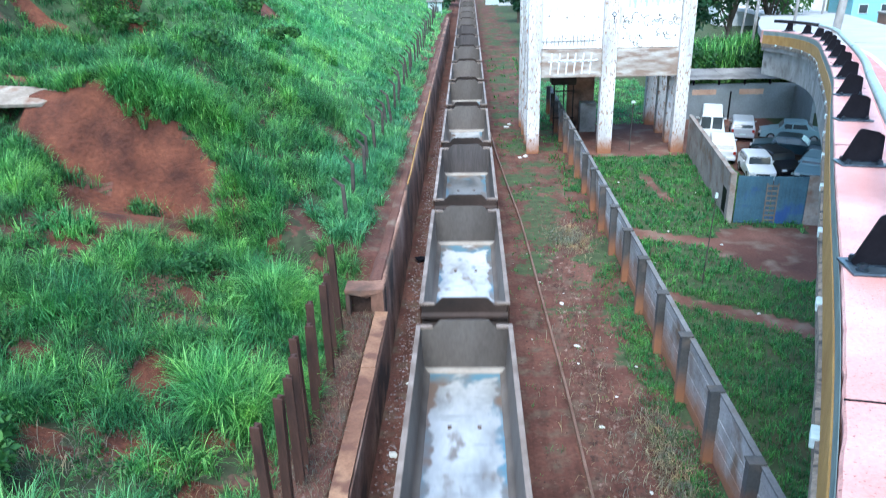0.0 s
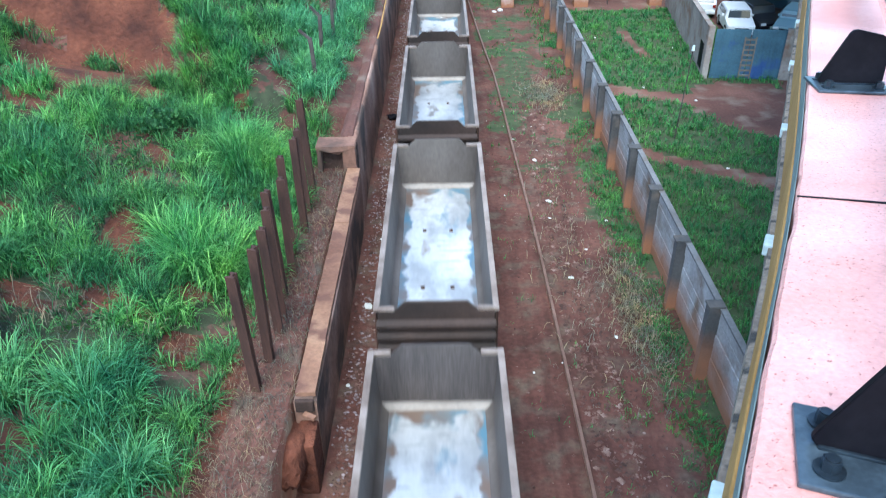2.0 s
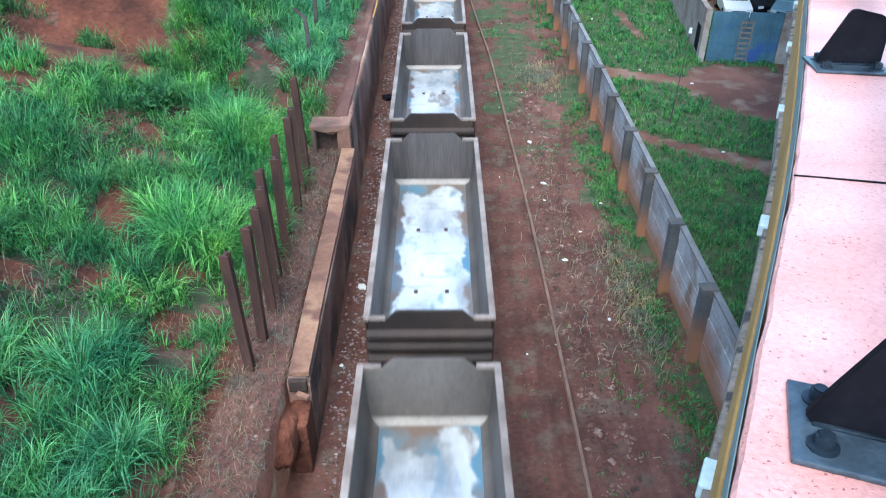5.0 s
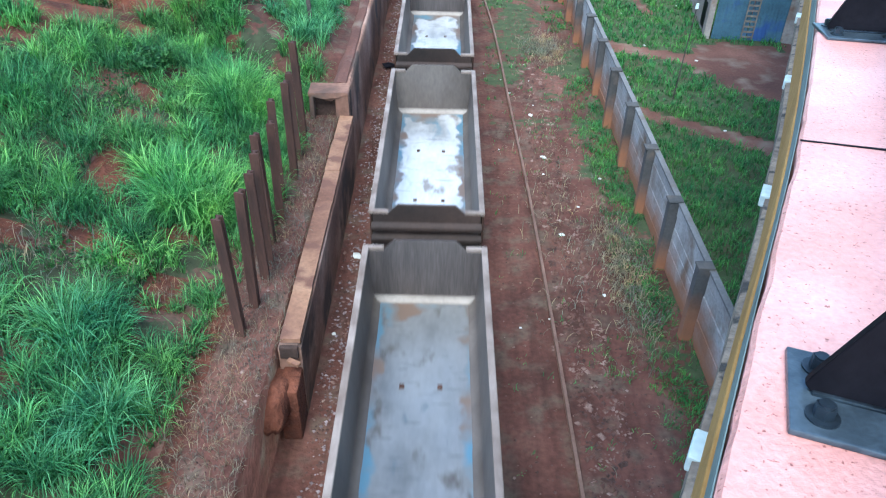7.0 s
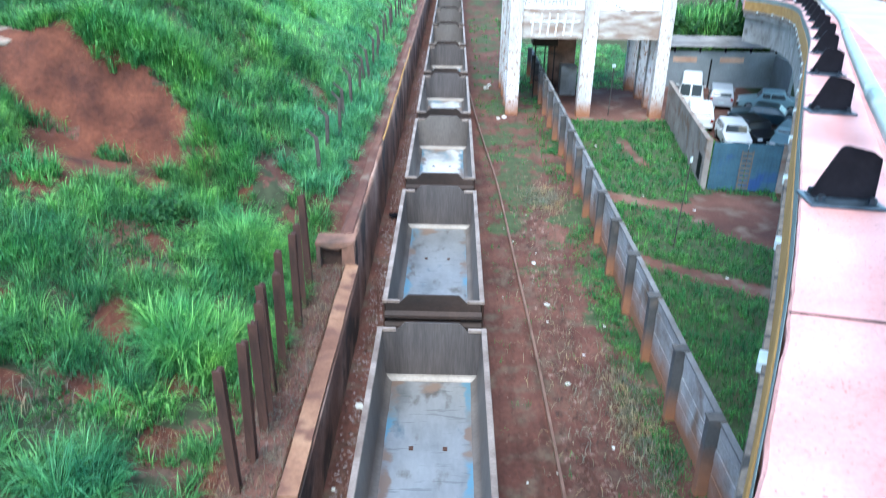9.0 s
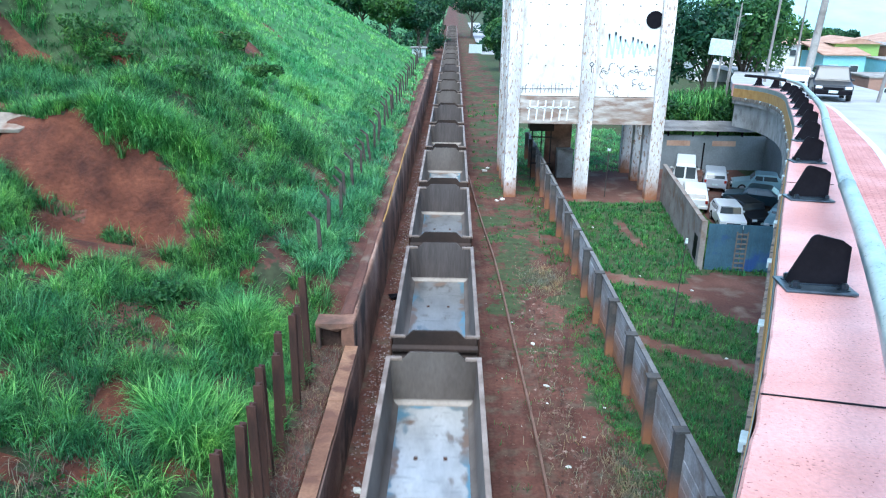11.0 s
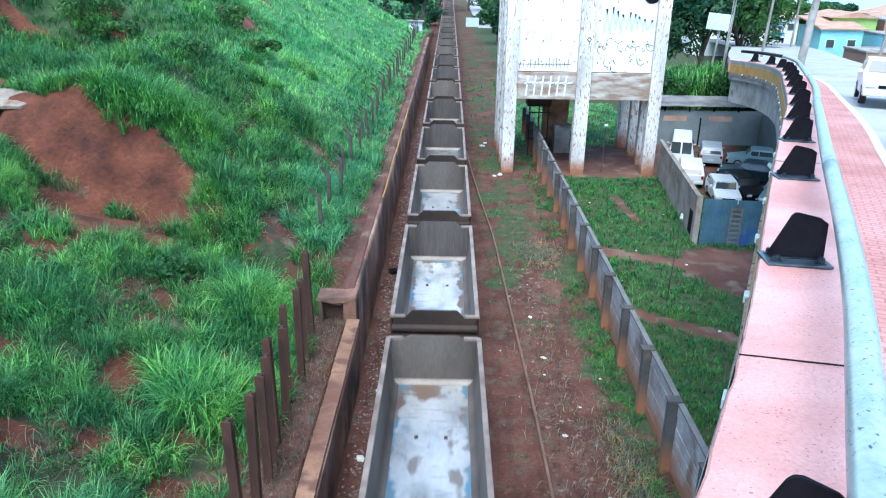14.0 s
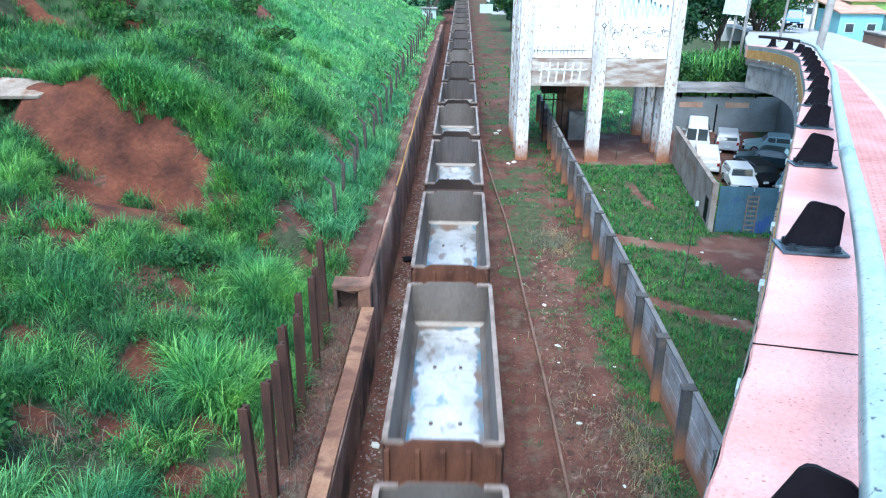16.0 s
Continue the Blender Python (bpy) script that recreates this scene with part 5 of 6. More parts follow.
M["white"] = surface("white_paint", [(0.3, (0.40, 0.50, 0.49)), (0.7, (0.58, 0.66, 0.65))], (0.75, 1.05), 5, 30, 0.6, bump=0.2)
M["rubble"] = surface("pebbly_concrete", [(0.3, (0.14, 0.11, 0.09)), (0.7, (0.34, 0.27, 0.2))], (0.45, 1.2), 4, 25, 0.95, bump=1.0, stain=((0.05, 0.045, 0.04), 8, 0.55, 0.65))
build_parapet_details()


# ---- cars ----
M["glass"] = plain("dark_car_glass", (0.05, 0.06, 0.065), 0.05)
M["tyre"] = plain("tyre_rubber", (0.012, 0.012, 0.012), 0.85)
M["hub"] = plain("wheel_steel", (0.35, 0.35, 0.36), 0.4, 0.7)
M["lamp"] = plain("lamp_lens", (0.55, 0.56, 0.56), 0.15)
M["taillamp"] = plain("red_lamp_lens", (0.25, 0.02, 0.015), 0.2)


def paint(name, c):
    return surface(name, [(0.3, tuple(v * 0.9 for v in c)), (0.7, c)], (0.92, 1.03), 1.0, 20, 0.3, bump=0.02, spec=0.5)


PAINT = {"white": paint("white_car_paint", (0.72, 0.73, 0.72)), "silver": paint("silver_car_paint", (0.36, 0.38, 0.40)), "dark": paint("dark_green_blue_paint", (0.02, 0.045, 0.055)),
         "black": paint("black_car_paint", (0.012, 0.013, 0.016)), "teal": paint("pale_teal_paint", (0.22, 0.33, 0.35)), "blue": paint("blue_truck_paint", (0.10, 0.26, 0.42))}


def make_car(name, colour, label, category, L=4.2, W=1.68, H=1.42, shape="hatch"):
    """Rows across the body, narrowed towards the roof; x across, y forward, origin on the ground under its middle."""
    t = thing(name, pose(0, 0, 0), label, category)
    h = L / 2
    if shape == "van":
        side = [(-h, 0.35), (-h, 1.0), (-h + 0.06, H - 0.12), (-h + 0.2, H), (h - 1.15, H), (h - 0.75, H - 0.1), (h - 0.35, 1.05), (h - 0.02, 0.88), (h, 0.35)]
        cabin = (-h + 0.1, h - 0.5)
    elif shape == "pickup":
        side = [(-h, 0.4), (-h, 0.92), (-0.35, 0.94), (-0.28, H - 0.03), (-0.15, H), (0.75, H), (0.95, H - 0.06), (h - 1.15, 0.98), (h - 0.05, 0.86), (h, 0.4)]
        cabin = (-0.3, h - 1.2)
    elif shape == "sedan":
        side = [(-h, 0.3), (-h + 0.02, 0.85), (-h + 0.75, 0.93), (-h + 1.25, H - 0.06), (-h + 1.5, H), (0.35, H), (0.55, H - 0.04), (h - 1.25, 0.93), (h - 0.1, 0.72), (h, 0.3)]
        cabin = (-h + 0.8, h - 1.3)
    else:
        side = [(-h, 0.3), (-h + 0.03, 0.9), (-h + 0.35, H - 0.1), (-h + 0.6, H), (0.45, H), (0.65, H - 0.04), (h - 1.2, 0.93), (h - 0.1, 0.74), (h, 0.3)]
        cabin = (-h + 0.15, h - 1.25)

    def half(z):
        return W / 2 - (0.03 if z < 0.5 else 0) - max(0, z - 0.9) * 0.24
    cols = (-1.0, -0.92, -0.5, 0.0, 0.5, 0.92, 1.0)
    vs, fs = [], []
    for c in cols:
        for (y, z) in side:
            k = 0.96 if abs(c) == 1.0 else 1.0
            zz = z * (0.985 if abs(c) == 1.0 and z > 1.0 else 1.0)
            vs.append((c * half(z), y * k, zz))
    n = len(side)
    for i in range(len(cols) - 1):
        for j in range(n - 1):
            fs.append((i * n + j, (i + 1) * n + j, (i + 1) * n + j + 1, i * n + j + 1))
    fs.append(tuple(range(n)))
    fs.append(tuple(range((len(cols) - 1) * n, len(cols) * n))[::-1])
    for i in range(len(cols) - 1):
        fs.append((i * n, i * n + n - 1, (i + 1) * n + n - 1, (i + 1) * n))
    body = soup("body", vs, fs, PAINT[colour], t)
    body.data.polygons.foreach_set("use_smooth", [False] * len(body.data.polygons))
    # glass: windscreen, rear window, side windows, set just proud of the sheet
    def pane(pts, nm):
        c = sum((Vector(p) for p in pts), Vector()) / len(pts)
        nrm = (Vector(pts[1]) - Vector(pts[0])).cross(Vector(pts[2]) - Vector(pts[0])).normalized()
        if nrm.dot(c - Vector((0, 0, 0.7))) < 0:
            nrm = -nrm
        bm = bmesh.new()
        prism(bm, [Vector(p) + nrm * 0.004 for p in pts], nrm * 0.01)
        part(nm, bm, M["glass"], t, "dark glass")
    def on(y):
        for (a, za), (b, zb) in zip(side, side[1:]):
            if a <= y <= b and b > a:
                return za + (zb - za) * (y - a) / (b - a)
        return 0.9
    roof_f = max(y for y, z in side if z > H - 0.12)
    roof_r = min(y for y, z in side if z > H - 0.14)
    fy = cabin[1] + (0.03 if shape != "van" else 0.02)
    z1, z0 = H - 0.1, on(fy) + 0.04
    y_f = roof_f + 0.04
    pane([(-half(z0) * 0.88, fy, on(fy) + 0.02), (half(z0) * 0.88, fy, on(fy) + 0.02), (half(z1) * 0.9, y_f, on(y_f) - 0.01), (-half(z1) * 0.9, y_f, on(y_f) - 0.01)], "windscreen")
    ry = roof_r - 0.02
    if shape in ("hatch", "van"):
        yb = side[1][0] + 0.05
        zb = 0.98 if shape == "hatch" else 1.12
        yb = -h + (0.04 if shape == "van" else 0.09)
        for sx in ((-1, 1) if shape == "van" else (0,)):
            if sx:
                xa, xb = sorted((sx * 0.06, sx * half(1.4) * 0.86))
            else:
                xa, xb = -half(1.1) * 0.82, half(1.1) * 0.82
            pane([(xa, yb - 0.02, zb), (xb, yb - 0.02, zb), (xb * (0.97), ry - 0.02, H - 0.2), (xa * 0.97, ry - 0.02, H - 0.2)], "rear_window")
    else:
        yb = cabin[0] + 0.05
        pane([(-half(1) * 0.84, yb, on(yb) + 0.02), (half(1) * 0.84, yb, on(yb) + 0.02), (half(1.3) * 0.86, ry, H - 0.09), (-half(1.3) * 0.86, ry, H - 0.09)], "rear_window")
    for sx in (-1, 1):
        spans = ((cabin[0] + 0.35, -0.02), (0.05, cabin[1] - 0.25)) if shape != "pickup" else ((-0.18, cabin[1] - 0.2),)
        for (a, b) in spans:
            if b - a < 0.25:
                continue
            za, zb = 0.97, H - 0.14
            pane([(sx * (half(za)), a, za), (sx * (half(za)), b, za), (sx * (half(zb)), min(b, roof_f - 0.02), zb), (sx * (half(zb)), max(a, roof_r + 0.06), zb)], "side_window")
    for y, nm in ((h, "front_bumper"), (-h, "rear_bumper")):
        part(nm, bm_box((0, y * 0.985, 0.42), (W * 0.96, 0.16, 0.2), 0.04), PAINT[colour] if colour in ("white", "silver") else M["black"], t)
    part("grille", bm_box((0, h + 0.075 - 0.06, 0.6), (W * 0.5, 0.04, 0.1), 0.01), M["black"], t, "dark grille")
    part("number_plate", bm_box((0, h + 0.08 - 0.03, 0.45), (0.4, 0.02, 0.13)), M["white"], t, "blank pale number plate")
    part("number_plate", bm_box((0, -h - 0.05, 0.55), (0.4, 0.02, 0.13)), M["white"], t, "blank pale number plate")
    for sx in (-1, 1):
        part("headlight", bm_box((sx * W * 0.37, h - 0.03, 0.64), (0.3, 0.12, 0.14), 0.03), M["lamp"], t, "clear headlight")
        part("tail_light", bm_box((sx * W * 0.42, -h + 0.02, 0.78), (0.16, 0.08, 0.2), 0.02), M["taillamp"], t, "red tail light")
        part("mirror", bm_box((sx * (W / 2 + 0.06), cabin[1] - 0.3, 1.0), (0.16, 0.08, 0.12), 0.03), PAINT[colour], t)
        for y in (-h + 0.72, h - 0.78):
            bm = bmesh.new()
            cyl(bm, (sx * (W / 2 - 0.19), y, 0.3), (sx * (W / 2 + 0.005), y, 0.3), 0.30, n=20)
            wheel = part("wheel", bm, M["tyre"], t, "black tyre")
            bm = bmesh.new()
            cyl(bm, (sx * (W / 2 - 0.02), y, 0.3), (sx * (W / 2 + 0.012), y, 0.3), 0.19, n=14)
            part("rim", bm, M["hub"], wheel, "steel wheel rim")
    return t


def put(ob, x, y, turn, z=0.0):
    ob.matrix_world = pose(x, y, z, 0, 0, turn)
    return ob


put(make_car("van", "white", "white passenger van parked behind the yard wall", "van", 4.9, 1.9, 2.15, "van"), 17.9, 56.2, -17)
put(make_car("estate_car", "white", "white estate car with dark rear window in the yard", "car", 4.3, 1.68, 1.5, "hatch"), 17.0, 50.8, -15)
put(make_car("silver_hatchback", "silver", "silver hatchback parked by the grey shed", "car", 3.9, 1.64, 1.45, "hatch"), 20.2, 56.3, -17)
put(make_car("small_white_car", "white", "small white car close behind the blue gate", "car", 3.7, 1.56, 1.38, "hatch"), 17.7, 46.2, 172)
put(make_car("dark_saloon", "dark", "dark green saloon parked in the crowded yard", "car", 4.3, 1.68, 1.4, "sedan"), 21.3, 50.9, 62)
put(make_car("teal_saloon", "teal", "pale teal saloon parked under the bridge", "car", 4.3, 1.68, 1.42, "sedan"), 23.2, 54.8, 70)
put(make_car("black_hatchback", "black", "black hatchback beside the yard gate", "car", 3.8, 1.6, 1.4, "hatch"), 19.2, 47.0, 190)
put(make_car("blue_grey_car", "teal", "blue-grey hatchback nosing towards the gate", "car", 3.9, 1.62, 1.4, "hatch"), 21.0, 45.6, 145)
put(make_car("dark_hatchback", "dark", "dark hatchback under the bridge edge", "car", 3.9, 1.62, 1.4, "hatch"), 22.6, 48.3, 140)


# ---- yard beyond the boundary wall ----
M["yardwall"] = surface("stained_plaster_wall", [(0.3, (0.17, 0.14, 0.12)), (0.7, (0.30, 0.26, 0.23))], (0.65, 1.1), 0.8, 10, 0.9, bump=0.3, stain=((0.15, 0.085, 0.055), 1.4, 0.52, 0.7), local=False)
M["bluegate"] = surface("faded_blue_sheet", [(0.3, (0.035, 0.085, 0.12)), (0.7, (0.065, 0.14, 0.19))], (0.7, 1.1), 0.9, 8, 0.6, 0.1, bump=0.15, stain=((0.025, 0.07, 0.20), 0.7, 0.55, 0.66))
M["gaterust"] = surface("rusty_brown_bars", [(0.3, (0.10, 0.085, 0.07)), (0.7, (0.19, 0.165, 0.14))], (0.7, 1.1), 2, 14, 0.8)
M["shed"] = surface("grey_shed_plaster", [(0.3, (0.16, 0.18, 0.19)), (0.7, (0.24, 0.265, 0.28))], (0.75, 1.08), 0.5, 8, 0.9, bump=0.2, local=False)
M["shedroof"] = surface("weathered_fibre_roof", [(0.3, (0.14, 0.13, 0.12)), (0.7, (0.32, 0.30, 0.28))], (0.65, 1.1), 0.7, 8, 0.95, bump=0.3, local=False)
M["tile"] = surface("clay_roof_tiles", [(0.3, (0.34, 0.20, 0.14)), (0.7, (0.52, 0.34, 0.25))], (0.7, 1.1), 0.9, 8, 0.9, bump=0.4, local=False)


def along(a, b):
    d = Vector((b[0] - a[0], b[1] - a[1], 0))
    return d.length, math.degrees(math.atan2(d.y, d.x)), ((a[0] + b[0]) / 2, (a[1] + b[1]) / 2)


def build_yard():
    w = thing("yard_wall", pose(0, 0, 0), "brown-stained plastered yard wall with a coping", "wall", kind="structure")
    for a, b in (((13.55, 38.4), (15.1, 51.9)), ((17.1, 37.75), (18.4, 37.4))):
        ln, turn, c = along(a, b)
        o = part("wall_panel", bm_box((0, 0, 1.25), (ln, 0.18, 2.5), 0.01), M["yardwall"], w)
        o.matrix_world = pose(c[0], c[1], 0, 0, 0, turn)
        o = part("wall_coping", bm_box((0, 0, 2.54), (ln, 0.26, 0.07), 0.012), M["yardwall"], w)
        o.matrix_world = pose(c[0], c[1], 0, 0, 0, turn)
    o = part("wall_pier", bm_box((0, 0, 1.3), (0.3, 0.3, 2.7), 0.015), M["yardwall"], w)
    o.matrix_world = pose(13.5, 38.2, 0, 0, 0, 0)
    o = part("meter_niche", bm_box((0, 0, 0.85), (0.9, 0.06, 1.3), 0.01), M["black"], w, "dark niche in the wall")
    ln, turn, c = along((13.55, 38.4), (15.1, 51.9))
    o.matrix_world = pose(13.68 - 0.09, 39.35, 0, 0, 0, turn)
    g = thing("yard_gate", pose(13.72, 38.1, 0, 0, 0, -6), "faded blue sheet-steel double gate, closed", "gate")
    for k in range(2):
        leaf = part("gate_leaf", bm_box((0.86 + 1.72 * k, 0, 1.25), (1.68, 0.05, 2.5), 0.008), M["bluegate"], g)
        for j in range(9):
            part("rib", bm_box((0.12 + 1.72 * k + 0.185 * j, -0.035, 1.25), (0.05, 0.03, 2.46), 0.006), M["bluegate"], leaf)
    lad = part("gate_ladder", bm_box((1.45, -0.07, 1.1), (0.06, 0.04, 2.1), 0.005), M["gaterust"], g, "rust-brown welded ladder bars")
    part("ladder_stile", bm_box((1.98, -0.07, 1.1), (0.06, 0.04, 2.1), 0.005), M["gaterust"], lad)
    for j in range(8):
        part("rung", bm_box((1.715, -0.07, 0.2 + 0.26 * j), (0.5, 0.04, 0.09), 0.005), M["gaterust"], lad)
    # shed at the back of the yard
    s = thing("shed", pose(0, 0, 0), "long grey plastered shed with a low weathered roof", "shed")
    part("front_wall", bm_box((22.2, 62.0, 1.35), (9.6, 0.2, 2.9), 0.01), M["shed"], s)
    part("end_wall", bm_box((17.5, 65.0, 1.35), (0.2, 5.8, 2.9), 0.01), M["shed"], s)
    for x in (18.9, 22.6):
        part("brick_panel", bm_box((x, 61.89, 2.15), (1.9, 0.03, 0.42), 0.005), M["tile"], s, "panel of red hollow bricks")
    part("door_leaf", bm_box((21.0, 61.88, 1.1), (0.12, 0.05, 2.2), 0.005), M["black"], s)
    for k in range(9):
        o = part("roof_sheet", bm_box((0, 0, 0), (1.08, 3.6, 0.05), 0.01), M["shedroof"], s)
        o.matrix_world = pose(17.7 + k * 1.06, 63.2, 3.35 + 0.02 * (k % 2), 4, 0, 0)
    for k in range(5):
        part("roof_post", bm_box((18 + 2 * k, 61.95, 2.95), (0.14, 0.14, 0.5), 0.01), M["black"], s)
    # building under the bridge with two small windows
    b = thing("building_under_bridge", pose(0, 0, 0), "grey plastered building under the bridge with small windows", "building")
    part("wall", bm_box((29.0, 63.5, 2.7), (5.6, 0.25, 5.4), 0.01), M["shed"], b)
    part("wall", bm_box((26.1, 60.9, 1.3), (0.25, 5.0, 2.6), 0.01), M["shed"], b)
    for z in (1.4, 3.2):
        win = part("window", bm_box((26.9, 63.34, z), (0.9, 0.08, 1.2), 0.01), M["white"], b, "white framed window")
        for dx in (-0.2, 0.2):
            part("pane", bm_box((26.9 + dx, 63.29, z), (0.3, 0.03, 1.0)), M["glass"], win, "dark pane")


build_yard()


def build_field_pole():
    t = thing("field_pole", pose(10.1, 30.8, 0, 1, 2, 0), "thin leaning grey pole with a small lamp", "pole")
    bm = bmesh.new()
    cyl(bm, (0, 0, -0.2), (0, 0, 3.85), 0.028, 0.02, 8)
    part("mast", bm, M["oldpost"], t)
    bm = bmesh.new()
    cyl(bm, (0, 0, 3.85), (0, 0, 4.05), 0.07, 0.05, 10)
    part("lamp_head", bm, M["white"], t, "small pale lamp head")


build_field_pole()


# ---- tower: scrawls and dark machinery below ----
def strokes(name, parent, lines, width, mat, y, label):
    bm = bmesh.new()
    for pts in lines:
        for (xa, za), (xb, zb) in zip(pts, pts[1:]):
            ln = math.hypot(xb - xa, zb - za)
            rot = Matrix.Rotation(-math.atan2(zb - za, xb - xa), 3, "Y")
            box(bm, ((xa + xb) / 2, y, (za + zb) / 2), (ln + width * 0.6, 0.008, width), 0, rot)
    part(name, bm, mat, parent, label)["kind"] = "stuff"


M["bluepaint"] = plain("pale_blue_spray", (0.46, 0.62, 0.68), 0.7)
M["whitepaint"] = plain("white_spray", (0.70, 0.72, 0.72), 0.7)
M["darkpaint"] = plain("dark_spray", (0.05, 0.05, 0.06), 0.7)


def build_scrawls():
    r = random.Random(4)
    def loop(cx, cz, rx, rz, a0, a1, n=9):
        return [(cx + rx * math.cos(a0 + (a1 - a0) * k / n), cz + rz * math.sin(a0 + (a1 - a0) * k / n)) for k in range(n + 1)]
    lines = []
    for k in range(9):
        x = 10.6 + 0.36 * k
        lines.append([(x, 9.6 + r.uniform(-0.1, 0.3)), (x + r.uniform(0.05, 0.25), 11.2 - 0.09 * k + r.uniform(-0.3, 0.1)), (x + 0.3, 9.9 + r.uniform(-0.2, 0.4))])
    strokes("blue_scrawl", tower, lines, 0.13, M["bluepaint"], 52.36, "pale blue sprayed bars")
    lines = []
    for (x0, x1, z0, z1, n) in ((10.4, 12.0, 8.3, 9.0, 9), (12.3, 13.8, 8.4, 9.2, 9), (10.7, 11.6, 7.25, 7.8, 7), (12.7, 13.3, 7.6, 8.1, 4)):
        for _ in range(n):
            x, z, s = r.uniform(x0, x1), r.uniform(z0, z1), r.uniform(0.1, 0.3)
            lines.append(loop(x, z, s, s * r.uniform(0.6, 1.3), r.uniform(0, 3), r.uniform(3.5, 6.5)))
    for k in range(14):
        x = 5.1 + 0.25 * k
        lines.append([(x, 7.2), (x + r.uniform(-.06, .1), 7.2 + r.uniform(0.25, 0.75))])
    lines.append([(5.0, 7.45), (8.6, 7.5)])
    strokes("dark_scrawl", tower, lines, 0.028, M["darkpaint"], 52.355, "thin dark scrawled lines")
    lines = []
    for i in range(6):
        x = 5.6 + 0.52 * i
        lines += [[(x, 5.4), (x + 0.1, 6.7)], [(x - 0.1, 6.2), (x + 0.5, 6.3)]]
    strokes("white_scrawl", tower, lines, 0.10, M["whitepaint"], 52.15, "pale sprayed bars on the beam")
    lines = [[(9.6, 9.3), (9.75, 9.15), (9.6, 9.0), (9.45, 9.15), (9.6, 9.3)], [(9.6, 9.0), (9.6, 8.6)]]
    strokes("ring_mark", tower, lines, 0.05, M["darkpaint"], 51.985, "dark ring mark on the pillar")


build_scrawls()


def build_tower_base():
    t = thing("steel_hopper", pose(0, 0, 0), "dark rusty steel hopper under the silo", "hopper")
    bm = bmesh.new()
    box(bm, (7.2, 58.0, 4.2), (1.8, 1.6, 0.9), 0.05)
    part("body", bm, M["dark_steel"], t)
    for x in (6.5, 7.2, 7.9):
        part("strut", bm_box((x, 57.3, 2.0), (0.09, 0.09, 4.0), 0.01), M["dark_steel"], t)
    for z in (1.3, 3.3):
        part("cross_bar", bm_box((7.2, 57.3, z), (1.6, 0.08, 0.1), 0.01), M["dark_steel"], t)
    o = part("brown_pier", bm_box((8.75, 59.6, 2.5), (2.0, 0.5, 5.1), 0.03), M["redconc"])
    tagged(o, "earth-stained concrete pier under the silo", "pier")
    o = part("concrete_block", bm_box((9.2, 58.6, 1.1), (1.2, 1.0, 2.2), 0.04), M["concrete"])
    tagged(o, "stained concrete block standing under the silo", "block")
    n = thing("notice_post", pose(0, 0, 0), "thin grey post standing by the silo", "post")
    bm = bmesh.new()
    cyl(bm, (11.3, 52.6, -0.1), (11.35, 52.6, 3.3), 0.035, n=8)
    part("mast", bm, M["oldpost"], n)
    part("lamp_head", bm_box((11.35, 52.6, 3.35), (0.25, 0.15, 0.15), 0.02), M["white"], n)


build_tower_base()


# ---- trees and bushes ----
M["bark"] = surface("grey_brown_bark", [(0.3, (0.06, 0.045, 0.035)), (0.7, (0.14, 0.11, 0.085))], (0.6, 1.1), 1.5, 10, 0.95, bump=0.5)


def leaf_cloud(name, blobs, leaves, size, mat, parent=None, label=""):
    """Many small folded leaf quads spread in and on uneven blobs (centre, radii)."""
    vol = np.array([b[1][0] * b[1][1] * b[1][2] for b in blobs]) ** 0.67
    pick = rng.choice(len(blobs), leaves, p=vol / vol.sum())
    c = np.array([b[0] for b in blobs])[pick]
    r = np.array([b[1] for b in blobs])[pick]
    d = rng.normal(0, 1, (leaves, 3))
    d /= np.linalg.norm(d, axis=1)[:, None]
    p = c + d * r * (rng.uniform(0.55, 1.08, leaves) ** 0.6)[:, None]
    a = rng.normal(0, 1, (leaves, 3)); a /= np.linalg.norm(a, axis=1)[:, None]
    b = np.cross(a, d); b /= (np.linalg.norm(b, axis=1)[:, None] + 1e-6)
    s = (size * rng.uniform(0.6, 1.4, leaves))[:, None]
    V = np.stack([p - a * s, p + b * s * 0.45, p + a * s, p - b * s * 0.45], 1).reshape(-1, 3)
    me = bpy.data.meshes.new(name)
    me.vertices.add(len(V)); me.vertices.foreach_set("co", V.reshape(-1).astype(np.float32))
    me.loops.add(4 * leaves); me.loops.foreach_set("vertex_index", np.arange(4 * leaves, dtype=np.int32))
    me.polygons.add(leaves); me.polygons.foreach_set("loop_start", np.arange(0, 4 * leaves, 4, dtype=np.int32))
    me.update(calc_edges=True)
    me.materials.append(mat)
    ob = place(name, me, parent)
    if label:
        ob["label"] = label
    return ob


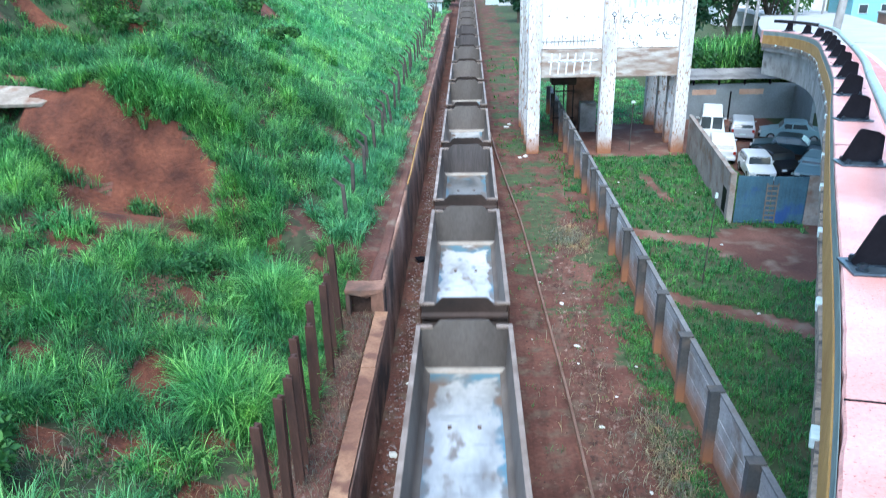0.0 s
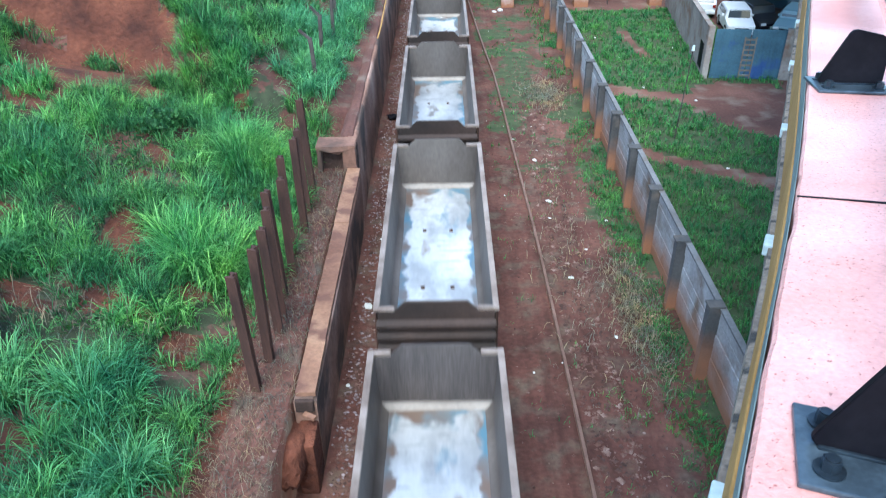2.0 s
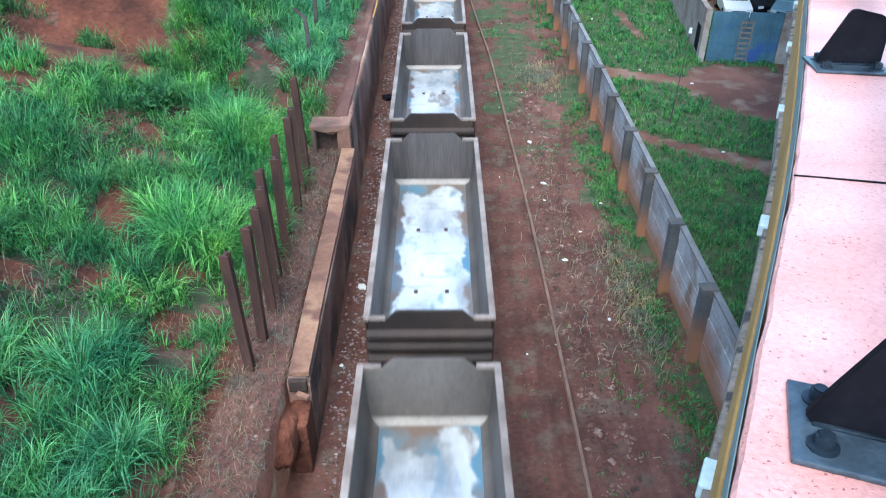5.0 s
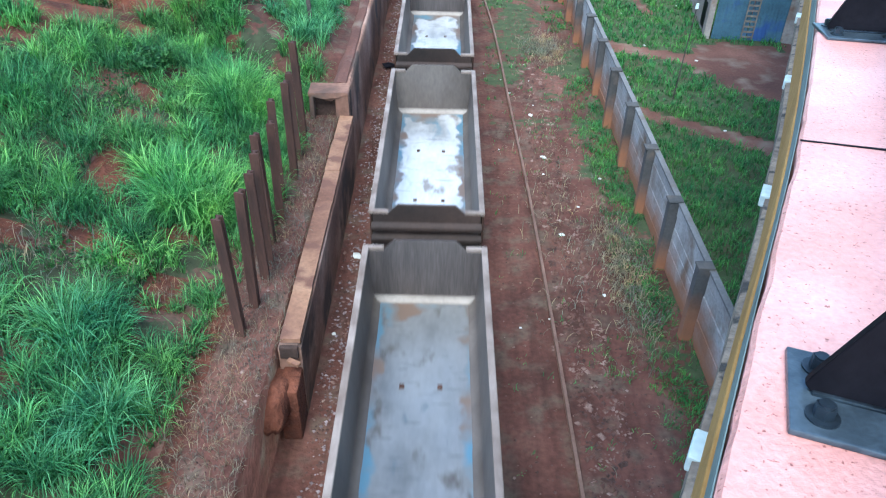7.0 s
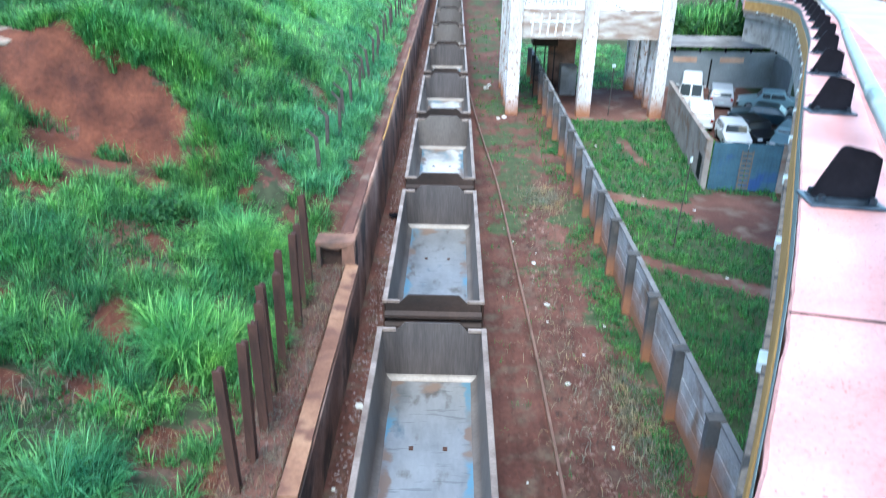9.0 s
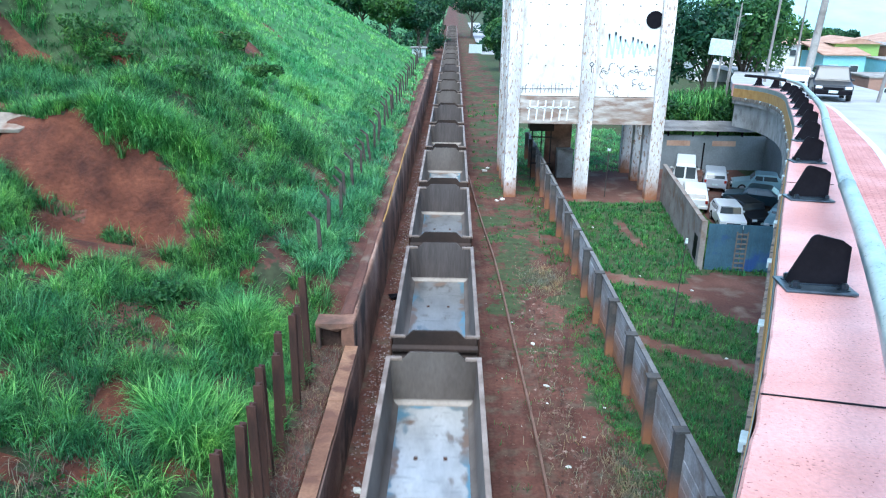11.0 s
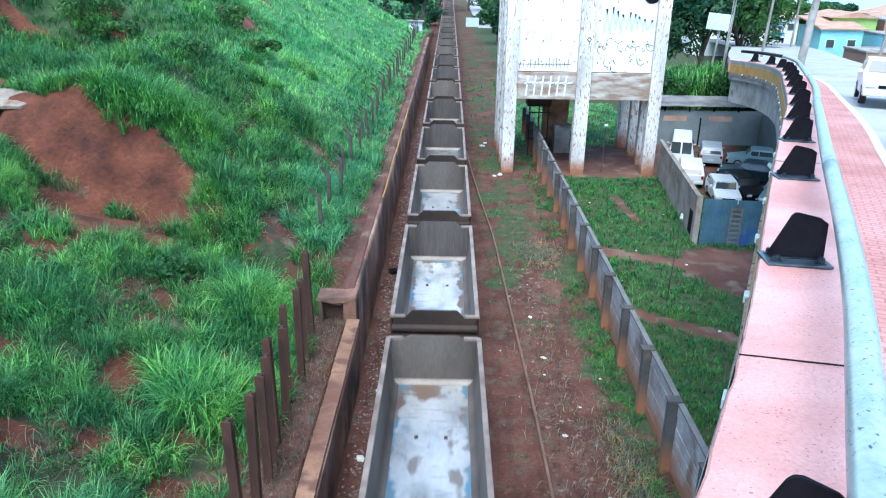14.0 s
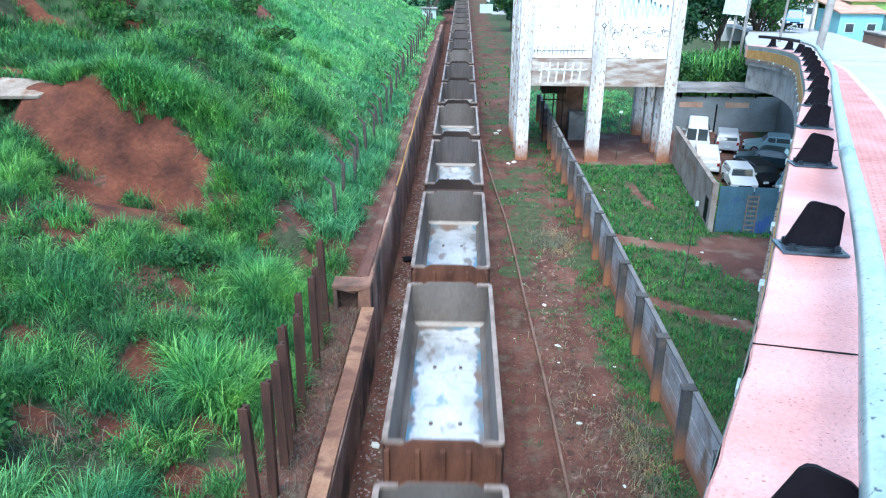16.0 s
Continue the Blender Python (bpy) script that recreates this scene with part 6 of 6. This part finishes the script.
def make_tree(x, y, z, h, spread, mat, leaves=5000, size=0.22):
    t = thing("tree", pose(x, y, z), "leafy broad-crowned green tree beyond the tracks", "tree", "background trees")
    bm = bmesh.new()
    cyl(bm, (0, 0, -0.3), (0.1, 0, h * 0.45), 0.03 * h, 0.018 * h, 9)
    blobs = []
    for k in range(7):
        a = 2 * math.pi * k / 7 + random.uniform(-0.4, 0.4)
        rr = spread * random.uniform(0.35, 0.75)
        e = (rr * math.cos(a), rr * math.sin(a), h * random.uniform(0.5, 0.9))
        cyl(bm, (0.1, 0, h * random.uniform(0.28, 0.45)), e, 0.010 * h, 0.004 * h, 6)
        blobs.append((e, (spread * random.uniform(0.3, 0.5), spread * random.uniform(0.3, 0.5), h * random.uniform(0.12, 0.2))))
    for _ in range(5):
        blobs.append(((spread * random.uniform(-.4, .4), spread * random.uniform(-.4, .4), h * random.uniform(0.6, 0.92)), (spread * 0.42, spread * 0.42, h * 0.15)))
    part("trunk", bm, M["bark"], t)
    leaf_cloud("crown", blobs, leaves, size, mat, t)
    return t


for (x, y, z, h, s, dark) in ((27.5, 84, 0, 13.5, 5.0, 1), (33.0, 88, 0, 14.0, 5.5, 0), (24.0, 92, 0, 14.0, 5.0, 1), (38.5, 98, 1, 13.0, 5.0, 0), (43.5, 118, 2, 11.5, 4.5, 1), (20.5, 82, 0, 11.0, 3.6, 1), (50, 150, 1, 9.5, 4, 1),
                              (8.6, 108, 0, 9.0, 3.2, 1), (10.4, 122, 0, 10.5, 3.8, 1), (9.0, 140, 0, 10.0, 3.6, 0), (11, 160, 0, 12, 4.5, 1), (14.0, 190, 0, 13, 5, 1), (12, 98, 0, 8, 3, 0),
                              (-6.5, 152, 2.0, 10.0, 4.5, 1), (-11.5, 146, 3.0, 10, 4.5, 0), (-17, 150, 4, 11, 5, 1), (-24, 150, 5, 12, 5.5, 0), (-5.5, 175, 0, 13, 5, 1), (-9, 210, 0, 15, 6, 1), (60, 132, 2, 6.5, 3.4, 0), (70, 142, 2, 6, 3.5, 1), (48, 190, 0, 9, 5, 1), (6, 240, 0, 14, 6, 1), (-3, 260, 0, 14, 6, 0)):
    make_tree(x, y, z, h, s, M["leaf_dark" if dark else "leaf"], 4500, 0.24 + y * 0.0008)


def build_bushes():
    blobs = []
    for _ in range(80):
        u = random.uniform(0, 1)
        blobs.append(((17.8 + 10.5 * u, 68.5 + random.uniform(-1.5, 3.5), random.uniform(1.2, 4.3 + 0.9 * u)), (random.uniform(0.8, 1.5), random.uniform(0.8, 1.4), random.uniform(0.7, 1.3))))
    ob = leaf_cloud("bush_thicket", blobs, 34000, 0.2, M["leaf"])
    tagged(ob, "dense rank green thicket behind the shed", "bushes", kind="stuff")
    x = rng.uniform(17.5, 28.8, 2600); y = rng.uniform(67, 71, 2600)
    z = 3.6 + 0.1 * (x - 18.5) + rng.uniform(-1.6, 0.9, 2600)
    ob = blades("thicket_canes", np.stack([x, y, z], 1), rng.uniform(0.8, 1.5, 2600), np.full(2600, 0.06), rng.uniform(0.5, 1.1, 2600), M["tuft"], "tall cane grass topping the thicket", "grass")
    # far scrub along the track's end
    blobs = [((random.choice((-1, 1)) * random.uniform(5, 30) + 3, random.uniform(170, 300), random.uniform(0.5, 3)), (2.5, 2.5, 1.8)) for _ in range(60)]
    tagged(leaf_cloud("far_scrub", blobs, 9000, 0.5, M["leaf_dark"]), "dark scrub far along the railway", "bushes", kind="stuff")
    # dark shrubs on the upper bank
    for cx, cy, rad in ((-21.3, 47.6, 1.5), (-20.2, 46.6, 1.1), (-14.3, 40.4, 0.9), (-17.2, 45.0, 1.0), (-23.8, 49.5, 1.4), (-15.6, 54.5, 1.1), (-12.5, 51.0, 0.8), (-9.5, 24.4, 0.5), (-12.0, 17.2, 0.9), (-10.8, 13.4, 0.8)):
        z = hill_far(cx, cy)
        blobs = [((cx + random.gauss(0, rad * 0.9), cy + random.gauss(0, rad * 0.7), z + rad * random.uniform(0.0, 0.8)), (rad * random.uniform(0.3, 0.6), rad * random.uniform(0.3, 0.6), rad * random.uniform(0.25, 0.5))) for _ in range(12)]
        tagged(leaf_cloud("shrub", blobs, 1500, 0.12, M["leaf"]), "dark leafy shrub growing on the grassy bank", "shrub", "shrubs on the bank")
    # small broad-leaved weeds among the bank's grass
    blobs = []
    while len(blobs) < 90:
        x, y = random.uniform(-16, -4.2), random.uniform(11, 46)
        if not bare(x, y):
            blobs.append(((x, y, hill_z(x, y) + 0.18), (random.uniform(0.3, 0.8), random.uniform(0.3, 0.8), random.uniform(0.18, 0.4))))
    tagged(leaf_cloud("bank_weeds", blobs, 14000, 0.055, M["leaf"]), "broad-leaved weeds among the bank grass", "weeds", kind="stuff")


build_bushes()


# ---- town, street furniture and hills in the distance ----
WALLS = {k: surface(k + "_house_wall", [(0.3, tuple(v * 0.85 for v in c)), (0.7, c)], (0.8, 1.05), 0.4, 4, 0.85, bump=0.1, local=False) for k, c in
         {"cyan": (0.30, 0.62, 0.68), "white": (0.72, 0.72, 0.70), "green": (0.30, 0.46, 0.13), "brick": (0.34, 0.20, 0.15), "cream": (0.60, 0.52, 0.42)}.items()}


def make_house(x, y, z, w, d, h, wall, roof="flat", nwin=3, turn=0):
    t = thing("house", pose(x, y, z, 0, 0, turn), {"cyan": "cyan painted", "white": "white painted", "green": "green painted", "brick": "bare brick", "cream": "cream painted"}[wall] + " small town house beyond the bridge", "house", "houses beyond the bridge")
    part("wall", bm_box((0, 0, h / 2 - 1.5), (w, d, h + 3), 0.02), WALLS[wall], t)
    if roof == "gable":
        bm = bmesh.new()
        prism(bm, [(-w / 2 - 0.4, -d / 2 - 0.4, h), (w / 2 + 0.4, -d / 2 - 0.4, h), (0, -d / 2 - 0.4, h + w * 0.12)], (0, d + 0.8, 0))
        part("roof", bm, M["tile"], t, "clay tiled roof")
    elif roof == "shed":
        o = part("roof", bm_box((0, 0, 0), (w + 0.7, d + 0.9, 0.16), 0.02), M["tile"], t, "clay tiled roof")
        o.matrix_basis = pose(0, 0, h + 0.45, 9, 0, 0)
    else:
        part("parapet", bm_box((0, 0, h + 0.1), (w + 0.2, d + 0.2, 0.2), 0.02), M["concrete"], t)
    for k in range(nwin):
        wx = -w / 2 + w * (k + 0.5) / nwin
        win = part("window", bm_box((wx, -d / 2 - 0.02, h * 0.58), (1.1, 0.08, 1.1), 0.01), M["white"], t, "white framed window")
        part("pane", bm_box((wx, -d / 2 - 0.07, h * 0.58), (0.9, 0.03, 0.9)), M["glass"], win, "dark pane")


for args in ((46.8, 96, 3.0, 5, 6, 4.2, "cyan", "shed", 2), (49.8, 100, 3.0, 5.5, 7, 5.2, "green", "gable", 1), (54.8, 93, 2.0, 8, 6, 4.6, "cyan", "flat", 3), (48.4, 88, 1.5, 4.6, 5, 3.7, "brick", "flat", 1), (57.5, 100, 2.5, 8, 7, 5.4, "brick", "flat", 3),
             (44, 132, 2, 7, 7, 5.0, "white", "gable", 3), (52, 128, 3, 7, 7, 3.6, "white", "shed", 3), (64, 114, 2, 9, 8, 4.6, "white", "gable", 3), (38.5, 150, 2, 8, 8, 5, "cream", "shed", 3), (60, 150, 3, 8, 8, 4.5, "white", "gable", 3), (51.5, 82, 0.5, 6, 4, 2.4, "cream", "shed", 2), (74, 130, 2, 10, 8, 5, "white", "gable", 3)):
    make_house(*args)


def build_street():
    # the road runs on from the ramp
    pts = [(20.4, 39.5), (23.2, 50.0), (28, 64), (34, 80), (41, 100), (47, 125), (52, 160), (58, 210)]
    vs, fs = [], []
    for i, p in enumerate(resample(pts, 4)):
        z = max(2.6, deck_z(p.y) - 0.565) if p.y < 130 else 2.6
        vs += [(p.x - 4.2, p.y + 1.6, z), (p.x + 4.2, p.y - 1.6, z), (p.x + 4.2, p.y - 1.6, z - 0.5), (p.x - 4.2, p.y + 1.6, z - 0.5)]
    n = len(vs) // 4
    for i in range(n - 1):
        for j in range(4):
            fs.append((4 * i + j, 4 * i + (j + 1) % 4, 4 * i + 4 + (j + 1) % 4, 4 * i + 4 + j))
    fs += [(0, 1, 2, 3), (4 * n - 4, 4 * n - 3, 4 * n - 2, 4 * n - 1)]
    tagged(soup("road", vs, fs, M["asphalt"]), "pale asphalt street leading into the town", "road", kind="structure")


build_street()


def make_pole(x, y, z0, h, r, label, lean=0, arm=0.0, mat="concrete"):
    t = thing("street_lamp" if arm else "utility_pole", pose(x, y, z0, 0, lean, 0), label, "street lamp" if arm else "pole")
    bm = bmesh.new()
    cyl(bm, (0, 0, -1.5), (0, 0, h), r, r * 0.65, 12)
    part("mast", bm, M[mat], t)
    if arm:
        bm = bmesh.new()
        cyl(bm, (0, 0, h - 0.1), (arm, 0, h + 0.25), r * 0.5, r * 0.4, 8)
        part("arm", bm, M[mat], t)
        part("lamp_head", bm_box((arm * 1.1, 0, h + 0.27), (0.6, 0.22, 0.12), 0.03), M["white"], t)
    return t


make_pole(22.1, 48.4, 8.0, 9.5, 0.26, "thick grey concrete utility pole beside the bridge road", 4.5)
make_pole(24.3, 60.0, 6.5, 9.0, 0.12, "slim grey lamp post behind the parapet", 3.0, 1.3, "shedroof")
make_pole(24.6, 68.5, 5.0, 8.0, 0.09, "slim steel post near the billboard", 2.5, 0, "shedroof")
make_pole(25.2, 70.5, 5.0, 6.8, 0.07, "thin steel lamp post near the billboard", 2.0, 0.8, "shedroof")
make_pole(21.2, 38.4, 8.5, 8.5, 0.09, "slim steel lamp post beside the road", 6.0, 0, "shedroof")
make_pole(40.5, 92, 3.5, 11.0, 0.14, "distant grey utility pole in the town", 2.0, 0, "shedroof")


def build_billboard():
    t = thing("billboard", pose(25.4, 75.0, 0, 0, 5, 0), "blank white billboard on a steel post among the trees", "billboard")
    part("panel", bm_box((-0.2, 0, 8.9), (2.4, 0.12, 1.5), 0.02), M["white"], t, "blank white panel")
    bm = bmesh.new()
    cyl(bm, (0, 0.15, -0.2), (0, 0.15, 9.5), 0.12, 0.1, 10)
    part("mast", bm, M["shedroof"], t)


build_billboard()


def build_rail_crossing():
    o = part("white_wall", bm_box((5.6, 181, 1.0), (3.0, 0.3, 2.0), 0.02), M["white"])
    tagged(o, "low whitewashed wall end beside the far track", "wall")
    vs, fs = sweep([((9.5, y, 0.02), (1, 0)) for y in (178, 220, 280, 360)], [(-2.6, -0.1), (-2.6, 0.05), (2.6, 0.05), (2.6, -0.1)])
    tagged(soup("far_street", vs, fs, M["asphalt"]), "pale street running beside the far railway", "road", kind="structure")
    h = thing("white_hut", pose(-5.2, 128, 2.6), "small whitewashed hut at the far foot of the bank", "hut")
    part("wall", bm_box((0, 0, 0.8), (2.2, 2.0, 2.6), 0.02), M["white"], h)
    part("roof", bm_box((0, 0, 2.2), (2.7, 2.5, 0.14), 0.02), M["shedroof"], h)
    part("door", bm_box((0.3, -1.02, 0.55), (0.7, 0.06, 1.8), 0.01), M["shed"], h)


build_rail_crossing()


def build_far_hills():
    # distance haze is mixed into the hills' own colour, pale and bluish
    m = surface("haze_tinted_hill", [(0.3, (0.24, 0.42, 0.44)), (0.7, (0.36, 0.54, 0.54))], (0.75, 1.1), 0.012, 0.12, 1.0, bump=0.0, spec=0.0, local=False)
    nx, ny = 60, 14
    vs, fs = [], []
    for j in range(ny):
        for i in range(nx):
            x = -500 + 2000 * i / (nx - 1)
            y = 215 + 45 * j
            ridge = 150 + 45 * noise.noise(Vector((x * 0.003, 3, 0))) + 20 * noise.noise(Vector((x * 0.012, 8, 0)))
            z = ridge * math.sin(math.pi / 2 * j / (ny - 1)) * smooth_step(30, 110, x - 0.25 * (y - 215)) + 8 * noise.noise(Vector((x * 0.02, y * 0.02, 0))) - 6
            vs.append((x, y, z))
    for j in range(ny - 1):
        for i in range(nx - 1):
            fs.append((j * nx + i, j * nx + i + 1, (j + 1) * nx + i + 1, (j + 1) * nx + i))
    tagged(soup("far_hills", vs, fs, m, smooth=True), "wooded hills behind the town, haze put into their blue-green colour", "hills", kind="structure")


build_far_hills()


# ---- litter and stones ----
M["paper"] = plain("white_litter", (0.55, 0.55, 0.51), 0.8)
M["stone"] = surface("pale_stone", [(0.3, (0.22, 0.17, 0.14)), (0.7, (0.45, 0.40, 0.36))], (0.7, 1.1), 4, 30, 0.9)


def crumpled(s, r):
    bm = bmesh.new()
    bmesh.ops.create_icosphere(bm, subdivisions=1, radius=s)
    for v in bm.verts:
        v.co.x *= r.uniform(0.7, 1.6)
        v.co.y *= r.uniform(0.6, 1.3)
        v.co.z *= r.uniform(0.2, 0.7)
    return bm


def build_litter():
    r = random.Random(11)
    spots = [(4.06, 25.4, 0.10), (4.15, 20.5, 0.09), (3.9, 28.9, 0.09), (3.95, 24.2, 0.05), (3.2, 31, 0.06), (4.0, 51.2, 0.2), (3.6, 51.0, 0.14), (3.1, 60, 0.25), (3.4, 61, 0.2), (5.0, 17.6, 0.06), (4.9, 22.2, 0.05), (-2.1, 19.2, 0.14), (-2.35, 15.8, 0.06), (-1.95, 23, 0.06), (5.9, 24.0, 0.06), (9.9, 41.6, 0.08), (10.2, 37, 0.07), (12.2, 35, 0.08), (8.6, 33, 0.07), (11.5, 28, 0.07), (13.2, 43, 0.08), (9.2, 45.2, 0.08)]
    for _ in range(24):
        spots.append((r.uniform(2.1, 6.4), r.uniform(14, 50), r.uniform(0.018, 0.038)))
    for x, y, s in spots:
        ob = part("litter_scrap", crumpled(s, r), M["paper"])
        ob.matrix_world = pose(x, y, ground_z(x, y) + s * 0.25, 0, 0, r.uniform(0, 180))
        tagged(ob, "crumpled white scrap of litter lying on the earth", "litter", "litter beside the track")
    # stones and clods, too many to tell apart
    vs, fs = [], []
    for _ in range(6500):
        x = r.choice((r.gauss(4.2, 0.45), r.gauss(4.6, 0.9), r.uniform(1.9, 6.6), r.uniform(-2.5, -1.6), r.uniform(-4.2, -3.2)))
        y = r.uniform(9, 42) if x > -3 else r.uniform(9, 23.5)
        s = r.choice((0.02, 0.025, 0.03, 0.05))
        z = ground_z(x, y)
        k = len(vs)
        for dx, dy, dz in ((1, 0, 0), (0, 1, 0), (-1, 0, 0), (0, -1, 0), (0, 0, 1)):
            vs.append((x + dx * s * r.uniform(0.7, 1.4), y + dy * s * r.uniform(0.7, 1.4), z - 0.004 + dz * s * r.uniform(0.6, 1.1)))
        fs += [(k, k + 1, k + 4), (k + 1, k + 2, k + 4), (k + 2, k + 3, k + 4), (k + 3, k, k + 4)]
    for _ in range(2600):
        x = r.choice((r.gauss(4.55, 0.13), r.gauss(3.72, 0.16), r.gauss(4.1, 0.3), r.gauss(-2.05, 0.28)))
        y = r.uniform(9, 34) if x > 0 else r.uniform(9, 60)
        s = r.choice((0.03, 0.045, 0.06, 0.085))
        if 0 < x < 3.6 or -1.65 < x <= 0 or x < -2.5:
            continue
        z = ground_z(x, y)
        k = len(vs)
        for dx, dy, dz in ((1, 0, 0), (0.2, 1, 0), (-1, 0.2, 0), (0, -1, 0), (0.2, 0.1, 1)):
            vs.append((x + dx * s * r.uniform(0.6, 1.3), y + dy * s * r.uniform(0.6, 1.3), z - 0.004 + dz * s * r.uniform(0.5, 1.0)))
        fs += [(k, k + 1, k + 4), (k + 1, k + 2, k + 4), (k + 2, k + 3, k + 4), (k + 3, k, k + 4)]
    tagged(soup("stones", vs, fs, M["clod"]), "small stones and red clods strewn along the track", "stones", kind="stuff")
    vs, fs = [], []
    for _ in range(1800):
        x, y, s = r.gauss(-2.12, 0.22), r.uniform(9, 75), r.choice((0.03, 0.045, 0.06))
        if not -2.55 < x < -1.7:
            continue
        z, k = ground_z(x, y), len(vs)
        for dx, dy, dz in ((1, 0, 0), (0.2, 1, 0), (-1, 0.2, 0), (0, -1, 0), (0.2, 0.1, 1)):
            vs.append((x + dx * s * r.uniform(0.6, 1.3), y + dy * s * r.uniform(0.6, 1.3), z - 0.004 + dz * s * r.uniform(0.5, 1.0)))
        fs += [(k, k + 1, k + 4), (k + 1, k + 2, k + 4), (k + 2, k + 3, k + 4), (k + 3, k, k + 4)]
    tagged(soup("ballast", vs, fs, M["ballast"]), "pale purplish ballast stones beside the wagons", "stones", kind="stuff")
    bag = part("rubbish_bag", crumpled(0.28, r), M["black"])
    bag.matrix_world = pose(-2.1, 33.4, 0.12)
    tagged(bag, "black rubbish bag dumped beside the wagons", "bag")


M["ballast"] = surface("purplish_ballast", [(0.35, (0.10, 0.075, 0.075)), (0.55, (0.22, 0.175, 0.175)), (0.75, (0.42, 0.36, 0.36))], (0.7, 1.1), 4.0, 30, 0.9, local=False)
M["clod"] = surface("clods", [(0.35, (0.05, 0.026, 0.02)), (0.55, (0.12, 0.06, 0.045)), (0.75, (0.34, 0.25, 0.21))], (0.7, 1.1), 2.5, 30, 0.95, local=False)
build_litter()

# ---- traffic on the bridge ----
white_saloon = make_car("white_saloon", "white", "white saloon car driving up the bridge road", "car", 4.2, 1.68, 1.44, "sedan")
dark_car = make_car("dark_suv", "black", "dark sport utility car driving up the bridge road", "car", 4.3, 1.75, 1.65, "hatch")
blue_truck = make_car("blue_pickup", "blue", "blue pickup truck coming along the town street", "truck", 4.8, 1.8, 1.9, "pickup")
def motions():
    for w, y0 in wagons:
        walk(w, [(t, pose(0, s + y0, 0)) for t, s in TRAIN])
    slope = -3.9

    def drive(car, rows):
        keys = []
        for t, x, y, turn in rows:
            keys.append((t, pose(x, y, deck_z(y) - 0.56 if y < 56 else 7.5 - 0.05 * (y - 56), -slope, 0, turn)))
        walk(car, keys)

    drive(white_saloon, [(0.0, 66, 190, 166), (6.0, 47, 118, 162), (9.0, 31, 76, 160), (10.5, 22.8, 52, 160), (11.8, 19.6, 43.0, 159), (12.5, 17.8, 36.3, 158), (13.0, 17.1, 33.5, 157), (13.6, 16.1, 29.8, 156), (14.0, 14.9, 26.0, 155), (14.45, 11.3, 17.6, 155), (15.2, 7.2, 7.5, 155), (16.0, 4.2, 0.0, 155)])
    drive(dark_car, [(0.0, 58, 170, 166), (6.0, 37, 92, 160), (9.5, 24.3, 55, 160), (9.7, 23.6, 53.5, 160), (11.8, 17.4, 31.8, 157), (12.0, 16.9, 30.2, 156), (12.5, 15.2, 26.2, 155), (13.5, 11.6, 18, 155), (16.0, 3.0, -3.0, 155)])
    drive(blue_truck, [(0.0, 72, 230, 166), (9.0, 47, 128, 164), (12.5, 39.2, 94, 162), (13.2, 38.0, 91, 162), (16.0, 36.0, 86, 162)])


motions()
